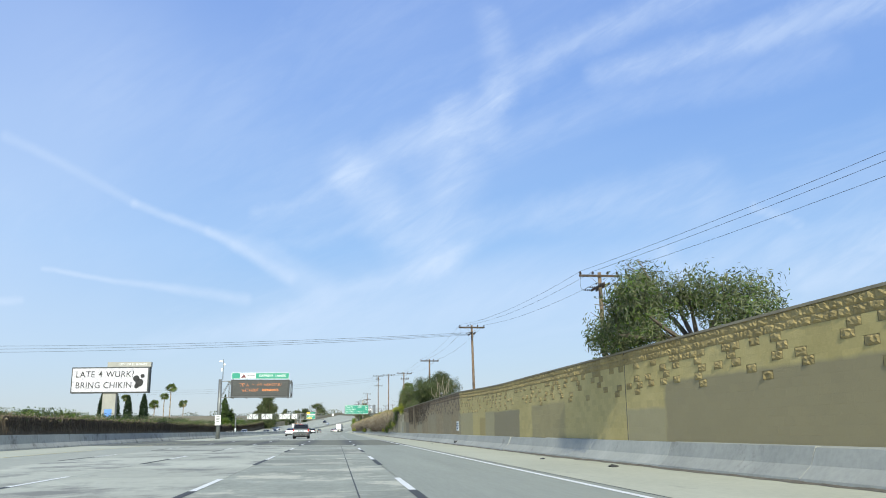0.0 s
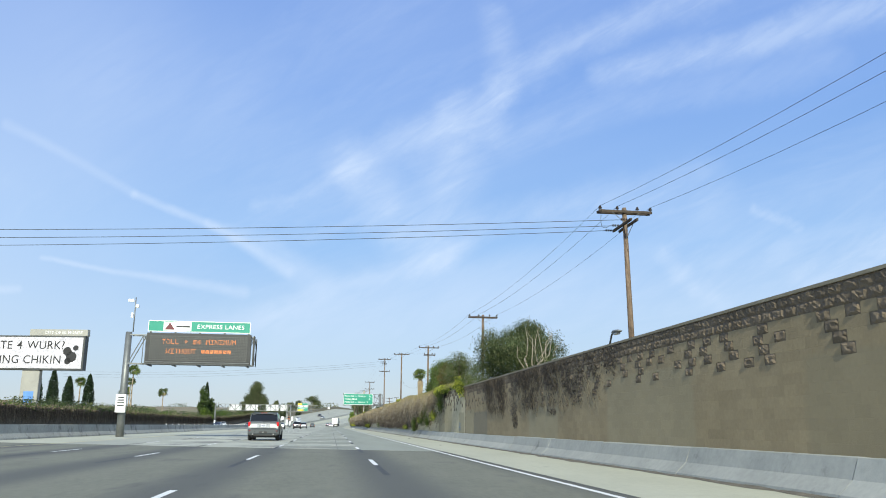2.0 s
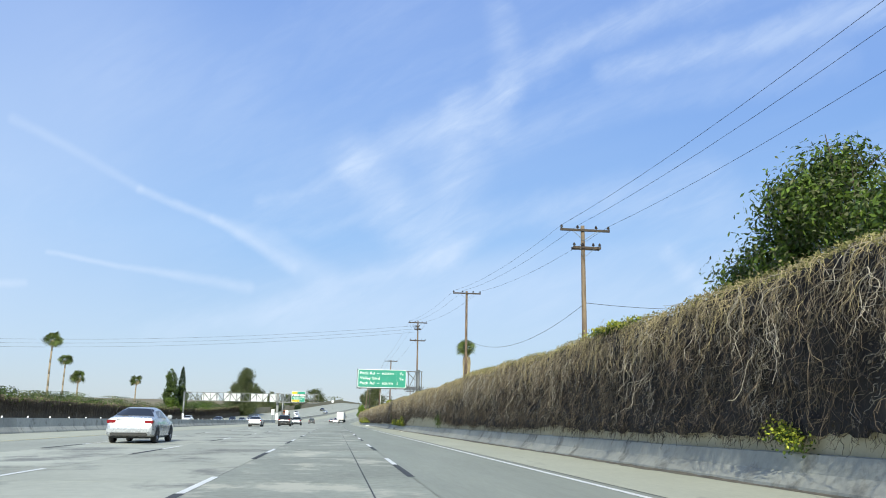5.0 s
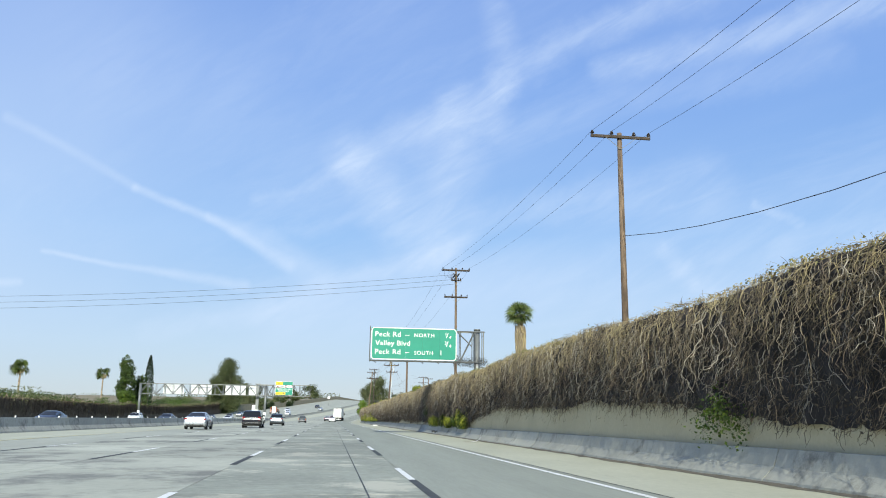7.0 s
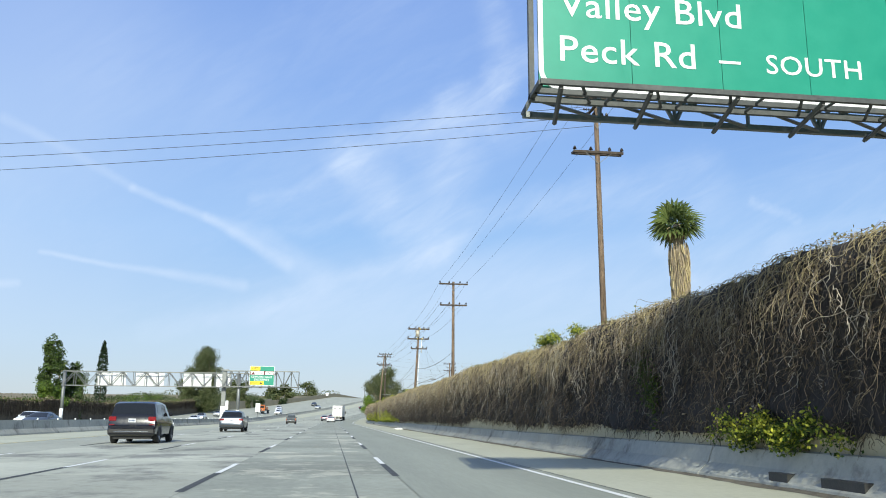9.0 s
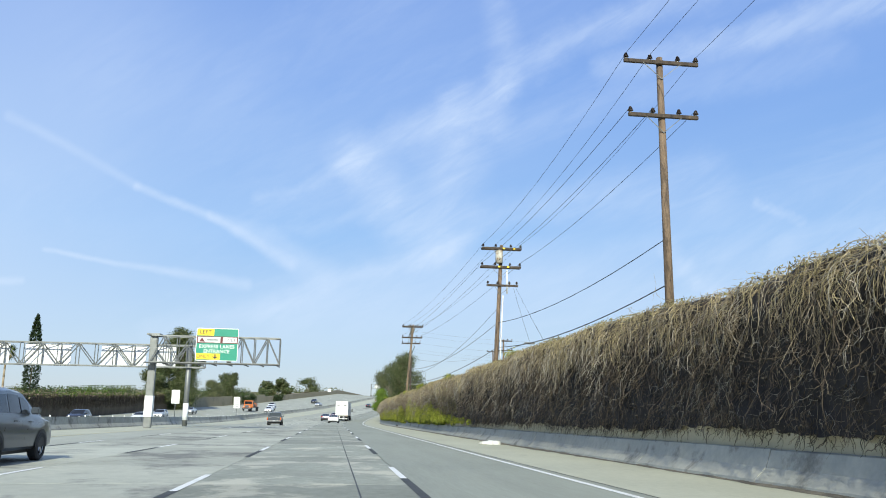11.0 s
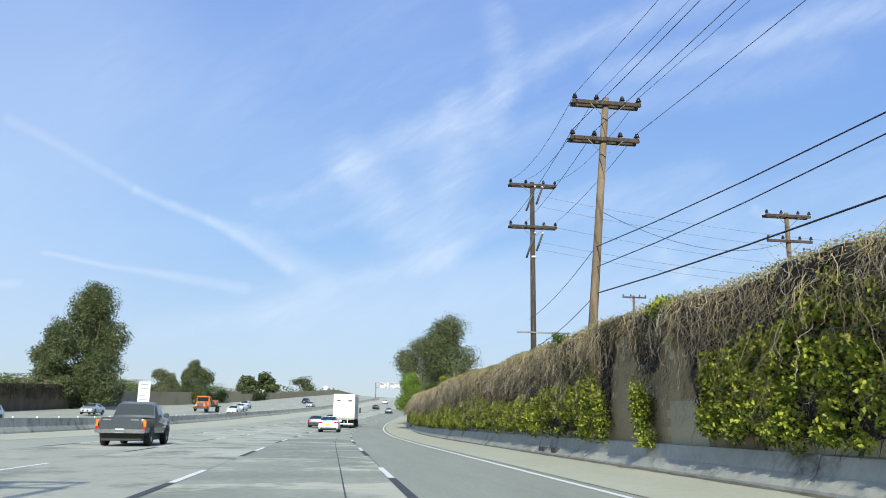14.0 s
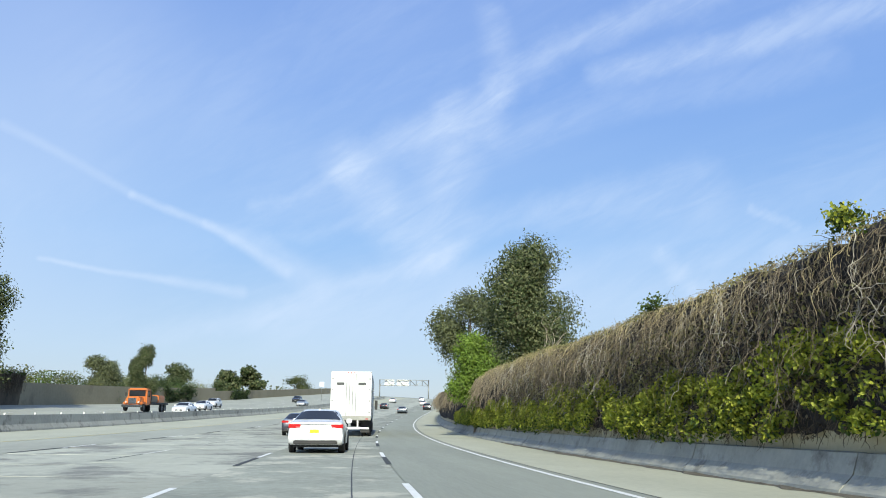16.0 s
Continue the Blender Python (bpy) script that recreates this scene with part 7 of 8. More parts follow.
tree(15.8, 460, zz, blob(14.0, 3.6, 15, 21, 0.38), 48000, 0.105, [L_OLIVE, L_DARK, L_OLIVE], 6.0, 0.3, "tall loose gum tree beside the bend", seed=21, clump_size=0.55, long=2.4, bare=8)
tree(13.6, 476, road_z(478), blob(12.5, 3.6, 10, 22, 0.3), 26000, 0.12, [L_OLIVE, L_GREY], 6.0, 0.28, "tall loose gum tree beside the bend", seed=22, clump_size=0.55, long=2.4)
tree(10.4, 454, road_z(460), blob(6.4, 1.7, 9, 23, 0.3), 17000, 0.10, [L_LIME], 2.5, 0.2, "bright green rounded bush at the bend", seed=23, clump_size=0.4)
tree(26, 520, road_z(520), blob(9, 4, 8, 24), 5000, 0.28, [L_DARK, L_OLIVE], 3.5, 0.3, "dark round tree beyond the bend", seed=24, clump_size=0.7)
# beyond the opposite wall
def far_tree(x, y, h, w, mats, label, seed, count=6000, leaf=0.26, base=0.15, n=11, name="tree"):
    return tree(x, y, road_z(y), blob(h, w, n, seed, base), int(count * 2.2), leaf * 0.85, mats, h * 0.45, max(0.15, w * 0.07), label, seed=seed, clump_size=w * 0.15, long=1.8, name=name)


far_tree(-38.5, 489, 20.5, 4.6, [L_DARK, L_OLIVE], "tall dark eucalyptus behind the far wall", 31, 32000, 0.19, 0.05, 18)
far_tree(-43.0, 484, 14.0, 3.6, [L_OLIVE, L_DARK], "broad eucalyptus with brownish foliage behind the far wall", 32, 24000, 0.19, 0.05, 15)
far_tree(-33.2, 553, 11.4, 2.5, [L_DARK, L_OLIVE], "dark rounded eucalyptus behind the far wall", 33, 15000, 0.18, 0.08, 12)
far_tree(-37.6, 541, 9.0, 3.6, [L_GREY, L_OLIVE], "spreading grey-green tree behind the far wall", 34, 13000, 0.18, 0.15, 10)
for i, (x, y, h, w) in enumerate(((-29, 640, 8.5, 4.2), (-22, 640, 10, 3.8), (-20, 900, 16, 10), (-55, 700, 11, 7))):
    far_tree(x, y, h, w, [L_DARK, L_OLIVE], "dark distant tree beyond the far wall", 40 + i, 3500, 0.5, 0.1, 9)
for i, (x, y, h, w) in enumerate(((60, 760, 11, 6), (75, 800, 12, 7), (95, 850, 13, 8), (48, 700, 9, 5))):
    far_tree(x + 20, y, h, w, [L_DARK, L_OLIVE], "dark distant tree near the road's horizon", 50 + i, 3000, 0.5, 0.1, 8)
# araucaria and companions on the far side
far_tree(-49.0, 377, 14.0, 2.3, [L_DARK, L_GREEN], "dark layered conifer behind the far wall", 61, 8000, 0.22, 0.12, 16)
far_tree(-47.5, 384, 10.2, 2.6, [L_GREEN, L_DARK], "green bushy tree beside the conifer", 62, 6000, 0.22, 0.12, 10)
far_tree(-46.8, 371, 6.2, 2.4, [L_LIME, L_GREEN], "round light green bush behind the far wall", 63, 4500, 0.2, 0.25, 8)


def cypress(x, y, h, w, seed):
    r = np.random.default_rng(seed)
    t = thing("cypress", (x, y, road_z(y)), "slender dark cypress pointing upward", "tree", "cypresses")
    bm = bmesh.new()
    rod(bm, (0, 0, -0.2), (0, 0, h * 0.9), 0.2, 0.04, n=7)
    part("trunk", bm, M_BARK, t)
    n = 3600
    u = r.random(n) ** 0.9
    a = r.random(n) * 2 * math.pi
    rad = w * (np.sin(np.pi * np.clip(0.12 + 0.88 * u, 0, 1)) ** 0.7) * (0.55 + 0.5 * r.random(n))
    pts = np.stack([rad * np.cos(a), rad * np.sin(a), 0.4 + (h - 0.4) * u], axis=1) + r.normal(scale=0.08, size=(n, 3))
    v, f = leaf_cards(pts, 0.22, r, 0.2, 2.2)
    mesh_np("crown", v, f, L_CYPRESS, t)
    return t


cypress(-57, 440, 19.5, 1.5, 71)
for i, (x, y, h) in enumerate(((-62, 245, 12.5), (-58, 243, 11.0), (-54, 244, 11.5), (-67, 250, 12.0))):
    cypress(x, y, h, 1.2, 72 + i)


def palm(x, y, h, fr, seed, label, thick=0.22, skirt=1.0):
    rnd, r = random.Random(seed), np.random.default_rng(seed)
    t = thing("palm_tree", (x, y, road_z(y)), label, "palm tree", "fan palms")
    bm = bmesh.new()
    k = 7
    for i in range(k):
        a, b = h * i / k, h * (i + 1) / k
        rod(bm, (0.05 * math.sin(i), 0, a), (0.05 * math.sin(i + 1), 0, b), thick * (1.15 - 0.35 * i / k), thick * (1.12 - 0.35 * (i + 1) / k), n=9)
    part("trunk", bm, M_PALM, t)
    vs, fs, ix = [], [], []

    def frond(dirv, length, dead):
        d = Vector(dirv).normalized()
        side = d.cross(Vector((0, 0, 1))).normalized() if abs(d.z) < 0.98 else Vector((1, 0, 0))
        side = (Matrix.Rotation(rnd.uniform(-1.1, 1.1), 3, d) @ side).normalized()
        nrm = side.cross(d)
        c = Vector((0, 0, h)) + d * length * 0.35
        for s in range(11):
            a = radians(-80 + 160 * s / 10)
            e = (math.cos(a) * d + math.sin(a) * side).normalized()
            tip = c + e * length * 0.72 + Vector((0, 0, -0.22 * length * (1.1 if dead else 0.6)))
            w = e.cross(nrm).normalized() * length * 0.05
            n0 = len(vs)
            mid = c + e * length * 0.42
            vs.extend([c, mid + w, tip, mid - w])
            fs.append((n0, n0 + 1, n0 + 2, n0 + 3))
            ix.append(1 if dead else 0)
        n0 = len(vs)
        q = side * 0.02 * fr
        vs.extend([Vector((0, 0, h)) + q, c + q, c - q, Vector((0, 0, h)) - q])
        fs.append((n0, n0 + 1, n0 + 2, n0 + 3))
        ix.append(1 if dead else 0)

    for i in range(26):
        a = rnd.uniform(0, 2 * math.pi)
        el = rnd.uniform(-0.75, 1.2)
        frond((math.cos(a) * math.cos(el), math.sin(a) * math.cos(el), math.sin(el)), fr * rnd.uniform(0.8, 1.1), False)
    for i in range(int(20 * skirt)):
        a = rnd.uniform(0, 2 * math.pi)
        frond((math.cos(a) * 0.7, math.sin(a) * 0.7, -1.0), fr * rnd.uniform(0.4, 0.6), True)
    raw("crown", vs, fs, [L_PALM, M_STEM_STRAW], t, index=ix)
    return t


shag = palm(24.5, 279.5, 15.0, 2.15, 81, "stout fan palm with a shaggy trunk behind the vined wall", 0.45, 1.0)
rs = np.random.default_rng(88)
n = 900
a, zz = rs.random(n) * 2 * math.pi, rs.uniform(7.0, 13.6, n)
rad = 0.40 + 0.035 * (zz - 7.0)
p = np.stack([np.stack([rad * (1 + 0.22 * s) * np.cos(a + 0.1 * s), rad * (1 + 0.22 * s) * np.sin(a + 0.1 * s), zz - (0.5 + 0.9 * rs.random(n)) * s], axis=1) for s in (0.0, 0.5, 1.0)], axis=1)
v, f = tubes(p, rs.uniform(0.03, 0.075, n))
mesh_np("dead_fronds", v, f, [M_PALM, M_STEM_STRAW], shag, "shaggy grey-brown skirt of dead fronds", index=(rs.random(n) < 0.35).repeat(6).astype(int))
palm(-56.7, 295.7, 15.9, 2.0, 82, "tall slender fan palm beyond the far wall", 0.2, 0.4)
palm(-67.5, 339.3, 14.8, 2.0, 83, "tall slender fan palm beyond the far wall", 0.2, 0.4)
palm(-88, 420, 14.0, 3.0, 84, "distant slender fan palm", 0.28)
palm(-92, 520, 16.0, 3.2, 85, "distant slender fan palm", 0.3)
palm(-75, 310, 13.0, 2.0, 86, "tall slender fan palm beyond the far wall", 0.2, 0.4)
# a belt of bushes and low trees all along beyond the far wall
belt = new("far_bushes")
tagged(belt, "belt of mixed green bushes beyond the far wall", "bushes", kind="stuff")
rb = np.random.default_rng(90)
cen = np.concatenate([np.stack([rb.uniform(-75, -47.5, 420), rb.uniform(110, 620, 420), rb.uniform(1.0, 4.2, 420)], axis=1), np.stack([rb.uniform(-75, -50, 260), rb.uniform(120, 345, 260), rb.uniform(1.5, 4.4, 260)], axis=1)])
n = 190000
pick = rb.integers(0, len(cen), n)
pts = cen[pick] + np.clip(rb.normal(size=(n, 3)), -1.6, 1.6) * np.array([1.2, 1.4, 0.8])
pts[:, 2] = np.maximum(pts[:, 2], 0.2)
pts = bend_np(pts)
o = pts - bend_np(cen)[pick]
v, f = leaf_cards(pts, 0.23, rb, 0.4, 1.5, 1.5 * o / (np.linalg.norm(o, axis=1, keepdims=True) + 1e-6))
mesh_np("foliage", v, f, [L_GREEN, L_OLIVE, L_DARK, L_DARK], belt, index=pick % 4)
cen = np.stack([rb.uniform(-400, 420, 260), rb.uniform(900, 1700, 260), rb.uniform(2, 9, 260)], axis=1)
n = 46000
pick = rb.integers(0, len(cen), n)
pts = cen[pick] + np.clip(rb.normal(size=(n, 3)), -1.7, 1.7) * np.array([5.5, 5.5, 1.7])
pts[:, 2] = np.maximum(pts[:, 2] + 12.4, 12.6)
pts[:, 0] += 90
v, f = leaf_cards(pts, 0.95, rb, 0.4, 1.4)
woods = mesh_np("far_woods", v, f, [L_GREY, L_OLIVE, L_DARK], None, index=pick % 3)
tagged(woods, "hazy distant line of trees on the horizon", "woods", kind="stuff")

# ---- vehicles ----
def car_paint(name, colour, rough=0.32, metal=0.35):
    return surface(name, tuple(c * 0.93 for c in colour), tuple(min(1, c * 1.05) for c in colour), scale=0.8, detail_scale=6, rough=rough, metal=metal, bump=0, coat=0.6, stain=tuple(c * 0.8 + 0.03 for c in colour), stain_at=(0.6, 0.8), stain_scale=1.2)


def plain_mat(name, colour, rough, metal=0.0, spec=0.5):
    def fn(nt, p):
        p.inputs["Base Color"].default_value = (*colour, 1)
        p.inputs["Roughness"].default_value = rough
        p.inputs["Metallic"].default_value = metal
        p.inputs["Specular IOR Level"].default_value = spec
    return mat(name, fn)


M_CARGLASS = plain_mat("tinted_car_glass", (0.012, 0.014, 0.017), 0.05)
M_CARGLASS_CLEAR = plain_mat("pale_car_glass", (0.05, 0.06, 0.065), 0.05)
M_TYRE = surface("tyre_rubber", (0.018, 0.018, 0.018), (0.035, 0.034, 0.033), scale=8, detail_scale=30, rough=0.85)
M_RIM = plain_mat("alloy_rim", (0.50, 0.51, 0.52), 0.3, 0.8)
M_TRIM = surface("black_plastic_trim", (0.02, 0.02, 0.02), (0.04, 0.04, 0.04), rough=0.6)
M_CHROME = plain_mat("chrome", (0.62, 0.63, 0.64), 0.14, 1.0)
M_TAIL = plain_mat("red_tail_lens", (0.52, 0.012, 0.014), 0.15)
M_TAIL_DARK = plain_mat("dark_red_tail_lens", (0.22, 0.01, 0.014), 0.15)
M_TAIL_PALE = plain_mat("pale_reversing_lens", (0.55, 0.36, 0.34), 0.15)
M_LENS = plain_mat("clear_lens", (0.62, 0.60, 0.58), 0.12)
M_AMBERLENS = plain_mat("amber_lens", (0.75, 0.20, 0.02), 0.2)
M_PLATE = plain_mat("white_number_plate", (0.62, 0.64, 0.66), 0.4)
M_PLATE_BAR = plain_mat("dark_blue_plate_bar", (0.06, 0.08, 0.16), 0.5)


class Shell:
    """A car's skin: stations along the length, each with half width, sill, belt, roof half width and top."""
    def __init__(self, st):
        self.ys = [s[0] for s in st]
        self.pr = []
        for y, w, zb, belt, wr, zt in st:
            lid = zt - belt < 0.16
            self.pr.append(np.array([(0, zb), (w * 0.90, zb), (w * 0.985, zb + 0.10 * min(1, (belt - zb))), (w, zb + (belt - zb) * 0.52), (w * 0.965, belt),
                                     (w * 0.90 if lid else wr, zt - 0.035 if lid else zt - 0.07), (w * 0.72 if lid else wr - 0.12, zt - 0.006), (0, zt)]))

    def at(self, y, u):
        i = int(np.clip(np.searchsorted(self.ys, y) - 1, 0, len(self.ys) - 2))
        t = (y - self.ys[i]) / (self.ys[i + 1] - self.ys[i])
        p = self.pr[i] * (1 - t) + self.pr[i + 1] * t
        k = int(min(6, math.floor(u)))
        q = p[k] * (1 - (u - k)) + p[k + 1] * (u - k)
        return Vector((q[0], y, q[1]))

    def body(self, bm):
        rings = []
        for y, p in zip(self.ys, self.pr):
            half = [(x, z) for x, z in p]
            ring = [bm.verts.new((x, y, z)) for x, z in half] + [bm.verts.new((-x, y, z)) for x, z in half[-2:0:-1]]
            rings.append(ring)
        n = len(rings[0])
        for a, b in zip(rings, rings[1:]):
            for k in range(n):
                j = (k + 1) % n
                bm.faces.new((a[k], a[j], b[j], b[k]))
        bm.faces.new(rings[0][::-1])
        bm.faces.new(rings[-1])
        bmesh.ops.recalc_face_normals(bm, faces=bm.faces)

    def skin(self, bm, y0, y1, u0, u1, side, off=0.008, ny=4, nu=3):
        """A panel lying just proud of the skin."""
        g = []
        e = 0.01
        for i in range(ny + 1):
            row = []
            for k in range(nu + 1):
                y, u = y0 + (y1 - y0) * i / ny, u0 + (u1 - u0) * k / nu
                p = self.at(y, u)
                dy = self.at(min(y + e, self.ys[-1] - 1e-4), u) - self.at(max(y - e, self.ys[0] + 1e-4), u)
                du = self.at(y, min(u + e, 7)) - self.at(y, max(u - e, 0))
                n = dy.cross(du)
                n = n.normalized() if n.length > 1e-9 else Vector((0, 0, 1))
                if n.dot(Vector((p.x, 0, p.z - 0.7)) + Vector((0, (y - self.ys[-1] / 2) * 0.2, 0))) < 0:
                    n = -n
                p = p + n * off
                row.append(bm.verts.new((p.x * side, p.y, p.z)))
            g.append(row)
        for i in range(ny):
            for k in range(nu):
                q = (g[i][k], g[i + 1][k], g[i + 1][k + 1], g[i][k + 1])
                bm.faces.new(q if side > 0 else q[::-1])


def shade(ob, deg=32):
    ob.data.polygons.foreach_set("use_smooth", [True] * len(ob.data.polygons))
    ob.data.set_sharp_from_angle(angle=radians(deg))
    return ob


WHEEL_MESH = {}


def wheel(parent, x, y, r, w, rim=None):
    """Tyre and spoked rim as one wheel part with its own pieces."""
    side = 1 if x > 0 else -1
    bm = bmesh.new()
    prof = [(r * 0.62, w / 2), (r * 0.9, w / 2), (r, w * 0.36), (r, -w * 0.36), (r * 0.9, -w / 2), (r * 0.62, -w / 2)]
    n = 22
    rings = [[bm.verts.new((b, a * math.cos(2 * math.pi * k / n), a * math.sin(2 * math.pi * k / n))) for a, b in prof] for k in range(n)]
    for k in range(n):
        p, q = rings[k], rings[(k + 1) % n]
        for i in range(len(prof) - 1):
            bm.faces.new((p[i], p[i + 1], q[i + 1], q[i]))
    bmesh.ops.recalc_face_normals(bm, faces=bm.faces)
    wh = part("wheel", bm, M_TYRE, parent)
    shade(wh, 40)
    wh.location = (x, y, r)
    bm = bmesh.new()
    ox = side * (w / 2 - 0.03)
    rod(bm, (ox - side * 0.03, 0, 0), (ox, 0, 0), r * 0.16, n=10)
    for k in range(5):
        a = 2 * math.pi * k / 5 + 0.3
        rod(bm, (ox - side * 0.015, 0, 0), (ox - side * 0.015, r * 0.60 * math.cos(a), r * 0.60 * math.sin(a)), r * 0.09, r * 0.07, n=6)
    for k in range(20):
        a, b = 2 * math.pi * k / 20, 2 * math.pi * (k + 1) / 20
        rod(bm, (ox, r * 0.60 * math.cos(a), r * 0.60 * math.sin(a)), (ox, r * 0.60 * math.cos(b), r * 0.60 * math.sin(b)), r * 0.045, n=5, caps=False)
    part("rim", bm, rim or M_RIM, wh, "alloy rim")
    bm = bmesh.new()
    rod(bm, (ox - side * 0.09, 0, 0), (ox - side * 0.07, 0, 0), r * 0.60, n=18)
    part("brake_disc", bm, M_TRIM, wh)
    return wh


def arch(parent, x, y, r):
    bm = bmesh.new()
    s = 1 if x > 0 else -1
    n = 16
    a = [bm.verts.new((x, y + r * math.cos(math.pi * k / n), r * 0.92 + r * math.sin(math.pi * k / n) - 0.02)) for k in range(n + 1)]
    a += [bm.verts.new((x, y - r, 0.32)), bm.verts.new((x, y + r, 0.32))]
    bm.faces.new(a if s > 0 else a[::-1])
    return part("wheel_arch", bm, M_TRIM, parent)


def bx(name, parent, m, x0, x1, y0, y1, z0, z1, bevel=0.01, label=""):
    bm = bmesh.new()
    box(bm, x0, x1, y0, y1, z0, z1, bevel)
    return part(name, bm, m, parent, label)


def number_plate(parent, y, z, x=0.0):
    p = bx("number_plate", parent, M_PLATE, x - 0.155, x + 0.155, y - 0.012, y, z - 0.078, z + 0.078, 0.004, "white number plate")
    for k, (a, b) in enumerate(((-0.12, -0.085), (-0.07, -0.03), (-0.015, 0.025), (0.04, 0.075), (0.09, 0.12))):
        bx("plate_bar", p, M_PLATE_BAR, x + a, x + b, y - 0.017, y - 0.012, z - 0.035, z + 0.03, 0.0)


def car(x, y, turn, shell, paint, label, category="car", wheels=(0.78, 3.62), r=0.34, track=0.80, tw=0.22, rear=None, screen=None, sides=(), lights=None, plate=(0.0, 0.85), bumper=True, group="", name="car", glass=None, lamp_m=None):
    c = thing(name, pose(x, y, on_road(x - road_x(y), y)[2], 0, 0, turn), label, category, group)
    sh = Shell(shell)
    L = shell[-1][0]
    glass = glass or M_CARGLASS
    bm = bmesh.new()
    sh.body(bm)
    shade(part("body", bm, paint, c))
    for nm, span_ in (("rear_window", rear), ("windscreen", screen)):
        if span_:
            bm = bmesh.new()
            for s in (1, -1):
                sh.skin(bm, span_[0], span_[1], 5.25, 7.0, s)
            bmesh.ops.remove_doubles(bm, verts=bm.verts, dist=0.004)
            part(nm, bm, glass, c, smooth=True)
    for a, b, u0, u1 in sides:
        for s in (1, -1):
            bm = bmesh.new()
            sh.skin(bm, a, b, u0, u1, s)
            part("side_window", bm, glass, c, smooth=True)
    hw = max(s[1] for s in shell)
    for yy in wheels:
        for s in (1, -1):
            arch(c, s * (hw * 1.004), yy, r * 1.16)
            wheel(c, s * (hw - tw / 2 + 0.012), yy, r, tw)
    bm = bmesh.new()
    for s in (1, -1):
        for yy in (wheels[0] + (wheels[1] - wheels[0]) * 0.36, wheels[0] + (wheels[1] - wheels[0]) * 0.70):
            p = sh.at(yy, 3.75)
            box(bm, s * (p.x + 0.004) - 0.012, s * (p.x + 0.004) + 0.012, yy - 0.09, yy + 0.09, p.z - 0.015, p.z + 0.015, 0.004)
    part("door_handles", bm, paint, c)
    ym = wheels[1] - 0.75
    for s in (1, -1):
        p = sh.at(ym, 4.2)
        bx("wing_mirror", c, paint, *sorted((s * (p.x + 0.02), s * (p.x + 0.22))), ym - 0.06, ym + 0.08, p.z, p.z + 0.17, 0.03)
    bx("underbody", c, M_TRIM, -hw * 0.80, hw * 0.80, 0.25, L - 0.3, 0.20, shell[3][2] + 0.03, 0.02)
    for yy in wheels:
        bm = bmesh.new()
        rod(bm, (-hw + 0.1, yy, r), (hw - 0.1, yy, r), 0.05, n=8)
        part("axle", bm, M_TRIM, c)
    if plate:
        number_plate(c, plate[0], plate[1])
    for x0, x1, y0, y1, z0, z1, m in (lights or ()):
        for s in (1, -1):
            bx("tail_light", c, m, *sorted((s * x0, s * x1)), y0, y1, z0, z1, 0.015)
    for s in (1, -1):
        f = shell[-2]
        bx("headlight", c, M_LENS, *sorted((s * f[1] * 0.55, s * f[1] * 0.96)), f[0] - 0.12, f[0] + 0.03, f[5] - 0.17, f[5] - 0.04, 0.02)
    bx("grille", c, M_TRIM, -0.42, 0.42, shell[-1][0] - 0.04, shell[-1][0] + 0.012, shell[-1][2] + 0.08, shell[-1][5] - 0.02, 0.01)
    bx("front_plate", c, M_PLATE, -0.15, 0.15, shell[-1][0] + 0.012, shell[-1][0] + 0.022, shell[-1][2] + 0.10, shell[-1][2] + 0.22, 0.0)
    return c


SUV = [(0.0, 0.93, 0.40, 0.70, 0.85, 0.76), (0.06, 0.985, 0.36, 0.72, 0.86, 0.80), (0.10, 0.985, 0.34, 1.08, 0.86, 1.12), (0.16, 0.99, 0.33, 1.13, 0.86, 1.20), (0.40, 0.995, 0.33, 1.14, 0.84, 1.70), (0.62, 0.995, 0.33, 1.14, 0.83, 1.78),
       (1.6, 0.995, 0.30, 1.12, 0.83, 1.80), (2.6, 0.995, 0.30, 1.10, 0.82, 1.76), (2.95, 0.99, 0.30, 1.09, 0.80, 1.68), (3.62, 0.985, 0.30, 1.06, 0.80, 1.16), (4.45, 0.96, 0.30, 0.98, 0.80, 1.04), (4.74, 0.90, 0.32, 0.84, 0.7, 0.90), (4.82, 0.82, 0.36, 0.66, 0.6, 0.70)]
SUV_SIDES = ((0.62, 1.32, 4.14, 4.88), (1.52, 2.25, 4.12, 4.90), (2.33, 2.92, 4.12, 4.88))
SEDAN = [(0.0, 0.80, 0.40, 0.56, 0.7, 0.62), (0.05, 0.89, 0.34, 0.80, 0.7, 0.86), (0.10, 0.91, 0.30, 0.93, 0.7, 1.02), (0.30, 0.92, 0.27, 0.96, 0.7, 1.05), (0.62, 0.925, 0.26, 0.965, 0.68, 1.08), (1.45, 0.93, 0.24, 0.96, 0.64, 1.42), (2.1, 0.93, 0.23, 0.95, 0.65, 1.475),
         (2.75, 0.93, 0.23, 0.94, 0.64, 1.42), (3.65, 0.925, 0.24, 0.92, 0.66, 1.02), (4.45, 0.90, 0.26, 0.82, 0.66, 0.90), (4.76, 0.84, 0.28, 0.70, 0.6, 0.76), (4.86, 0.74, 0.32, 0.54, 0.5, 0.58)]
SEDAN_SIDES = ((1.30, 1.98, 4.14, 4.86), (2.06, 2.82, 4.14, 4.86))
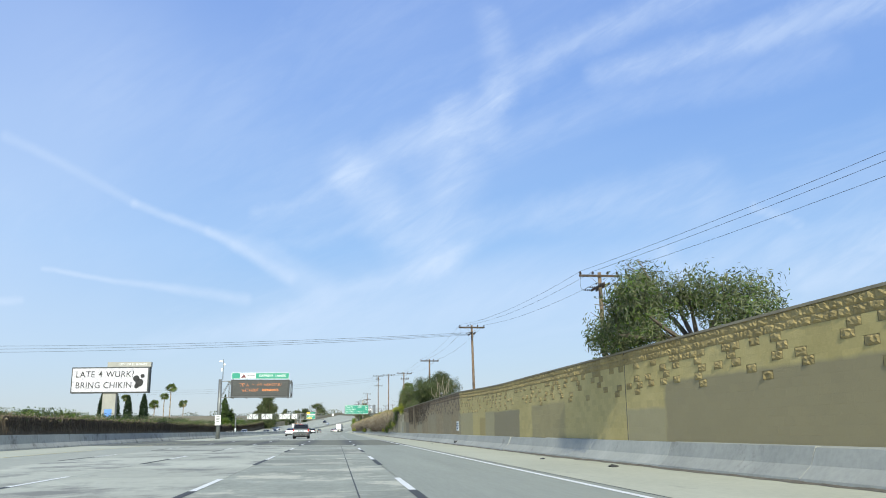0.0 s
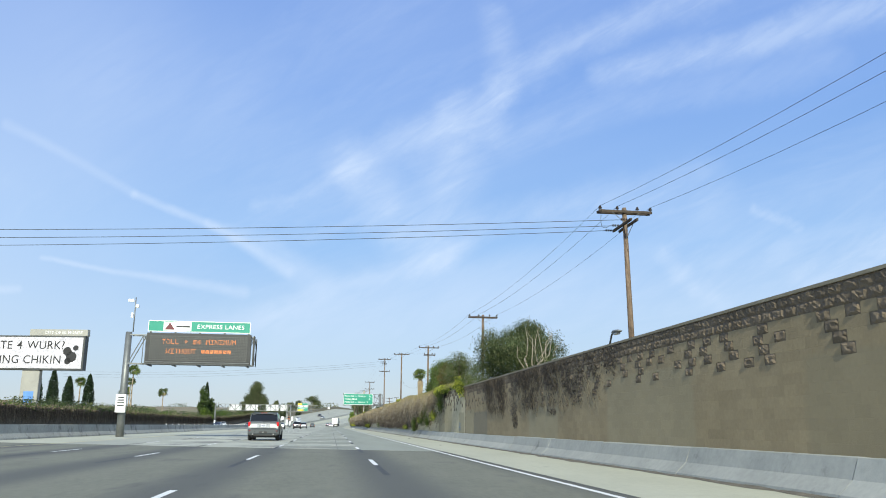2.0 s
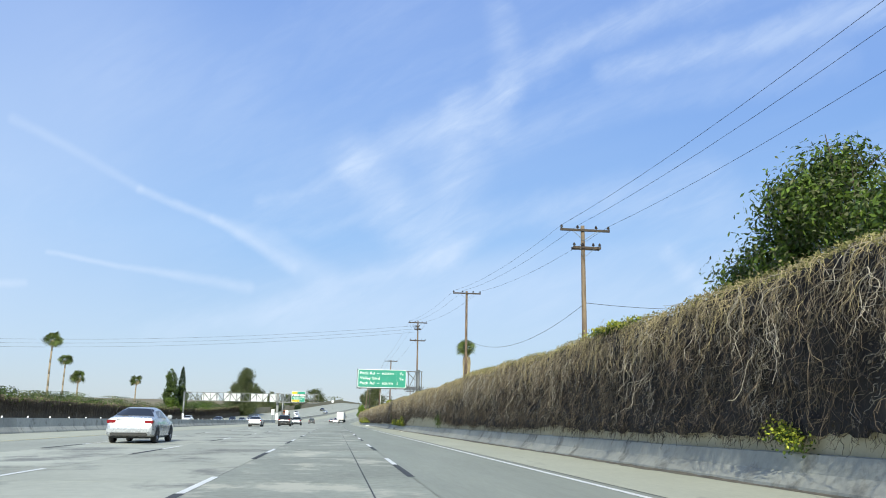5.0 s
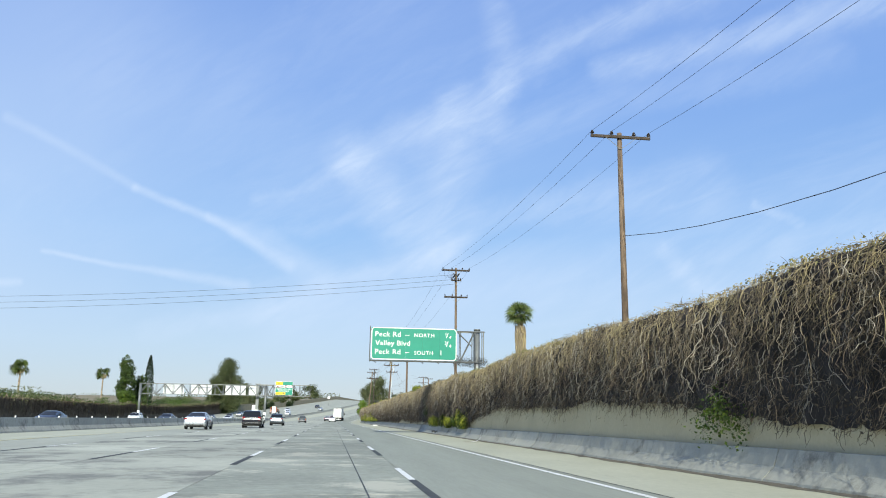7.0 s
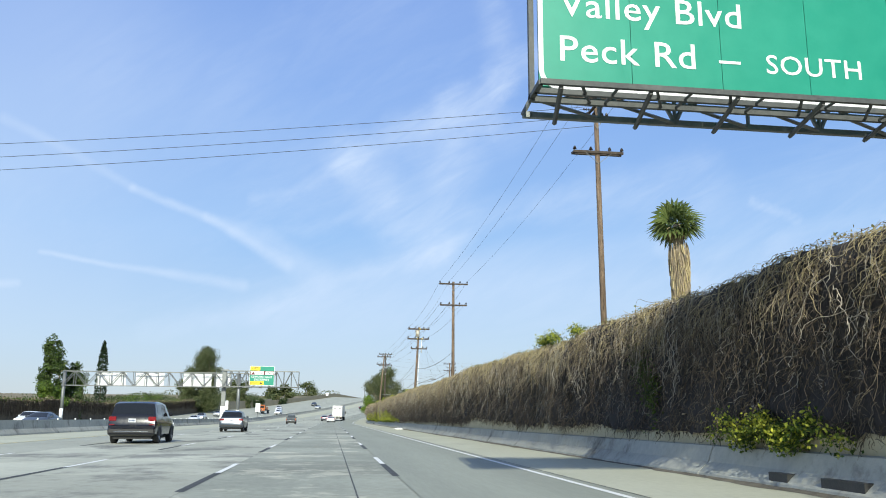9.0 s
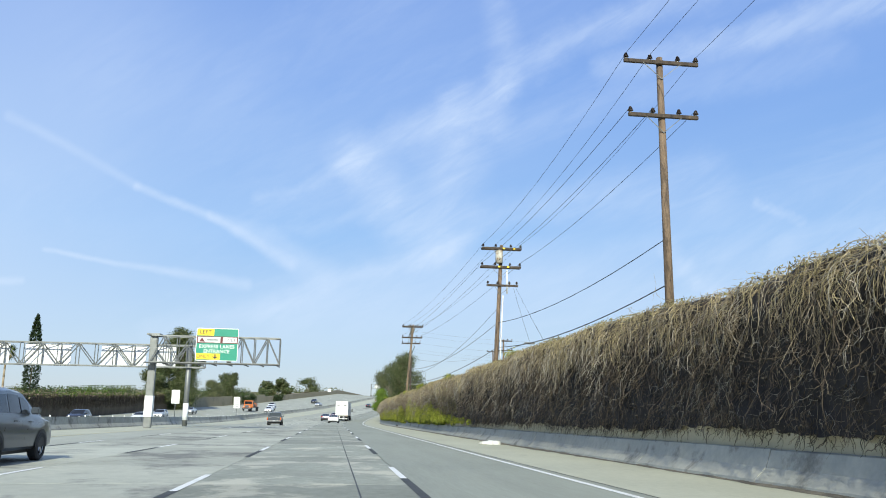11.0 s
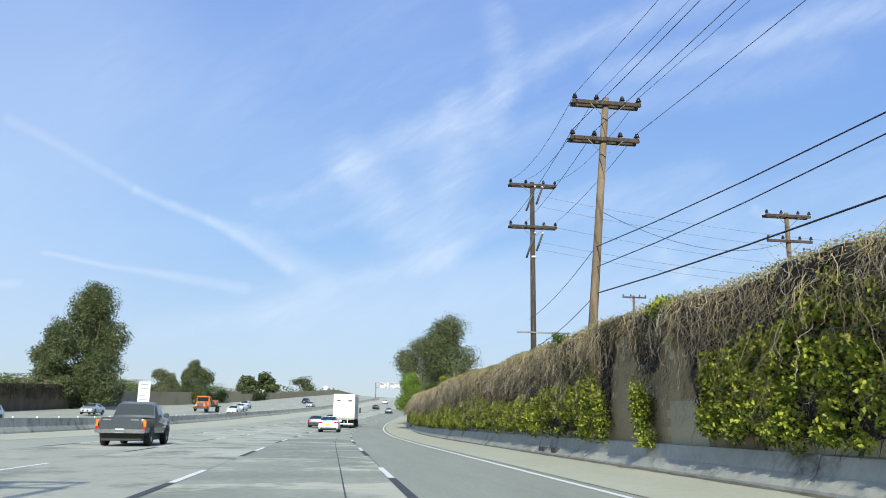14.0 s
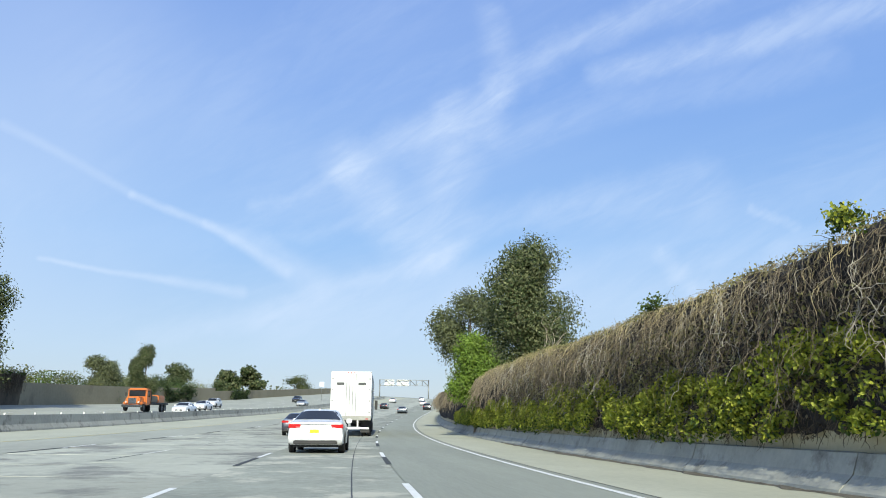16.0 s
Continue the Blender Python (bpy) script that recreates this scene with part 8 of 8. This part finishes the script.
CROSS = [(0.0, 0.84, 0.42, 0.62, 0.76, 0.70), (0.05, 0.91, 0.36, 0.72, 0.78, 0.80), (0.10, 0.92, 0.33, 1.02, 0.78, 1.06), (0.18, 0.925, 0.32, 1.05, 0.78, 1.12), (0.55, 0.93, 0.30, 1.05, 0.74, 1.56), (0.85, 0.93, 0.29, 1.04, 0.74, 1.63), (1.7, 0.93, 0.28, 1.02, 0.74, 1.66),
         (2.5, 0.93, 0.28, 1.0, 0.73, 1.60), (3.35, 0.925, 0.28, 0.98, 0.72, 1.10), (4.15, 0.90, 0.30, 0.90, 0.7, 0.97), (4.45, 0.84, 0.32, 0.78, 0.6, 0.84), (4.55, 0.74, 0.36, 0.6, 0.5, 0.64)]
CROSS_SIDES = ((0.85, 1.42, 4.14, 4.86), (1.5, 2.15, 4.14, 4.88), (2.22, 2.75, 4.14, 4.84))
PICK = [(0.0, 0.80, 0.50, 0.88, 0.7, 0.94), (0.03, 0.86, 0.48, 0.97, 0.8, 1.02), (0.3, 0.875, 0.44, 0.97, 0.8, 1.02), (1.85, 0.88, 0.42, 0.98, 0.8, 1.03), (1.93, 0.88, 0.42, 0.98, 0.8, 1.05), (2.16, 0.88, 0.42, 0.99, 0.68, 1.60), (2.5, 0.88, 0.41, 0.99, 0.68, 1.65),
        (3.0, 0.88, 0.41, 0.98, 0.67, 1.62), (3.75, 0.87, 0.41, 0.97, 0.68, 1.10), (4.7, 0.85, 0.42, 0.92, 0.7, 1.00), (4.95, 0.82, 0.44, 0.80, 0.6, 0.86), (5.02, 0.78, 0.46, 0.62, 0.5, 0.66)]

P_GREY = car_paint("grey_green_metallic_paint", (0.082, 0.093, 0.096), 0.30, 0.25)
P_WHITE = car_paint("white_car_paint", (0.74, 0.75, 0.76), 0.28, 0.0)
P_SILVER = car_paint("silver_car_paint", (0.46, 0.48, 0.50), 0.28, 0.5)
P_BLACK = car_paint("black_car_paint", (0.012, 0.013, 0.018), 0.2, 0.2)
P_SLATE = car_paint("slate_blue_paint", (0.07, 0.085, 0.105), 0.3, 0.4)
P_PLUM = car_paint("dark_plum_grey_paint", (0.050, 0.046, 0.062), 0.28, 0.4)
P_NAVY = car_paint("faded_navy_paint", (0.042, 0.053, 0.068), 0.4, 0.1)
P_RED = car_paint("dark_red_paint", (0.09, 0.012, 0.016), 0.28, 0.2)
P_ORANGE = car_paint("orange_truck_paint", (0.62, 0.17, 0.03), 0.4, 0.0)

# the grey sport utility vehicle in the next lane
suv = car(-4.10, 104.9, 0, SUV, P_GREY, "dark grey-green four-wheel-drive family car with roof rails", wheels=(0.98, 3.76), r=0.37, tw=0.25, rear=(0.185, 0.41), screen=(2.97, 3.56), sides=SUV_SIDES,
          lights=((0.825, 0.975, 0.075, 0.28, 0.91, 1.19, M_TAIL), (0.825, 0.972, 0.073, 0.24, 0.82, 0.91, M_TAIL_PALE)), plate=(0.052, 0.95))
bx("rear_bumper", suv, P_GREY, -0.965, 0.965, -0.07, 0.32, 0.37, 0.76, 0.11, "deep body-coloured rear bumper")
bx("bumper_valance", suv, M_TRIM, -0.78, 0.78, 0.0, 0.28, 0.30, 0.40, 0.03)
bx("bumper_step", suv, M_TRIM, -0.78, 0.78, -0.055, 0.06, 0.752, 0.764, 0.004)
bx("hitch_recess", suv, M_TRIM, -0.26, 0.26, -0.082, 0.0, 0.47, 0.59, 0.01, "dark tow hitch recess")
bx("hitch", suv, M_STEEL, -0.05, 0.05, -0.12, 0.0, 0.49, 0.57, 0.01)
bx("plate_garnish", suv, M_CHROME, -0.43, 0.43, 0.055, 0.11, 1.045, 1.115, 0.01, "chrome bar above the plate")
bx("plate_recess", suv, P_SILVER, -0.42, 0.42, 0.062, 0.11, 0.83, 1.06, 0.01, "silver-grey plate surround")
bx("plate_frame", suv, M_CHROME, -0.42, 0.42, 0.06, 0.1, 0.82, 0.85, 0.006)
bx("emblem", suv, M_CHROME, -0.05, 0.05, 0.04, 0.06, 1.035, 1.125, 0.01, "plain chrome emblem")
bx("hatch_seam", suv, M_TRIM, -0.80, 0.80, 0.088, 0.10, 0.765, 0.78, 0.0)
bx("high_stop_lamp", suv, M_TAIL, -0.20, 0.20, 0.36, 0.52, 1.735, 1.775, 0.01, "red high stop lamp")
bx("roof_spoiler", suv, P_GREY, -0.78, 0.78, 0.33, 0.62, 1.70, 1.75, 0.02)
wip = bx("rear_wiper", suv, M_TRIM, -0.06, 0.50, 0.15, 0.175, 1.215, 1.235, 0.004)
for s in (1, -1):
    bm = bmesh.new()
    rod(bm, (s * 0.66, -0.13, 0.41), (s * 0.66, 0.25, 0.42), 0.05, n=12, caps=False)
    rod(bm, (s * 0.66, -0.05, 0.41), (s * 0.66, 0.0, 0.41), 0.045, n=12)
    part("exhaust_tip", bm, M_CHROME, suv, "chrome exhaust tip")
    bm = bmesh.new()
    pts = [(s * 0.72, 0.80, 1.76), (s * 0.73, 1.0, 1.825), (s * 0.73, 2.3, 1.83), (s * 0.72, 2.55, 1.76)]
    for p, q in zip(pts, pts[1:]):
        rod(bm, p, q, 0.022, n=6)
    part("roof_rail", bm, M_TRIM, suv, "black roof rail")
    bx("side_moulding", suv, P_GREY, *sorted((s * 0.99, s * 1.012)), 1.45, 3.2, 0.60, 0.68, 0.008)
    bx("bumper_reflector", suv, M_TAIL_DARK, *sorted((s * 0.80, s * 0.90)), -0.078, -0.06, 0.60, 0.64, 0.004)


def sedan_rear(c, paint, lens, low=True):
    bx("rear_bumper", c, paint, -0.88, 0.88, -0.04, 0.2, 0.40, 0.62, 0.05)
    bx("diffuser", c, M_TRIM, -0.72, 0.72, -0.045, 0.1, 0.30, 0.42, 0.02, "dark lower valance")
    if low:
        bx("valance_strip", c, M_CHROME, -0.66, 0.66, -0.055, -0.04, 0.425, 0.445, 0.004)
    bx("trunk_strip", c, M_CHROME, -0.52, 0.52, 0.035, 0.06, 0.935, 0.955, 0.004)


white = car(0.08, 426.0, road_turn(432) - 1, SEDAN, P_WHITE, "white four-door saloon seen from behind with a blank plate", wheels=(0.98, 3.80), rear=(0.70, 1.42), screen=(2.80, 3.58), sides=SEDAN_SIDES,
            lights=((0.50, 0.90, 0.03, 0.22, 0.82, 0.95, M_TAIL), (0.48, 0.66, 0.026, 0.1, 0.835, 0.875, M_LENS)), plate=(0.028, 0.70))
sedan_rear(white, P_WHITE, M_TAIL)
bm = bmesh.new()
rod(bm, (0.62, -0.07, 0.36), (0.62, 0.1, 0.36), 0.055, n=10)
part("exhaust_tip", bm, M_TRIM, white)
bx("paper_plate", white, M_SIGN_YELLOW, -0.20, 0.10, 0.008, 0.016, 0.63, 0.78, 0.002, "yellow and white paper plate")
bx("roof_antenna", white, P_WHITE, -0.03, 0.03, 1.55, 1.70, 1.43, 1.49, 0.015)

merc = car(-8.3, 159.3, 0, SEDAN, P_SILVER, "silver-white saloon with dark glass in the far lane", wheels=(0.98, 3.80), rear=(0.70, 1.42), screen=(2.80, 3.58), sides=SEDAN_SIDES,
           lights=((0.56, 0.90, 0.03, 0.24, 0.80, 0.93, M_TAIL_DARK),), plate=(0.028, 0.66))
sedan_rear(merc, P_SILVER, M_TAIL_DARK)
blk = car(-8.3, 262.0, 0, SUV, P_BLACK, "black sport utility vehicle with slim tail lights", wheels=(0.95, 3.74), r=0.37, tw=0.24, rear=(0.185, 0.41), screen=(2.97, 3.56), sides=SUV_SIDES,
          lights=((0.66, 0.97, 0.06, 0.22, 0.96, 1.14, M_TAIL_DARK), (0.70, 0.94, 0.055, 0.2, 0.78, 0.84, M_TAIL_DARK)), plate=(0.075, 0.98))
bx("rear_bumper", blk, M_TRIM, -0.96, 0.96, -0.04, 0.2, 0.42, 0.66, 0.05)
bx("bumper_strip", blk, M_CHROME, -0.7, 0.7, -0.05, -0.03, 0.50, 0.54, 0.006, "bright bumper strip")
cr = car(-7.75, 293.0, 0, CROSS, P_SLATE, "slate blue compact crossover seen from behind", wheels=(0.85, 3.50), rear=(0.22, 0.54), screen=(2.55, 3.28), sides=CROSS_SIDES,
         lights=((0.56, 0.91, 0.05, 0.22, 0.88, 1.02, M_TAIL_DARK),), plate=(0.07, 0.86))
bx("rear_bumper", cr, M_TRIM, -0.88, 0.88, -0.03, 0.2, 0.40, 0.60, 0.05)
pl = car(-3.9 + road_x(455), 452.0, road_turn(455), SEDAN, P_PLUM, "dark plum-grey saloon seen from behind", wheels=(0.98, 3.80), rear=(0.70, 1.42), screen=(2.80, 3.58), sides=SEDAN_SIDES,
         lights=((0.48, 0.90, 0.03, 0.22, 0.82, 0.95, M_TAIL),), plate=(0.028, 0.72))
sedan_rear(pl, P_PLUM, M_TAIL)
sv = car(-11.5, 246.0, 0, SEDAN, P_SILVER, "silver saloon in the lane beside the median", wheels=(0.98, 3.80), rear=(0.70, 1.42), screen=(2.80, 3.58), sides=SEDAN_SIDES,
         lights=((0.56, 0.90, 0.03, 0.24, 0.82, 0.95, M_TAIL_DARK),), plate=(0.028, 0.72))
sedan_rear(sv, P_SILVER, M_TAIL_DARK)
rd = car(-4.0 + road_x(480), 478.0, road_turn(480), SEDAN, P_RED, "dark red saloon far ahead", wheels=(0.98, 3.80), rear=(0.70, 1.42), screen=(2.80, 3.58), sides=SEDAN_SIDES,
         lights=((0.56, 0.90, 0.03, 0.24, 0.82, 0.95, M_TAIL),), plate=(0.028, 0.72))
sedan_rear(rd, P_RED, M_TAIL)

# the pickup
pk = car(-7.2, 380.6, 0, PICK, P_NAVY, "faded dark blue pickup truck with an empty bed", category="pickup truck", name="pickup_truck", wheels=(1.12, 4.02), r=0.36, tw=0.24, rear=(1.97, 2.14), screen=(3.05, 3.68), sides=((2.3, 2.96, 4.14, 4.86),),
         lights=((0.74, 0.875, 0.0, 0.12, 0.70, 0.96, M_AMBERLENS), (0.74, 0.878, -0.006, 0.1, 0.62, 0.72, M_TAIL)), plate=(-0.12, 0.56), glass=M_CARGLASS_CLEAR)
bx("bed_floor", pk, M_TRIM, -0.70, 0.70, 0.10, 1.82, 1.028, 1.036, 0.0, "dark open bed")
bx("tailgate", pk, P_NAVY, -0.70, 0.70, -0.03, 0.06, 0.62, 1.04, 0.015, "flat tailgate with faint lettering bars")
bx("lettering_bar", pk, M_STEEL, -0.62, -0.34, -0.036, -0.03, 0.93, 0.97, 0.0)
bx("lettering_bar", pk, M_STEEL, 0.34, 0.62, -0.036, -0.03, 0.93, 0.97, 0.0)
bx("rear_bumper", pk, M_CHROME, -0.86, 0.86, -0.14, 0.05, 0.48, 0.62, 0.02, "bright step bumper")

# the box trailer
def trailer(x, y, turn):
    t = thing("box_trailer", pose(x, y, road_z(y), 0, 0, turn), "tall white box trailer with double rear doors", "truck trailer")
    w = P_TRAILER
    bx("box", t, w, -1.29, 1.29, 0.04, 13.5, 1.18, 4.08, 0.02, "white box")
    for s in (1, -1):
        d = bx("rear_door", t, w, *sorted((s * 0.012, s * 1.20)), -0.02, 0.045, 1.28, 3.98, 0.01, "white rear door")
        bx("lettering_bar", t, M_STEEL_DARK, *sorted((s * 0.45, s * 0.95)), -0.026, -0.02, 3.22, 3.40, 0.0, "dark logo bar")
        for xx in (0.10, 0.30):
            bm = bmesh.new()
            rod(bm, (s * xx, -0.045, 1.3), (s * xx, -0.045, 3.95), 0.016, n=6)
            part("lock_rod", bm, M_STEEL, d)
        for zz in (1.5, 2.2, 2.9, 3.6):
            bx("hinge", d, M_STEEL, *sorted((s * 1.14, s * 1.24)), -0.035, -0.01, zz, zz + 0.07, 0.004)
        bx("corner_post", t, w, *sorted((s * 1.20, s * 1.30)), -0.03, 0.06, 1.15, 4.08, 0.01)
        bx("underride_post", t, w, *sorted((s * 0.42, s * 0.52)), 0.0, 0.1, 0.50, 1.15, 0.01)
        bx("tail_light", t, M_TAIL, *sorted((s * 0.95, s * 1.15)), -0.04, -0.02, 1.06, 1.14, 0.01)
        bx("mud_flap", t, M_TRIM, *sorted((s * 0.62, s * 1.22)), 1.15, 1.17, 0.25, 1.1, 0.0)
        for yy in (1.9, 3.1):
            for off in (0.0, 0.34):
                wheel(t, s * (1.16 - off), yy, 0.51, 0.28, M_STEEL)
    bx("header", t, w, -1.3, 1.3, -0.03, 0.06, 3.98, 4.10, 0.01)
    bx("sill", t, M_CONCRETE, -1.3, 1.3, -0.04, 0.08, 1.02, 1.28, 0.01, "worn rear sill")
    bx("underride_bar", t, w, -1.2, 1.2, -0.02, 0.1, 0.46, 0.58, 0.01, "white underride bar")
    bx("chassis", t, M_TRIM, -0.5, 0.5, 0.5, 12.5, 0.85, 1.16, 0.01)
    for k in (-0.2, 0.0, 0.2):
        bx("marker_light", t, M_TAIL, k - 0.04, k + 0.04, -0.045, -0.03, 4.0, 4.05, 0.004)
    tr = thing("truck_tractor", pose(x, y, road_z(y), 0, 0, turn) @ Matrix.Translation((0, 13.0, 0)), "dark highway tractor hidden ahead of the trailer", "truck")
    bx("cab", tr, P_SLATE, -1.2, 1.2, 1.2, 3.6, 0.9, 3.4, 0.1)
    bx("bonnet", tr, P_SLATE, -0.95, 0.95, 3.5, 5.4, 0.9, 2.0, 0.1)
    bx("frame", tr, M_TRIM, -0.45, 0.45, -1.0, 5.2, 0.6, 0.95, 0.01)
    for s in (1, -1):
        bx("mirror", tr, M_TRIM, *sorted((s * 1.34, s * 1.58)), 3.3, 3.42, 2.0, 2.75, 0.02)
        for yy in (0.0, 1.2, 4.6):
            wheel(tr, s * 1.05, yy, 0.51, 0.3, M_STEEL)
    return t


P_TRAILER = surface("white_trailer_sheet", (0.74, 0.74, 0.72), (0.82, 0.82, 0.80), scale=0.6, detail_scale=5, rough=0.45, stain=(0.60, 0.57, 0.52), stain_at=(0.58, 0.75), stain_scale=0.7, bump=0.03)
trailer(-0.34 + road_x(453), 451.5, road_turn(455))

# oncoming traffic on the other carriageway, and traffic far ahead
ONCOMING = ((-23.5, 505, SEDAN, P_WHITE, "white saloon coming the other way"), (-27.5, 528, SEDAN, P_WHITE, "white saloon coming the other way"), (-31.5, 548, CROSS, P_WHITE, "white crossover coming the other way"), (-23.5, 585, SEDAN, P_SILVER, "silver saloon coming the other way"),
            (-34.5, 468, SEDAN, P_SILVER, "silver saloon coming the other way"), (-30.0, 610, CROSS, P_BLACK, "black crossover coming the other way"), (-27.5, 402, SEDAN, P_WHITE, "white saloon coming the other way"), (-31.0, 385, CROSS, P_BLACK, "black crossover coming the other way"),
            (-23.8, 345, SEDAN, P_SLATE, "slate saloon coming the other way"), (-34.8, 330, CROSS, P_WHITE, "white crossover coming the other way"), (-23.6, 300, SEDAN, P_NAVY, "dark blue saloon coming the other way"), (-27.4, 262, SEDAN, P_BLACK, "black saloon coming the other way"), (-31.2, 430, CROSS, P_SILVER, "silver crossover coming the other way"))
for x, y, st, paint, label in ONCOMING:
    sed = st is SEDAN
    car(x + road_x(y), y, 180 + road_turn(y), st, paint, label, wheels=(0.98, 3.80) if sed else (0.85, 3.50), rear=(0.70, 1.42) if sed else (0.22, 0.54), screen=(2.80, 3.58) if sed else (2.55, 3.28), sides=SEDAN_SIDES if sed else CROSS_SIDES, plate=None, group="oncoming traffic")
AHEAD = ((-0.4, 640, SEDAN, P_WHITE), (3.0, 600, CROSS, P_BLACK), (-0.5, 570, SEDAN, P_SLATE), (-4.0, 690, CROSS, P_SILVER), (3.2, 700, SEDAN, P_WHITE), (-7.6, 600, SEDAN, P_BLACK), (-7.7, 540, CROSS, P_SILVER), (-11.4, 660, SEDAN, P_WHITE))
for x, y, st, paint in AHEAD:
    sed = st is SEDAN
    car(x + road_x(y), y, road_turn(y), st, paint, "small distant car climbing the rise ahead", wheels=(0.98, 3.80) if sed else (0.85, 3.50), rear=(0.70, 1.42) if sed else (0.22, 0.54), screen=(2.80, 3.58) if sed else (2.55, 3.28), sides=SEDAN_SIDES if sed else CROSS_SIDES,
        lights=((0.56, 0.90, 0.03, 0.24, 0.82, 0.95, M_TAIL),), plate=(0.028, 0.72), group="traffic far ahead")
# an orange flatbed truck coming the other way
ot = thing("flatbed_truck", pose(-29.0 + road_x(508), 508, on_road(-29, 508)[2], 0, 0, 180 + road_turn(508)), "orange flatbed truck coming the other way", "truck")
cab = bx("cab", ot, P_ORANGE, -1.15, 1.15, 4.3, 5.9, 0.75, 2.75, 0.14, "orange cab")
bx("windscreen", cab, M_CARGLASS, -1.0, 1.0, 5.86, 5.92, 1.75, 2.5, 0.02)
bx("visor", cab, P_ORANGE, -1.1, 1.1, 5.85, 6.10, 2.52, 2.62, 0.03)
hood = bx("bonnet", ot, P_ORANGE, -0.85, 0.85, 5.8, 7.5, 0.75, 1.70, 0.16, "sloping orange bonnet")
bx("grille", hood, M_CHROME, -0.5, 0.5, 7.46, 7.53, 0.85, 1.55, 0.03, "bright grille")
bx("front_bumper", ot, M_CHROME, -1.2, 1.2, 7.45, 7.65, 0.45, 0.75, 0.04, "bright front bumper")
bx("bed", ot, M_TRIM, -1.2, 1.2, -2.6, 4.1, 0.95, 1.15, 0.02, "dark flat bed")
bx("headboard", ot, M_TRIM, -1.15, 1.15, 4.05, 4.2, 1.15, 2.4, 0.02)
bx("load", ot, M_CARD, -1.0, 1.0, 1.2, 3.6, 1.15, 1.95, 0.10, "brown load")
bx("load", ot, P_ORANGE, -0.9, 0.9, -1.9, 0.6, 1.15, 2.1, 0.10, "orange load")
for s in (1, -1):
    bx("fender", ot, P_ORANGE, *sorted((s * 0.78, s * 1.2)), 6.0, 7.3, 0.75, 1.12, 0.12)
    bx("headlight", ot, M_LENS, *sorted((s * 0.62, s * 0.84)), 7.45, 7.52, 0.95, 1.15, 0.03)
    bx("side_window", cab, M_CARGLASS, *sorted((s * 1.14, s * 1.165)), 4.7, 5.6, 1.75, 2.45, 0.01)
    bx("mirror", ot, M_TRIM, *sorted((s * 1.3, s * 1.48)), 5.9, 6.0, 1.8, 2.3, 0.02)
    for yy in (-1.4, -0.2, 6.65):
        wheel(ot, s * 1.02, yy, 0.50, 0.3, M_STEEL)
